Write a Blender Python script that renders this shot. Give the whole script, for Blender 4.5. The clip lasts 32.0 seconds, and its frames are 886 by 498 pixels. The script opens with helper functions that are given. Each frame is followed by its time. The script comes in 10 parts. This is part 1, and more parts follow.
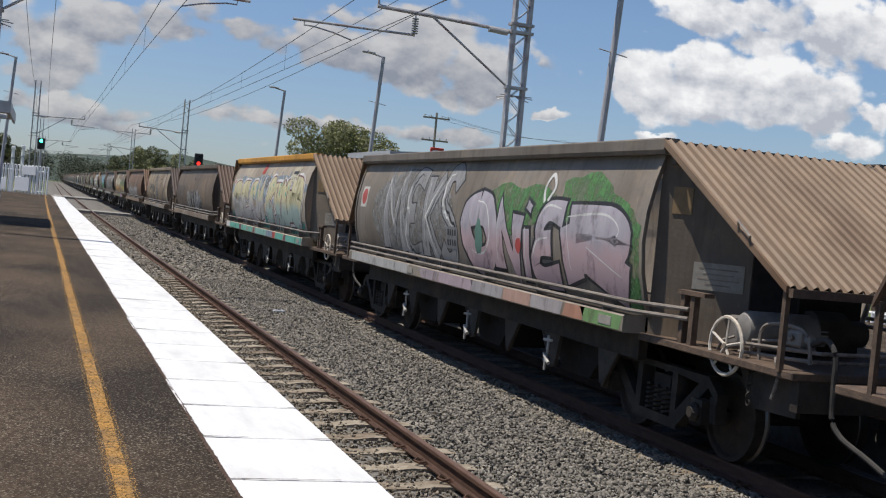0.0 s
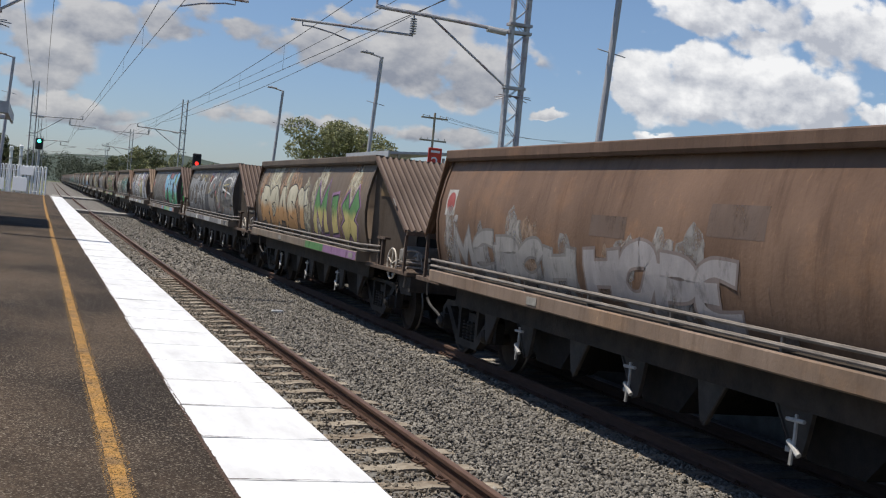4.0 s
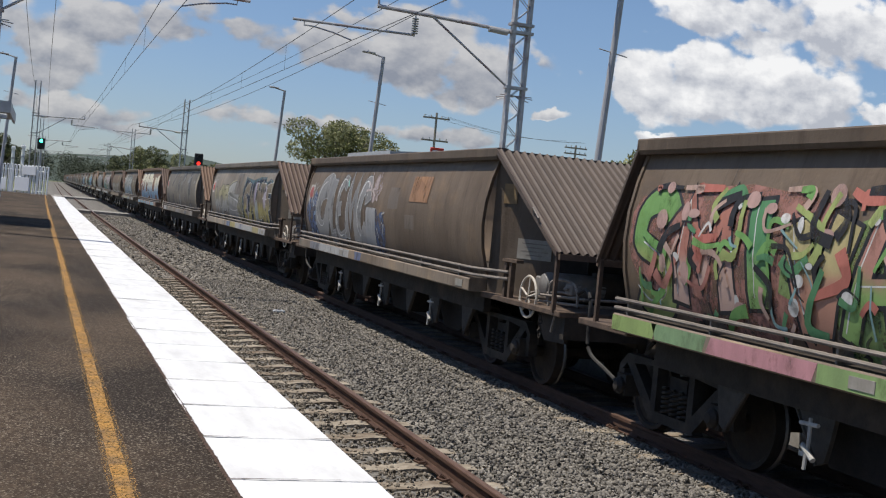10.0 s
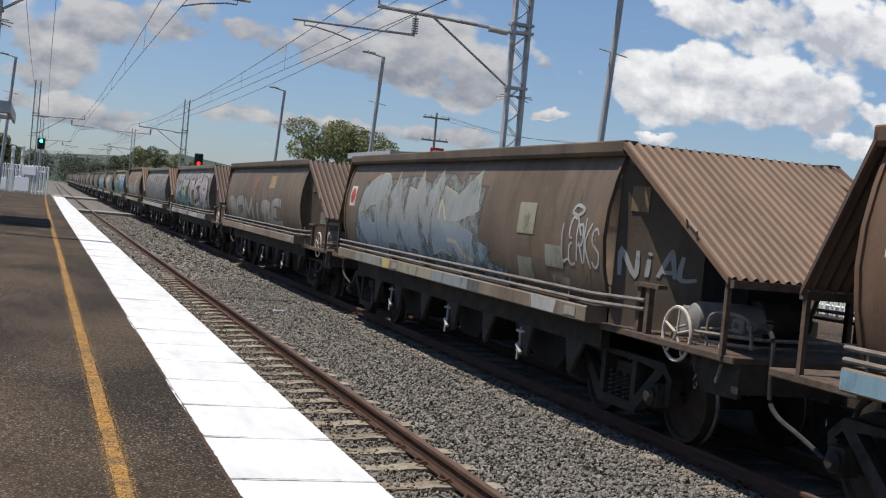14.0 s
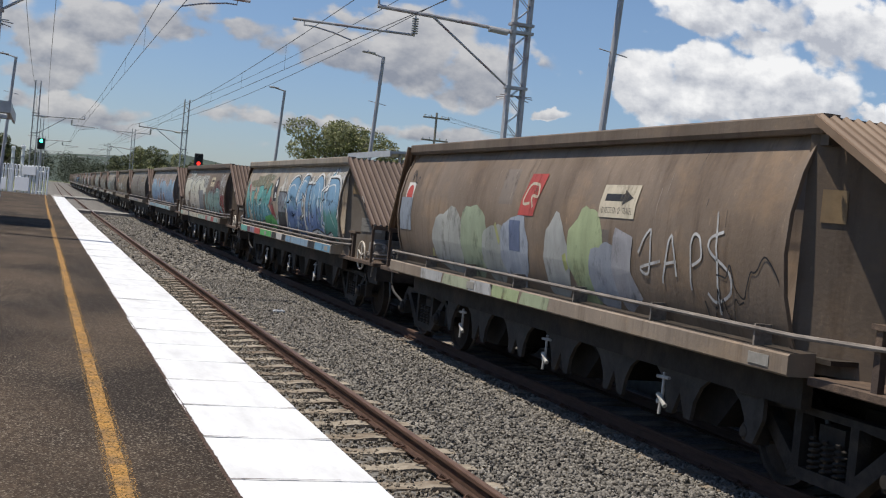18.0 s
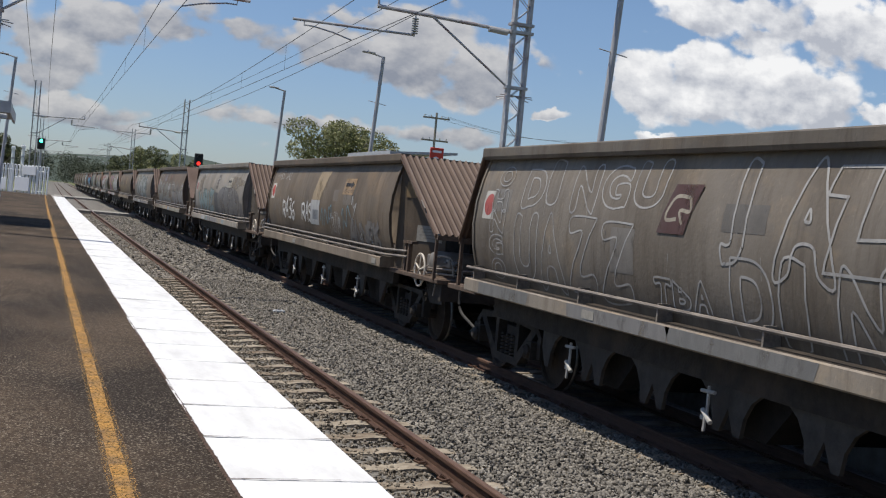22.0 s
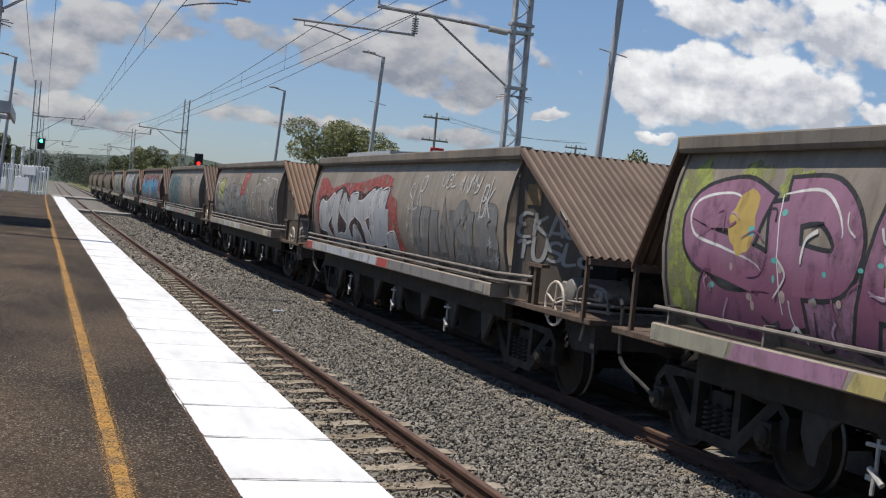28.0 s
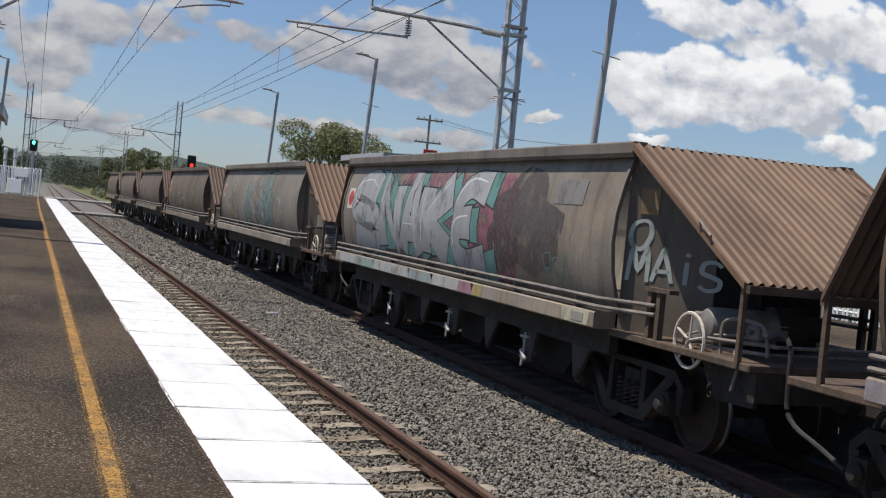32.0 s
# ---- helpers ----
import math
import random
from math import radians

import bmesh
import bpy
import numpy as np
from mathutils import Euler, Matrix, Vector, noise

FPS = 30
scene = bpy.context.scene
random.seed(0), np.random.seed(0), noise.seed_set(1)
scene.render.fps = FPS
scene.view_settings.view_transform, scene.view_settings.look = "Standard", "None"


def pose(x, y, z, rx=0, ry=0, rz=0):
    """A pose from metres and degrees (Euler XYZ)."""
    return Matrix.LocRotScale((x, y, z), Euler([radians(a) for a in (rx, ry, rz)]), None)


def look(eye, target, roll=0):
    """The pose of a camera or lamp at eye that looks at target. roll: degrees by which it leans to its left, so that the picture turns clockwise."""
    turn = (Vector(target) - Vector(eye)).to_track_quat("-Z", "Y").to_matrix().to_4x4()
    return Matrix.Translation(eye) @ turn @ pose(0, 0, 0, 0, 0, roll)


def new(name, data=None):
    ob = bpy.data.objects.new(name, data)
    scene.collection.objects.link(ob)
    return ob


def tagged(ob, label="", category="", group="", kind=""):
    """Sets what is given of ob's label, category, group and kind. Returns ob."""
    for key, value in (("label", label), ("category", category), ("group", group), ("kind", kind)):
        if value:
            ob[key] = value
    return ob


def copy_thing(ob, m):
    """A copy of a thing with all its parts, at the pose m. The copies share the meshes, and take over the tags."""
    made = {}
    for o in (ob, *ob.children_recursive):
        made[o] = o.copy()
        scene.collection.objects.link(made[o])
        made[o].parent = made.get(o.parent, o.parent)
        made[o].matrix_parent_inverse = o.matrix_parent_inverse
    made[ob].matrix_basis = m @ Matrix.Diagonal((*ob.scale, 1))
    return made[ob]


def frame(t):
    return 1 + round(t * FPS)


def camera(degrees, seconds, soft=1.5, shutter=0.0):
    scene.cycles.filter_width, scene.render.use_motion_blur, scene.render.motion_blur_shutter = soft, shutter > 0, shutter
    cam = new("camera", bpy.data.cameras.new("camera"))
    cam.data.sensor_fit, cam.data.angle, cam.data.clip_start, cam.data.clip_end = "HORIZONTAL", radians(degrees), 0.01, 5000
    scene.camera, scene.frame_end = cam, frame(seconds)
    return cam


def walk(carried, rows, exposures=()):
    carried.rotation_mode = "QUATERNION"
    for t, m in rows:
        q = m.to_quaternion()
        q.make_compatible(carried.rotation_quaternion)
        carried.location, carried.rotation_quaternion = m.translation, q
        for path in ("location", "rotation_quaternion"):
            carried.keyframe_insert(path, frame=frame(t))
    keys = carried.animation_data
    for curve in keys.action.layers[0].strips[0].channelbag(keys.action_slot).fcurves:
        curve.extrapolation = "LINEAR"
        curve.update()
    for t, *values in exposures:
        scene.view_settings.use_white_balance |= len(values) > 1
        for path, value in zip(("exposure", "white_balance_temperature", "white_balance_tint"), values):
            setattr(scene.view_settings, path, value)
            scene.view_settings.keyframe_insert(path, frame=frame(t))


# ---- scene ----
# ---- camera ----
cam = camera(41.2, 32.0, soft=1.15)
EYE = Vector((0, 0, 2.08))
BASE = look(EYE, EYE + Vector((0.32836, 0.94407, -0.03007)), 5.427)
PX = 0.0275    # degrees of turn per unit of sway


def sway(dx, dy):
    return BASE @ pose(0, 0, 0, dy * PX, dx * PX, 0)


SWAY = [(0, 0, 0), (1.5, 0, 0), (2.0, -3, 0.5), (2.5, -4.5, 0), (3.0, -3.5, 1), (3.5, -3.5, 0.5), (5.5, -0.7, 0), (6.5, 0, 0),
        (9, 0, 0), (20, 0, 0), (27.5, 0, 0), (28, 0, 0), (28.5, -1, -2.7), (29, -0.5, 0.5), (29.5, -2.5, 0.7), (30, -5, 2),
        (30.5, -6.3, 2.7), (31, -9, 3.2), (31.5, -8.5, 3), (32, -12, 3.5)]
walk(cam, [(t, sway(dx, dy)) for t, dx, dy in SWAY], exposures=[(0, 0.0), (32, 0.0)])

# ---- sky and sun ----
SUN_WAY = Vector((-0.40, 0.12, 1.0)).normalized()      # towards the sun
sun = new("sun", bpy.data.lights.new("sun", "SUN"))
sun.data.energy, sun.data.angle, sun.data.color = 4.9, radians(0.55), (1.0, 0.94, 0.85)
sun.matrix_basis = look((0, 0, 60), Vector((0, 0, 60)) - SUN_WAY)

world = bpy.data.worlds.new("sky")
scene.world = world
world.use_nodes = True
wn, wl = world.node_tree.nodes, world.node_tree.links
wn.clear()


def wnode(kind):
    return wn.new(kind)


def wmath(op, a, b=None, c=None):
    n = wnode("ShaderNodeMath")
    n.operation = op
    for i, v in enumerate((a, b, c)):
        if v is None:
            continue
        if isinstance(v, (int, float)):
            n.inputs[i].default_value = v
        else:
            wl.new(v, n.inputs[i])
    return n.outputs[0]


sky = wnode("ShaderNodeTexSky")
sky.sky_type, sky.sun_disc = "NISHITA", False
sky.sun_elevation = math.asin(SUN_WAY.z)
sky.sun_rotation = math.atan2(SUN_WAY.x, SUN_WAY.y)
sky.air_density, sky.dust_density, sky.ozone_density = 1.0, 0.4, 1.2
coord = wnode("ShaderNodeTexCoord")
axes = wnode("ShaderNodeSeparateXYZ")
wl.new(coord.outputs["Generated"], axes.inputs[0])
ay = wmath("MAXIMUM", wmath("ABSOLUTE", axes.outputs[1]), 0.12)
su = wmath("DIVIDE", axes.outputs[0], ay)
sv = wmath("DIVIDE", axes.outputs[2], ay)
flat = wnode("ShaderNodeCombineXYZ")
wl.new(su, flat.inputs[0])
wl.new(wmath("MULTIPLY", sv, 1.5), flat.inputs[1])
big = wnode("ShaderNodeTexNoise")
big.inputs["Scale"].default_value, big.inputs["Detail"].default_value, big.inputs["Roughness"].default_value = 16.0, 9.0, 0.58
wl.new(flat.outputs[0], big.inputs["Vector"])
broad = wnode("ShaderNodeTexNoise")
broad.inputs["Scale"].default_value, broad.inputs["Detail"].default_value = 6.5, 3.0
wl.new(flat.outputs[0], broad.inputs["Vector"])
# rounded heads of the cumulus
heads = []
for scale in (24.0, 55.0):
    warp = wnode("ShaderNodeVectorMath")
    warp.operation = "MULTIPLY_ADD"
    wl.new(big.outputs["Color"], warp.inputs[0])
    warp.inputs[1].default_value = (0.03, 0.03, 0)
    wl.new(flat.outputs[0], warp.inputs[2])
    cell = wnode("ShaderNodeTexVoronoi")
    cell.feature = "SMOOTH_F1"
    cell.inputs["Scale"].default_value, cell.inputs["Smoothness"].default_value = scale, 0.35
    wl.new(warp.outputs[0], cell.inputs["Vector"])
    heads.append(wmath("SUBTRACT", 0.45, cell.outputs["Distance"]))
billow = wmath("ADD", wmath("MULTIPLY", heads[0], 0.75), wmath("MULTIPLY", heads[1], 0.45))
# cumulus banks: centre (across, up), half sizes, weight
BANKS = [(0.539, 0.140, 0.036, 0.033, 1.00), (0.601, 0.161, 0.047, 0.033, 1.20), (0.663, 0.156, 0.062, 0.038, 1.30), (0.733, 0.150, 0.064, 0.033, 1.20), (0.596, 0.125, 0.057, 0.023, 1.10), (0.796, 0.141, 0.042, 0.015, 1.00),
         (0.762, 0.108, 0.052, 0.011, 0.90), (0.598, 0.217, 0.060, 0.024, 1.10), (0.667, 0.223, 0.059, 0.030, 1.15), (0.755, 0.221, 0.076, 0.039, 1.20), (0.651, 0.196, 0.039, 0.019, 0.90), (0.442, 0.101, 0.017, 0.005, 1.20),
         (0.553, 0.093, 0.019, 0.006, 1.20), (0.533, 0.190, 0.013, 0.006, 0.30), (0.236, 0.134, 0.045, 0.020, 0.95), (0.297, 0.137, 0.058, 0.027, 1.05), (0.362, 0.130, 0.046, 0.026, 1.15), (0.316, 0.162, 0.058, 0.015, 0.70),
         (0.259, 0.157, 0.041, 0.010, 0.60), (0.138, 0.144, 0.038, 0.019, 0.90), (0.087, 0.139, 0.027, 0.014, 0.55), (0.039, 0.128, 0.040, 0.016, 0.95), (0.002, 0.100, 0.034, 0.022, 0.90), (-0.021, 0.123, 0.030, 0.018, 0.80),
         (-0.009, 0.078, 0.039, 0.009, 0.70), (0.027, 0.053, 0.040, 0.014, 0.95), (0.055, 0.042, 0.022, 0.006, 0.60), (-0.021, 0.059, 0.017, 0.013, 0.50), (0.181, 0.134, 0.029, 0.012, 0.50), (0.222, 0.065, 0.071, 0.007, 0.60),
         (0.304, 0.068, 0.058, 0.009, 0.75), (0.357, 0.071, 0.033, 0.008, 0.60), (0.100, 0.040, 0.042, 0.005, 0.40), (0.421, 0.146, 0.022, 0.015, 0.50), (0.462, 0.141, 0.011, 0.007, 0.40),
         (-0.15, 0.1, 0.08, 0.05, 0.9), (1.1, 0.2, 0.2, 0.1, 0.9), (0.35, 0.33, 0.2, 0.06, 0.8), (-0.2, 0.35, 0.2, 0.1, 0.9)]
su = wmath("ADD", su, wmath("MULTIPLY", wmath("SUBTRACT", big.outputs[0], 0.5), 0.05))
axis = wnode("ShaderNodeSeparateColor")
wl.new(big.outputs["Color"], axis.inputs[0])
sv = wmath("ADD", sv, wmath("MULTIPLY", wmath("SUBTRACT", axis.outputs[1], 0.5), 0.035))
cover = lean = mass = None
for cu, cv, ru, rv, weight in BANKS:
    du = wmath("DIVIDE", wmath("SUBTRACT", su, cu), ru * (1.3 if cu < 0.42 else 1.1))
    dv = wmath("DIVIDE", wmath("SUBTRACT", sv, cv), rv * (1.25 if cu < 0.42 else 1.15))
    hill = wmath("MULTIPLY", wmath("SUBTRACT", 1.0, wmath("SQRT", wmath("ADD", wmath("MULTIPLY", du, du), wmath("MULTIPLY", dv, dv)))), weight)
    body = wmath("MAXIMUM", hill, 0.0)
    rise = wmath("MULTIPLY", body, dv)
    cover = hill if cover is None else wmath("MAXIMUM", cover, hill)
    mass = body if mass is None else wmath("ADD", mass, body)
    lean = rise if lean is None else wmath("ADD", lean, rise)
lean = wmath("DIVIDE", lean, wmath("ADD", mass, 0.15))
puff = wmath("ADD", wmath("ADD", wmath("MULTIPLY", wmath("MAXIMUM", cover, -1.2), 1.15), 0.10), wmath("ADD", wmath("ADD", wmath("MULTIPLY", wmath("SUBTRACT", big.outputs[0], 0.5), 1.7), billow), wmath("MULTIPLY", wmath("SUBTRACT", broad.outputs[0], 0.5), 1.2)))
veil = wnode("ShaderNodeMapRange")
veil.interpolation_type = "SMOOTHSTEP"
wl.new(puff, veil.inputs[0])
veil.inputs[1].default_value, veil.inputs[2].default_value = 0.02, 0.42
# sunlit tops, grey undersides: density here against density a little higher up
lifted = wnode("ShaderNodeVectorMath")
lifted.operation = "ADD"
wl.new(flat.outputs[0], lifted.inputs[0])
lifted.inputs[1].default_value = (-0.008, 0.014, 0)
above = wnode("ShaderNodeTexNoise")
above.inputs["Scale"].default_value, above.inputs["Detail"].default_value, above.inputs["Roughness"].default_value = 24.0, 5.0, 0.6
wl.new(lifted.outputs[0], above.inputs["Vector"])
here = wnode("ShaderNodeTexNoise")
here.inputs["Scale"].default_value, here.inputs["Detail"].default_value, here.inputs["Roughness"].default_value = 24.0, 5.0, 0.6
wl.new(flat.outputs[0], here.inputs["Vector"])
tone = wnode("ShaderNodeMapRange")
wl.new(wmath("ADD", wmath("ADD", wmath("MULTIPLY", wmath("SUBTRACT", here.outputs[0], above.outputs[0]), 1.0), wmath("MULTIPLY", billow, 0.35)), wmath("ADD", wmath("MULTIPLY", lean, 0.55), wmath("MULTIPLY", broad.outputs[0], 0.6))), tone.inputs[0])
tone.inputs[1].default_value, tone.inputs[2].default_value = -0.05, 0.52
side = wnode("ShaderNodeMapRange")
side.interpolation_type = "SMOOTHSTEP"
wl.new(su, side.inputs[0])
side.inputs[1].default_value, side.inputs[2].default_value = 0.36, 0.56


def wmix(f, a, b):
    n = wnode("ShaderNodeMix")
    n.data_type = "RGBA"
    wl.new(f, n.inputs["Factor"])
    for socket, v in (("A", a), ("B", b)):
        if isinstance(v, tuple):
            n.inputs[socket].default_value = (*v, 1)
        else:
            wl.new(v, n.inputs[socket])
    return n.outputs["Result"]


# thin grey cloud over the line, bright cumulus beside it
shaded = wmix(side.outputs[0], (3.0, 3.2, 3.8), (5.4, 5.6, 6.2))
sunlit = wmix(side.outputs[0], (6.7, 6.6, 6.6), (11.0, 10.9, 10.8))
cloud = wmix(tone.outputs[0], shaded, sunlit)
height = wnode("ShaderNodeMapRange")
wl.new(sv, height.inputs[0])
height.inputs[1].default_value, height.inputs[2].default_value = 0.0, 0.2
tint = wmix(height.outputs[0], (0.74, 0.84, 1.10), (0.88, 0.98, 1.16))
both = wnode("ShaderNodeMix")
both.data_type = "RGBA"
wl.new(wmath("MULTIPLY", veil.outputs[0], 0.92), both.inputs["Factor"])
cool = wnode("ShaderNodeMix")
cool.data_type, cool.blend_type = "RGBA", "MULTIPLY"
cool.inputs["Factor"].default_value = 1.0
wl.new(tint, cool.inputs["B"])
wl.new(sky.outputs[0], cool.inputs["A"])
wl.new(cool.outputs["Result"], both.inputs["A"])
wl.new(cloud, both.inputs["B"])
back = wnode("ShaderNodeBackground")
back.inputs["Strength"].default_value = 0.088
wl.new(both.outputs["Result"], back.inputs["Color"])
wl.new(back.outputs[0], wnode("ShaderNodeOutputWorld").inputs[0])


# ---- materials ----
def surface(name, a, b, scale=6.0, rough=0.75, bump=0.0, bump_scale=40.0, metal=0.0, stain=None, stain_scale=1.2, stain_at=(0.5, 0.7),
            stretch=(1, 1, 1), tint=False, vary=0.0, island=False):
    """Two tones mixed by fine noise, an optional stain at a larger scale, fine relief; tint: times the object's own colour."""
    m = bpy.data.materials.new(name)
    m.use_nodes = True
    n, l = m.node_tree.nodes, m.node_tree.links
    p = n["Principled BSDF"]
    tc = n.new("ShaderNodeTexCoord")
    mp = n.new("ShaderNodeMapping")
    mp.inputs["Scale"].default_value = stretch
    l.new(tc.outputs["Object"], mp.inputs[0])
    info = n.new("ShaderNodeObjectInfo")
    if not island:
        shift = n.new("ShaderNodeVectorMath")
        shift.operation = "SCALE"
        shift.inputs[0].default_value = (37.0, 51.0, 23.0)
        l.new(info.outputs["Random"], shift.inputs["Scale"])
        l.new(shift.outputs[0], mp.inputs["Location"])
    f = n.new("ShaderNodeTexNoise")
    f.inputs["Scale"].default_value, f.inputs["Detail"].default_value, f.inputs["Roughness"].default_value = scale, 6, 0.65
    l.new(mp.outputs[0], f.inputs["Vector"])
    r = n.new("ShaderNodeMapRange")
    r.inputs[1].default_value, r.inputs[2].default_value = 0.3, 0.7
    l.new(f.outputs[0], r.inputs[0])
    mix = n.new("ShaderNodeMix")
    mix.data_type = "RGBA"
    mix.inputs["A"].default_value, mix.inputs["B"].default_value = (*a, 1), (*b, 1)
    l.new(r.outputs[0], mix.inputs["Factor"])
    out = mix.outputs["Result"]
    if stain:
        s = n.new("ShaderNodeTexNoise")
        s.inputs["Scale"].default_value, s.inputs["Detail"].default_value, s.inputs["Roughness"].default_value = stain_scale, 5, 0.6
        l.new(mp.outputs[0], s.inputs["Vector"])
        sr = n.new("ShaderNodeMapRange")
        sr.inputs[1].default_value, sr.inputs[2].default_value = stain_at
        l.new(s.outputs[0], sr.inputs[0])
        sm = n.new("ShaderNodeMix")
        sm.data_type = "RGBA"
        sm.inputs["B"].default_value = (*stain, 1)
        l.new(sr.outputs[0], sm.inputs["Factor"])
        l.new(out, sm.inputs["A"])
        out = sm.outputs["Result"]
    if tint:
        t = n.new("ShaderNodeMix")
        t.data_type, t.blend_type = "RGBA", "MULTIPLY"
        t.inputs["Factor"].default_value = 1
        l.new(out, t.inputs["A"])
        l.new(info.outputs["Color"], t.inputs["B"])
        out = t.outputs["Result"]
    if vary:
        h = n.new("ShaderNodeHueSaturation")
        v = n.new("ShaderNodeMapRange")
        v.inputs[3].default_value, v.inputs[4].default_value = 1 - vary, 1 + vary
        if island:
            g = n.new("ShaderNodeNewGeometry")
            l.new(g.outputs["Random Per Island"], v.inputs[0])
        else:
            l.new(info.outputs["Random"], v.inputs[0])
        l.new(v.outputs[0], h.inputs["Value"])
        l.new(out, h.inputs["Color"])
        out = h.outputs["Color"]
    l.new(out, p.inputs["Base Color"])
    p.inputs["Roughness"].default_value, p.inputs["Metallic"].default_value = rough, metal
    p.inputs["Specular IOR Level"].default_value = 0.35
    if bump:
        bn = n.new("ShaderNodeTexNoise")
        bn.inputs["Scale"].default_value, bn.inputs["Detail"].default_value = bump_scale, 6
        l.new(tc.outputs["Object"], bn.inputs["Vector"])
        bp = n.new("ShaderNodeBump")
        bp.inputs["Strength"].default_value, bp.inputs["Distance"].default_value = bump, 0.02
        l.new(bn.outputs[0], bp.inputs["Height"])
        l.new(bp.outputs[0], p.inputs["Normal"])
    return m


def worn(m, scale, low, high, least, stretch=(1, 1, 1)):
    """Lets the ground show through a coat of paint where noise has worn it."""
    n, l = m.node_tree.nodes, m.node_tree.links
    tc, mp, f, r = n.new("ShaderNodeTexCoord"), n.new("ShaderNodeMapping"), n.new("ShaderNodeTexNoise"), n.new("ShaderNodeMapRange")
    mp.inputs["Scale"].default_value = stretch
    f.inputs["Scale"].default_value, f.inputs["Detail"].default_value, f.inputs["Roughness"].default_value = scale, 8, 0.68
    r.inputs[1].default_value, r.inputs[2].default_value, r.inputs[3].default_value = low, high, least
    l.new(tc.outputs["Object"], mp.inputs[0])
    l.new(mp.outputs[0], f.inputs["Vector"])
    l.new(f.outputs[0], r.inputs[0])
    l.new(r.outputs[0], n["Principled BSDF"].inputs["Alpha"])
    return m


def streaks(m, scale, low, high, colour, amount, stretch):
    """A second coat of dirt or wear over what is there, times what lies below."""
    n, l = m.node_tree.nodes, m.node_tree.links
    p = n["Principled BSDF"]
    was = p.inputs["Base Color"].links[0].from_socket
    tc, mp, f, r, mix = n.new("ShaderNodeTexCoord"), n.new("ShaderNodeMapping"), n.new("ShaderNodeTexNoise"), n.new("ShaderNodeMapRange"), n.new("ShaderNodeMix")
    mp.inputs["Scale"].default_value = stretch
    info, shift = n.new("ShaderNodeObjectInfo"), n.new("ShaderNodeVectorMath")
    shift.operation = "SCALE"
    shift.inputs[0].default_value = (11.0, 83.0, 47.0)
    l.new(info.outputs["Random"], shift.inputs["Scale"])
    l.new(shift.outputs[0], mp.inputs["Location"])
    f.inputs["Scale"].default_value, f.inputs["Detail"].default_value, f.inputs["Roughness"].default_value = scale, 8, 0.7
    r.inputs[1].default_value, r.inputs[2].default_value, r.inputs[4].default_value = low, high, amount
    l.new(tc.outputs["Object"], mp.inputs[0])
    l.new(mp.outputs[0], f.inputs["Vector"])
    l.new(f.outputs[0], r.inputs[0])
    mix.data_type, mix.blend_type = "RGBA", "MULTIPLY"
    mix.inputs["B"].default_value = (*colour, 1)
    l.new(r.outputs[0], mix.inputs["Factor"])
    l.new(was, mix.inputs["A"])
    l.new(mix.outputs["Result"], p.inputs["Base Color"])
    return m


def glow(name, colour, strength):
    m = bpy.data.materials.new(name)
    m.use_nodes = True
    p = m.node_tree.nodes["Principled BSDF"]
    p.inputs["Base Color"].default_value = (*colour, 1)
    p.inputs["Emission Color"].default_value = (*colour, 1)
    p.inputs["Emission Strength"].default_value = strength
    return m


# wagon paint: times the wagon's own colour, streaked downwards
PAINT = surface("weathered_paint", (0.86, 0.84, 0.82), (1.22, 1.18, 1.12), 1.5, 0.6, 0.14, 26, stain=(0.66, 0.60, 0.53), stain_scale=0.8, stain_at=(0.44, 0.70), stretch=(1, 0.9, 0.55), tint=True)
streaks(PAINT, 3.0, 0.50, 0.72, (0.55, 0.50, 0.45), 0.8, (1, 2.0, 0.22))
streaks(PAINT, 1.1, 0.52, 0.66, (1.45, 1.32, 1.12), 0.7, (1, 0.8, 1.1))
streaks(PAINT, 14.0, 0.60, 0.68, (1.7, 1.65, 1.55), 0.5, (1, 1.2, 0.5))
SHEET = surface("weathered_sheet", (0.78, 0.76, 0.74), (1.15, 1.1, 1.05), 2.2, 0.6, 0.1, 40, stain=(0.6, 0.5, 0.42), stain_scale=0.9, stretch=(1, 0.5, 0.5), tint=True)
TROUGH = surface("sheet_trough", (0.48, 0.45, 0.42), (0.76, 0.70, 0.64), 2.2, 0.75, 0.1, 40, stain=(0.38, 0.32, 0.27), stain_scale=0.9, stretch=(1, 0.5, 0.5), tint=True)
GRIME = surface("grimy_steel", (0.022, 0.017, 0.013), (0.048, 0.038, 0.029), 7, 0.8, 0.3, 30, stain=(0.07, 0.05, 0.036), stain_scale=1.6)
# near-black that paints in deep shade under the covers and below the body
SHADEBLACK = surface("shade_black", (0.009, 0.008, 0.007), (0.022, 0.018, 0.015), 9, 0.95, 0.2, 60)
PLATE = surface("underframe_plate", (0.034, 0.029, 0.024), (0.078, 0.067, 0.055), 6, 0.75, 0.2, 40, stain=(0.05, 0.038, 0.03), stain_scale=2)
CASTING = surface("cast_steel", (0.018, 0.015, 0.012), (0.040, 0.033, 0.026), 8, 0.75, 0.25, 40, stain=(0.075, 0.058, 0.043), stain_scale=3, stain_at=(0.5, 0.75))
DECK = surface("rusty_deck", (0.06, 0.042, 0.031), (0.145, 0.098, 0.068), 9, 0.85, 0.3, 40, stain=(0.07, 0.05, 0.04), stain_scale=2)
BARS = surface("handrail_paint", (0.12, 0.10, 0.083), (0.29, 0.25, 0.21), 6, 0.5, 0.1, 60, stretch=(3, 0.6, 3))
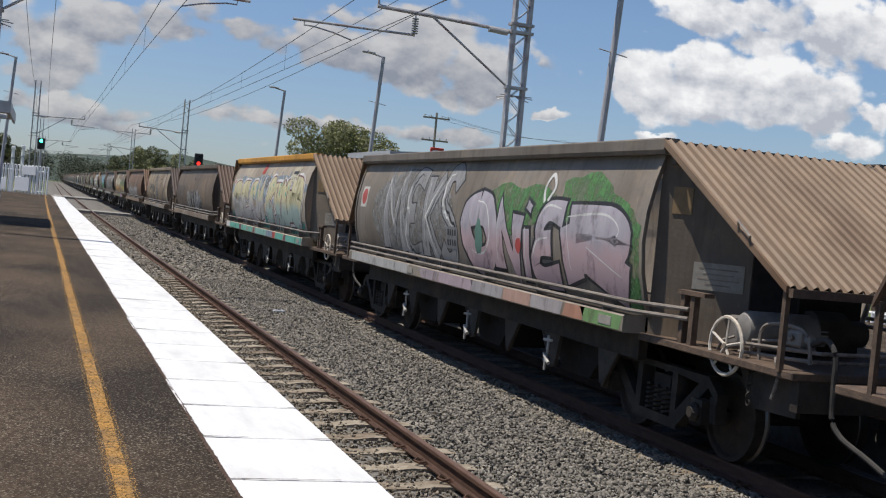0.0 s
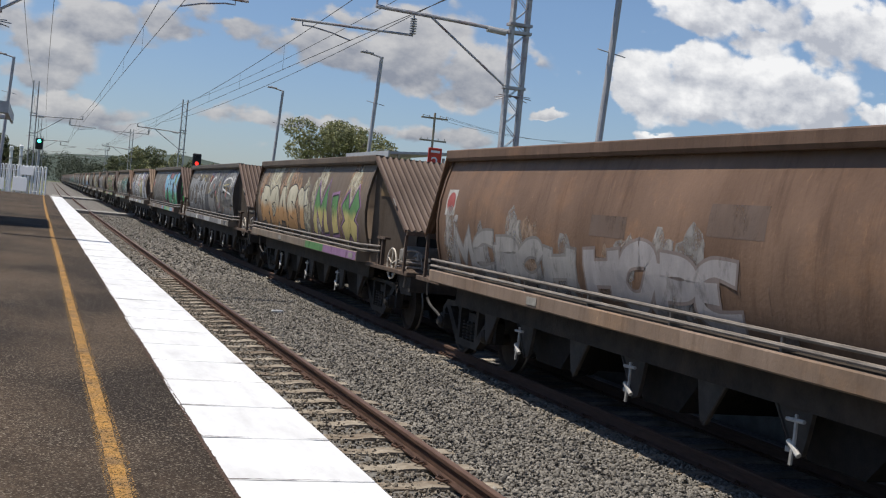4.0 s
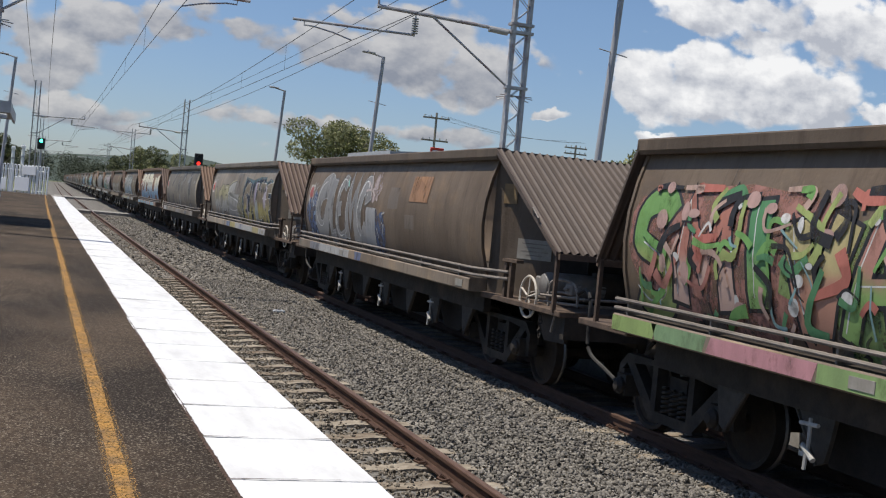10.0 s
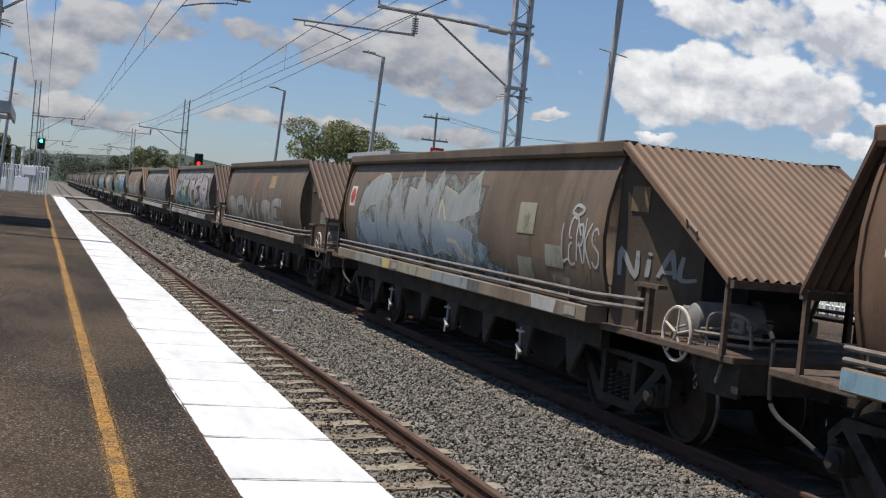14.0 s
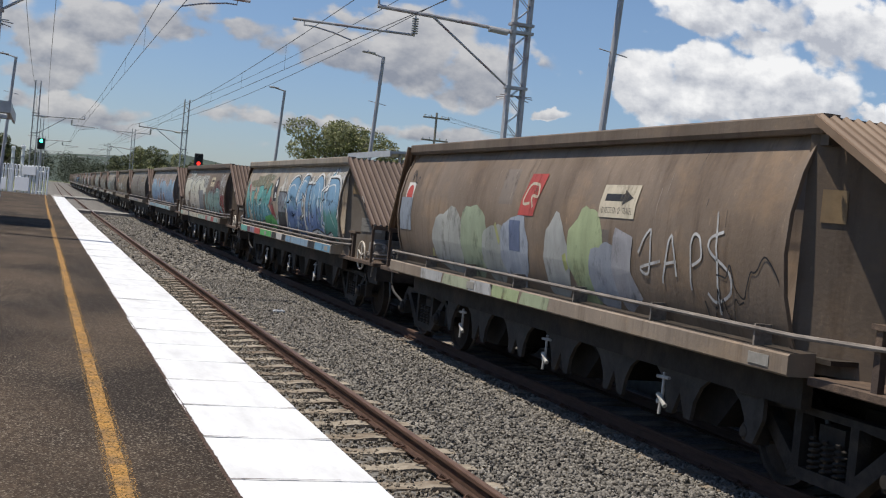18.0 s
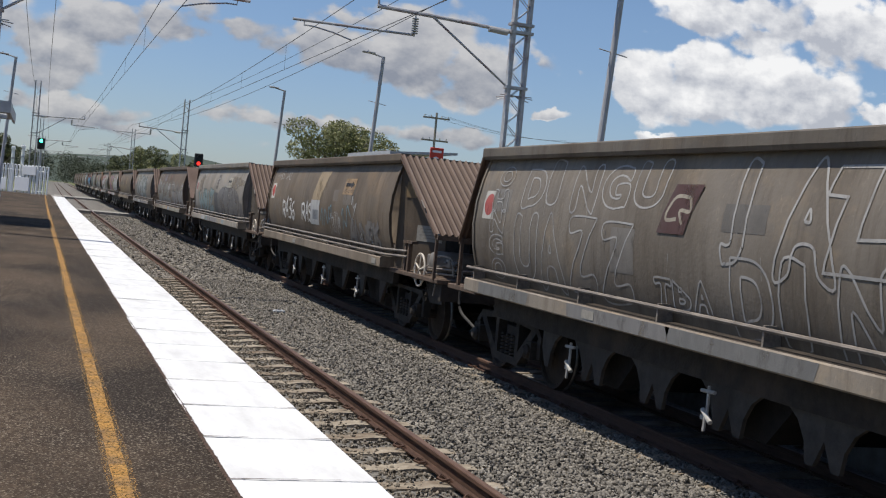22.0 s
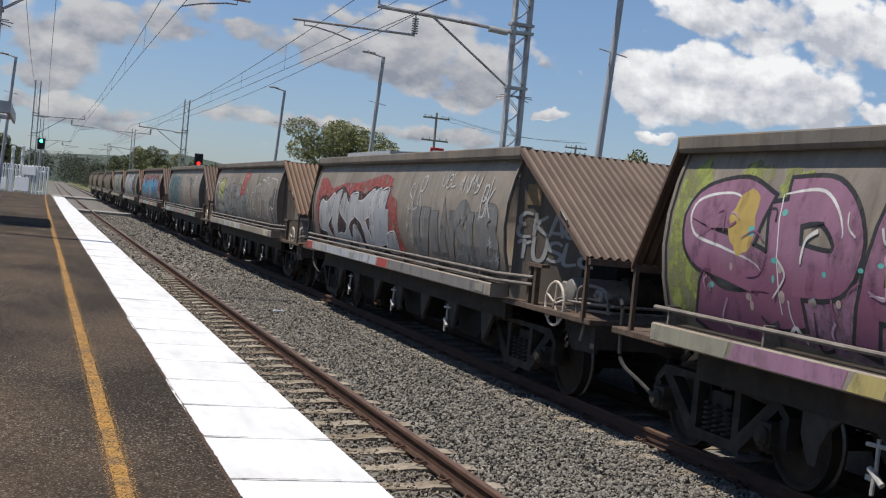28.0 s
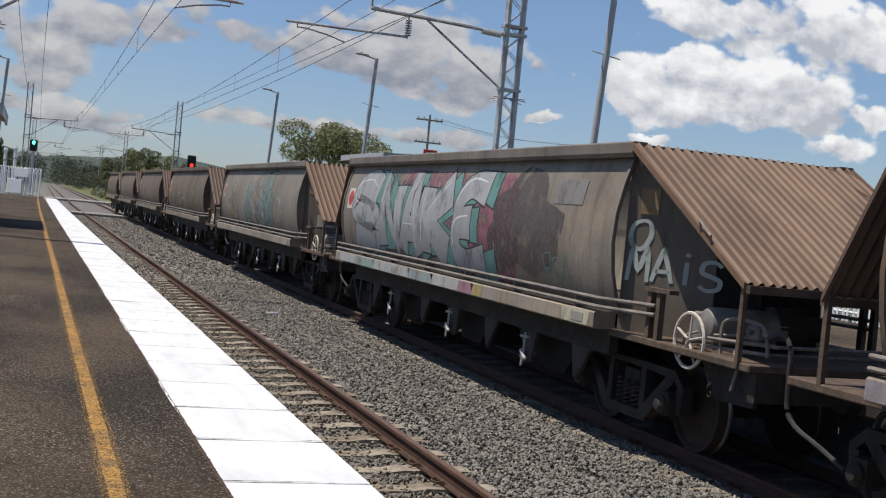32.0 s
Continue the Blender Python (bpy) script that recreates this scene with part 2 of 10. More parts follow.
WHEELPAINT = surface("handwheel_paint", (0.40, 0.34, 0.27), (0.66, 0.60, 0.51), 9, 0.55)
TREAD = surface("polished_tread", (0.12, 0.11, 0.10), (0.22, 0.205, 0.19), 8, 0.42, metal=0.8)
LEVER = surface("lever_white", (0.26, 0.245, 0.22), (0.52, 0.5, 0.46), 9, 0.5)
TANK = surface("tank_paint", (0.15, 0.14, 0.13), (0.27, 0.255, 0.235), 5, 0.55, stain=(0.12, 0.1, 0.09))
RUBBER = surface("rubber_hose", (0.022, 0.02, 0.018), (0.06, 0.055, 0.05), 10, 0.65)
# plate colour lowered to take in the shade that falls on the notice
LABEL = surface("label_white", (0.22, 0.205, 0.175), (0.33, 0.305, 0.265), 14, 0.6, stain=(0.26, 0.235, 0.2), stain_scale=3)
OCHRE = surface("label_ochre", (0.19, 0.125, 0.065), (0.27, 0.185, 0.095), 10, 0.6, stain=(0.2, 0.14, 0.08), stain_scale=4)
REDDISC = surface("label_red", (0.42, 0.035, 0.02), (0.6, 0.06, 0.03), 9, 0.5)
INK = surface("ink_dark", (0.03, 0.03, 0.032), (0.06, 0.06, 0.06), 9, 0.6)
ASPHALT = surface("platform_asphalt", (0.033, 0.0235, 0.0165), (0.108, 0.079, 0.056), 30, 0.85, 0.6, 70, stain=(0.027, 0.021, 0.017), stain_scale=0.55, stain_at=(0.42, 0.60), stretch=(1, 0.5, 1))
ASPHALT.node_tree.nodes["Principled BSDF"].inputs["Specular IOR Level"].default_value = 0.06


def speckle(m, scale, low, high, colour, amount):
    """Pale chips of stone in a dark surface."""
    n, l = m.node_tree.nodes, m.node_tree.links
    p = n["Principled BSDF"]
    was = p.inputs["Base Color"].links[0].from_socket
    tc, f, g, r, mix = n.new("ShaderNodeTexCoord"), n.new("ShaderNodeTexNoise"), n.new("ShaderNodeTexNoise"), n.new("ShaderNodeMapRange"), n.new("ShaderNodeMix")
    f.inputs["Scale"].default_value, f.inputs["Detail"].default_value = scale, 2
    g.inputs["Scale"].default_value, g.inputs["Detail"].default_value = 0.8, 4
    r.inputs[1].default_value, r.inputs[2].default_value, r.inputs[4].default_value = low, high, amount
    mul = n.new("ShaderNodeMath")
    mul.operation = "MULTIPLY"
    l.new(tc.outputs["Object"], f.inputs["Vector"])
    l.new(tc.outputs["Object"], g.inputs["Vector"])
    l.new(f.outputs[0], r.inputs[0])
    l.new(r.outputs[0], mul.inputs[0])
    l.new(g.outputs[0], mul.inputs[1])
    mix.data_type = "RGBA"
    mix.inputs["B"].default_value = (*colour, 1)
    l.new(mul.outputs[0], mix.inputs["Factor"])
    l.new(was, mix.inputs["A"])
    l.new(mix.outputs["Result"], p.inputs["Base Color"])


LITTER = surface("edge_dirt", (0.035, 0.021, 0.015), (0.10, 0.062, 0.043), 40, 0.95, 0.6, 60)
speckle(ASPHALT, 75, 0.56, 0.68, (0.36, 0.31, 0.24), 1.15)
COPING = surface("coping_white", (0.62, 0.615, 0.60), (0.75, 0.75, 0.74), 3, 0.7, 0.3, 18, stain=(0.5, 0.49, 0.47), stain_scale=1.7, stain_at=(0.52, 0.85), stretch=(2.5, 0.7, 1))
EDGE = surface("platform_concrete", (0.2, 0.19, 0.17), (0.34, 0.32, 0.29), 6, 0.85, 0.3, 30)
YELLOW = worn(surface("line_yellow", (0.29, 0.145, 0.028), (0.50, 0.27, 0.065), 14, 0.75, 0.4, 90, stain=(0.2, 0.12, 0.05), stain_scale=5, stain_at=(0.42, 0.7)), 75, 0.36, 0.52, 0.15)
FRINGE = worn(surface("line_grains", (0.36, 0.19, 0.04), (0.56, 0.33, 0.10), 14, 0.8, 0.4, 90), 95, 0.53, 0.60, 0.0)
BALLAST = surface("ballast_bed", (0.03, 0.027, 0.023), (0.27, 0.25, 0.22), 24, 0.9, 1.0, 22)
STONE = surface("ballast_stone", (0.125, 0.112, 0.094), (0.27, 0.247, 0.212), 9, 0.88, 0.3, 50, vary=0.4, island=True)
BROWNSTONE = surface("rusty_stone", (0.105, 0.088, 0.067), (0.25, 0.215, 0.168), 9, 0.88, 0.3, 50, vary=0.4, island=True)
SLEEPER = surface("sleeper_concrete", (0.23, 0.195, 0.145), (0.40, 0.345, 0.27), 9, 0.9, 0.3, 40, stain=(0.15, 0.11, 0.075), stain_scale=2.5, stain_at=(0.4, 0.65))
RAILRUST = surface("rail_rust", (0.052, 0.028, 0.018), (0.115, 0.062, 0.041), 10, 0.8, 0.2, 50, stretch=(3, 0.4, 3))
RAILTOP = surface("rail_head", (0.12, 0.072, 0.052), (0.21, 0.135, 0.10), 10, 0.5, metal=0.3, stretch=(3, 0.4, 3))
GRASS = surface("dry_grass", (0.06, 0.09, 0.022), (0.15, 0.155, 0.05), 1.3, 0.95, 0.5, 6, stain=(0.2, 0.17, 0.09), stain_scale=0.08)
GALV = surface("galvanised_steel", (0.36, 0.365, 0.37), (0.52, 0.525, 0.53), 6, 0.55, metal=0.15, stain=(0.28, 0.19, 0.18), stain_scale=2)
POLE = surface("lamp_pole_paint", (0.34, 0.34, 0.35), (0.44, 0.44, 0.45), 4, 0.5)
WIRE = surface("wire_metal", (0.09, 0.085, 0.08), (0.14, 0.13, 0.12), 3, 0.5, metal=0.3)
PORCELAIN = surface("insulator_glaze", (0.4, 0.39, 0.37), (0.55, 0.54, 0.52), 6, 0.25)
WHITEPAINT = surface("fence_white", (0.82, 0.82, 0.82), (0.9, 0.9, 0.89), 8, 0.5)
SIGNRED = surface("sign_red", (0.55, 0.05, 0.03), (0.65, 0.07, 0.04), 6, 0.4)
BLACK = surface("signal_black", (0.012, 0.012, 0.013), (0.03, 0.03, 0.03), 6, 0.5)
ROOFGREY = surface("roof_grey", (0.33, 0.34, 0.35), (0.45, 0.46, 0.47), 3, 0.45)
TIMBER = surface("pole_timber", (0.22, 0.19, 0.16), (0.38, 0.34, 0.29), 6, 0.85, stretch=(6, 6, 0.6))
BARK = surface("bark", (0.12, 0.10, 0.08), (0.34, 0.3, 0.25), 4, 0.9, stretch=(3, 3, 0.6))
LEAF = surface("gum_leaves", (0.165, 0.18, 0.08), (0.32, 0.31, 0.16), 0.6, 0.7, vary=0.35, island=True)
LEAFDARK = surface("scrub_leaves", (0.085, 0.10, 0.048), (0.175, 0.18, 0.085), 0.3, 0.75, vary=0.45, island=True)
FARLEAF = surface("far_leaves", (0.045, 0.056, 0.034), (0.085, 0.094, 0.056), 0.12, 0.8, vary=0.25, island=True)
HILL = surface("far_woods", (0.04, 0.058, 0.042), (0.07, 0.085, 0.065), 0.06, 0.95, 0.5, 0.4)
GREENLAMP = glow("signal_green", (0.05, 1.0, 0.5), 9)
REDLAMP = glow("signal_red", (1.0, 0.03, 0.02), 2.2)


# ---- building helpers ----
def mesh_of(bm, material):
    me = bpy.data.meshes.new("mesh")
    bmesh.ops.recalc_face_normals(bm, faces=bm.faces)
    bm.to_mesh(me)
    bm.free()
    for m in (material if isinstance(material, (list, tuple)) else [material]):
        me.materials.append(m)
    return me


def part(name, bm, material, parent=None, label="", at=None, smooth=False):
    ob = new(name, bm if isinstance(bm, bpy.types.Mesh) else mesh_of(bm, material))
    if smooth:
        ob.data.shade_smooth()
        ob.data.set_sharp_from_angle(angle=radians(32))
    ob.parent = parent
    if at is not None:
        ob.matrix_basis = at
    if label:
        ob["label"] = label
    return ob


def thing(name, at, label, category, group="", kind=""):
    ob = new(name)
    ob.matrix_basis = at
    ob.empty_display_size = 0.2
    return tagged(ob, label, category, group, kind)


def box(bm, x0, x1, y0, y1, z0, z1, bevel=0.0):
    vs = [bm.verts.new((x, y, z)) for z in (z0, z1) for y in (y0, y1) for x in (x0, x1)]
    fs = [bm.faces.new([vs[i] for i in q]) for q in ((0, 2, 3, 1), (4, 5, 7, 6), (0, 1, 5, 4), (2, 6, 7, 3), (0, 4, 6, 2), (1, 3, 7, 5))]
    if bevel:
        bmesh.ops.bevel(bm, geom=list({e for f in fs for e in f.edges}), offset=bevel, segments=1, affect="EDGES")
    return bm


def boxes(*dims, bevel=0.0):
    bm = bmesh.new()
    for d in dims:
        box(bm, *d, bevel=0)
    if bevel:
        bmesh.ops.bevel(bm, geom=bm.edges[:], offset=bevel, segments=1, affect="EDGES")
    return bm


def rod(bm, a, b, r, sides=8, r2=None):
    a, b = Vector(a), Vector(b)
    axis = b - a
    q = axis.to_track_quat("Z", "Y").to_matrix()
    r2 = r if r2 is None else r2
    rings = []
    for c, rad in ((a, r), (b, r2)):
        rings.append([bm.verts.new(c + q @ Vector((rad * math.cos(i * math.tau / sides), rad * math.sin(i * math.tau / sides), 0))) for i in range(sides)])
    for i in range(sides):
        j = (i + 1) % sides
        bm.faces.new((rings[0][i], rings[0][j], rings[1][j], rings[1][i]))
    bm.faces.new(rings[0][::-1])
    bm.faces.new(rings[1])
    return bm


def tube(bm, points, r, sides=7):
    pts = [Vector(p) for p in points]
    rings = []
    for i, p in enumerate(pts):
        way = (pts[min(i + 1, len(pts) - 1)] - pts[max(i - 1, 0)]).normalized()
        up = Vector((0, 0, 1)) if abs(way.z) < 0.9 else Vector((0, 1, 0))
        side = way.cross(up).normalized()
        up = side.cross(way)
        rings.append([bm.verts.new(p + r * (side * math.cos(k * math.tau / sides) + up * math.sin(k * math.tau / sides))) for k in range(sides)])
    for a, b in zip(rings, rings[1:]):
        for k in range(sides):
            bm.faces.new((a[k], a[(k + 1) % sides], b[(k + 1) % sides], b[k]))
    bm.faces.new(rings[0][::-1])
    bm.faces.new(rings[-1])
    return bm


def prism(bm, outline, axis, a, b):
    """Extrudes an outline of 2D points along an axis ('x': points are y, z; 'y': x, z; 'z': x, y) from a to b."""
    def place(p, d):
        return {"x": (d, p[0], p[1]), "y": (p[0], d, p[1]), "z": (p[0], p[1], d)}[axis]
    lo, hi = [bm.verts.new(place(p, a)) for p in outline], [bm.verts.new(place(p, b)) for p in outline]
    n = len(outline)
    for i in range(n):
        bm.faces.new((lo[i], lo[(i + 1) % n], hi[(i + 1) % n], hi[i]))
    bm.faces.new(lo[::-1])
    bm.faces.new(hi)
    return bm


def ring(bm, centre, axis_rot, radius, r, segments=28, sides=6):
    m = Matrix.Translation(centre) @ axis_rot
    loops = []
    for i in range(segments):
        a = i * math.tau / segments
        loops.append([bm.verts.new(m @ Vector(((radius + r * math.cos(k * math.tau / sides)) * math.cos(a), (radius + r * math.cos(k * math.tau / sides)) * math.sin(a), r * math.sin(k * math.tau / sides)))) for k in range(sides)])
    for i in range(segments):
        a, b = loops[i], loops[(i + 1) % segments]
        for k in range(sides):
            bm.faces.new((a[k], a[(k + 1) % sides], b[(k + 1) % sides], b[k]))
    return bm


def lathe(bm, profile, centre, rot, segments=20):
    """Turns (radius, height) pairs round the z axis, then places it."""
    m = Matrix.Translation(centre) @ rot
    loops = [[bm.verts.new(m @ Vector((r * math.cos(i * math.tau / segments), r * math.sin(i * math.tau / segments), h))) for i in range(segments)] for r, h in profile]
    for a, b in zip(loops, loops[1:]):
        for i in range(segments):
            bm.faces.new((a[i], a[(i + 1) % segments], b[(i + 1) % segments], b[i]))
    bm.faces.new(loops[0][::-1])
    bm.faces.new(loops[-1])
    return bm


TO_X = Matrix.Rotation(radians(90), 4, "Y")     # z axis to x
TO_Y = Matrix.Rotation(radians(-90), 4, "X")    # z axis to y


def bend(y):
    """How far the line drifts aside: straight at the station, easing round further off."""
    d = min(max(0.0, y - 30.0), 110.0)
    return 4.0e-5 * d * d + 0.0088 * max(0.0, y - 140.0)


# ---- ground ----
def sheet(name, x0, x1, y0, y1, z, material, nx=1, ny=1, label="", category="ground"):
    bm = bmesh.new()
    rows = [[bm.verts.new((x0 + (x1 - x0) * i / nx, y0 + (y1 - y0) * j / ny, z)) for i in range(nx + 1)] for j in range(ny + 1)]
    for j in range(ny):
        for i in range(nx):
            bm.faces.new((rows[j][i], rows[j][i + 1], rows[j + 1][i + 1], rows[j + 1][i]))
    return tagged(part(name, bm, material), label, category, kind="structure")


TRACKS = (2.92, 6.95)
sheet("ground", -1500, 1500, -1200, 3000, -0.45, GRASS, 8, 8, "dry grassy ground reaching to the horizon")

# ballast bed: one strip with shoulders, following the line's bend
bm = bmesh.new()
rows = []
for j in range(0, 141):
    y = -560 + j * 8
    b = bend(y)
    rows.append([bm.verts.new((x + b, y, z)) for x, z in ((0.6, -0.44), (1.45, -0.2), (3.86, -0.2), (4.08, -0.155), (5.62, -0.15), (5.84, -0.185), (6.3, -0.19), (8.4, -0.2), (9.6, -0.44))])
for a, b in zip(rows, rows[1:]):
    for i in range(7):
        bm.faces.new((a[i], a[i + 1], b[i + 1], b[i]))
tagged(part("ballast_bed", bm, BALLAST), "grey crushed stone ballast bed under both tracks", "ballast", kind="structure")


# ---- platforms ----
def platform_block(name, x0, x1, y0, y1, label):
    bm = bmesh.new()
    box(bm, x0, x1, y0, y1, -0.45, 0.815)
    return tagged(part(name, bm, [EDGE]), label, "platform", kind="structure")


platform = platform_block("platform", -16, 1.50, -40, 84.5, "concrete body of the station platform")
bm = bmesh.new()
box(bm, -16, 0.902, -40, 84.5, 0.81, 0.83)
tagged(part("platform_surface", bm, ASPHALT), "dark worn asphalt platform surface with patches and stains", "pavement", kind="structure")
far_platform = platform_block("far_platform", 8.55, 15.5, -40, 84.5, "concrete platform on the far side of the line")
bm = bmesh.new()
box(bm, 8.6, 15.5, -40, 84.5, 0.816, 0.83)
tagged(part("far_platform_surface", bm, ASPHALT), "asphalt surface of the far platform", "pavement", kind="structure")

# white coping slabs along the edge, each a piece with its own joint
SLAB = []
for v in range(4):
    bm = bmesh.new()
    box(bm, 0, 0.672, 0.0015, 0.8885, 0, 0.055)
    bmesh.ops.bevel(bm, geom=bm.edges[:], offset=0.003, segments=1, affect="EDGES")
    for vert in bm.verts:
        vert.co.z += random.uniform(-0.002, 0.002)
        if vert.co.x < 0.02:
            vert.co.x += random.uniform(-0.012, 0.004)
    SLAB.append(mesh_of(bm, COPING))
coping = tagged(new("platform_coping"), "row of white painted coping slabs along the platform edge", "coping", kind="structure")
for i in range(-24, 87):
    y = 0.64 + i * 0.89
    part("coping_slab", SLAB[i % 4], None, coping, at=pose(0.891 + bend(y), y, 0.783 + random.uniform(-0.002, 0.002)))
# cracks and open joints between the slabs, dark for part of their length
rng = random.Random(21)
for i in range(-2, 40):
    y = 0.64 + i * 0.89
    if rng.random() < 0.2:
        continue
    for start, way, most in ((0.893, 1, rng.choice((0.12, 0.25, 0.5, 0.66))), (1.561, -1, rng.choice((0.0, 0.05, 0.14)))):
        if most == 0:
            continue
        bm = bmesh.new()
        near, far = [], []
        n = 14
        drift = rng.uniform(-0.012, 0.012)
        for j in range(n + 1):
            f = j / n
            x = start + way * most * f
            w = (0.0035 + 0.006 * rng.random()) * (1 - 0.75 * f)
            c = y + drift * f + rng.uniform(-0.003, 0.003)
            near.append(bm.verts.new((x + bend(y), c - w, 0.8440)))
            far.append(bm.verts.new((x + bend(y), c + w, 0.8440)))
        for a, b, c, d in zip(near, near[1:], far[1:], far):
            bm.faces.new((a, b, c, d))
        part("joint_crack", bm, LITTER, coping)
# yellow waiting line, worn, laid over the asphalt
for half, height, material, name, label in ((0.036, 0.8345, YELLOW, "waiting_line", "worn yellow painted line along the platform"), (0.062, 0.8333, FRINGE, "line_fringe", "scattered yellow paint grains beside the line")):
    bm = bmesh.new()
    left, right = [], []
    for i in range(0, 1500):
        y = -2 + i * 0.03 if i < 800 else 22.0 + (i - 800) * 0.085
        c = 0.430 + 0.003 * math.sin(y * 0.4) + bend(y)
        wide = half * (1 + 0.12 * noise.noise((y * 2.3, half * 50, 0)) + 0.08 * noise.noise((y * 9.0, half * 50, 4)))
        left.append(bm.verts.new((c - wide, y, height)))
        right.append(bm.verts.new((c + wide, y, height)))
    for a, b, c, d in zip(left, right, right[1:], left[1:]):
        bm.faces.new((a, b, c, d))
    tagged(part(name, bm, material), label, "line marking", kind="structure")

# brown grit gathered where the asphalt meets the slabs
bm = bmesh.new()
left, right = [], []
for i in range(0, 1400):
    y = 1.0 + i * 0.022 if i < 800 else 18.6 + (i - 800) * 0.1
    left.append(bm.verts.new((0.883 - 0.007 * abs(random.gauss(0, 0.8)) + bend(y), y, 0.8345)))
    right.append(bm.verts.new((0.893 + 0.008 * random.random() ** 3 + bend(y), y, 0.8415)))
for a, b, c, d in zip(left, right, right[1:], left[1:]):
    bm.faces.new((a, b, c, d))
tagged(part("edge_grit", bm, LITTER), "brown grit and leaf dirt along the slabs", "dirt", kind="stuff")


# ---- hopper wagons ----
HALF = 1.34
SIDE_A = ((1.22, 1.26), (1.29, 1.42), (1.355, 1.68), (1.385, 1.98), (1.365, 2.28), (1.30, 2.58), (1.21, 2.86))
SIDE_B = ((1.18, 1.24), (1.26, 1.41), (1.34, 1.68), (1.38, 2.01), (1.36, 2.34), (1.28, 2.67), (1.14, 2.99))
SHORT = 0.40                       # by how much the tall body stops short at the front
END_SLOPE = 0.8
FRONT, REAR = -5.55, 5.32          # ends of the side panels


def side_at(z, profile):
    """Distance of the side from the wagon's middle at height z."""
    for (x0, z0), (x1, z1) in zip(profile, profile[1:]):
        if z <= z1:
            return x0 + (x1 - x0) * (z - z0) / (z1 - z0)
    return profile[-1][0]


def panel(profile, sign, front):
    bm = bmesh.new()
    ys = [front, front + 0.05, REAR - 0.05, REAR]
    outer, inner = [], []
    for j, y in enumerate(ys):
        outer.append([bm.verts.new((sign * x, y, z)) for x, z in profile])
        inner.append([bm.verts.new((sign * (x - 0.03), y, z)) for x, z in profile])
    n = len(profile)
    for a, b in zip(outer, outer[1:]):
        for i in range(n - 1):
            bm.faces.new((a[i], a[i + 1], b[i + 1], b[i]))
    for a, b in zip(inner, inner[1:]):
        for i in range(n - 1):
            bm.faces.new((a[i], b[i], b[i + 1], a[i + 1]))
    for k in (0, -1):
        for i in range(n - 1):
            bm.faces.new((outer[k][i], inner[k][i], inner[k][i + 1], outer[k][i + 1]))
        for a, b, c, d in zip(outer, outer[1:], inner, inner[1:]):
            bm.faces.new((a[k], b[k], d[k], c[k]))
    # end ribs
    for y in (front, REAR):
        strip = []
        for x, z in profile:
            strip.append([bm.verts.new((sign * (x + dx), y + dy, z)) for dx, dy in ((0.0, -0.02), (0.022, -0.02), (0.022, 0.03), (0.0, 0.03))])
        for a, b in zip(strip, strip[1:]):
            for i in range(4):
                bm.faces.new((a[i], a[(i + 1) % 4], b[(i + 1) % 4], b[i]))
        bm.faces.new(strip[0])
        bm.faces.new(strip[-1][::-1])
    return bm


def corrugated(y0, z0, y1, z1, ridges=24, half=1.31):
    """A sloping corrugated sheet, ridges running down the slope."""
    bm = bmesh.new()
    n = ridges * 12
    up = Vector((0, z0 - z1, y1 - y0)).normalized()
    if up.z < 0:
        up = -up
    def row(y, z, d):
        return [bm.verts.new((-half + 2 * half * i / n, y + up.y * (0.021 * math.sin(i * math.tau / 12) + d), z + up.z * (0.021 * math.sin(i * math.tau / 12) + d))) for i in range(n + 1)]
    a, b, c, d = row(y0, z0, 0), row(y1, z1, 0), row(y0, z0, -0.006), row(y1, z1, -0.006)
    for i in range(n):
        f = bm.faces.new((a[i], a[i + 1], b[i + 1], b[i]))
        # lower half of each wave takes the darker sheet material
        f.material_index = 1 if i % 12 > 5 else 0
        bm.faces.new((c[i], d[i], d[i + 1], c[i + 1]))
        bm.faces.new((b[i], b[i + 1], d[i + 1], d[i]))
        bm.faces.new((a[i], c[i], c[i + 1], a[i + 1]))
    for q in (0, n):
        bm.faces.new((a[q], b[q], d[q], c[q]))
    return bm


def eased(points, steps=5):
    """A smooth curve through points, for hoses and bent pipes."""
    pts = [Vector(p) for p in points]
    out = []
    for i in range(len(pts) - 1):
        a, b, c, d = pts[max(i - 1, 0)], pts[i], pts[i + 1], pts[min(i + 2, len(pts) - 1)]
        for s in range(steps):
            t = s / steps
            out.append(0.5 * (2 * b + (c - a) * t + (2 * a - 5 * b + 4 * c - d) * t * t + (3 * b - a - 3 * c + d) * t ** 3))
    return out + [pts[-1]]


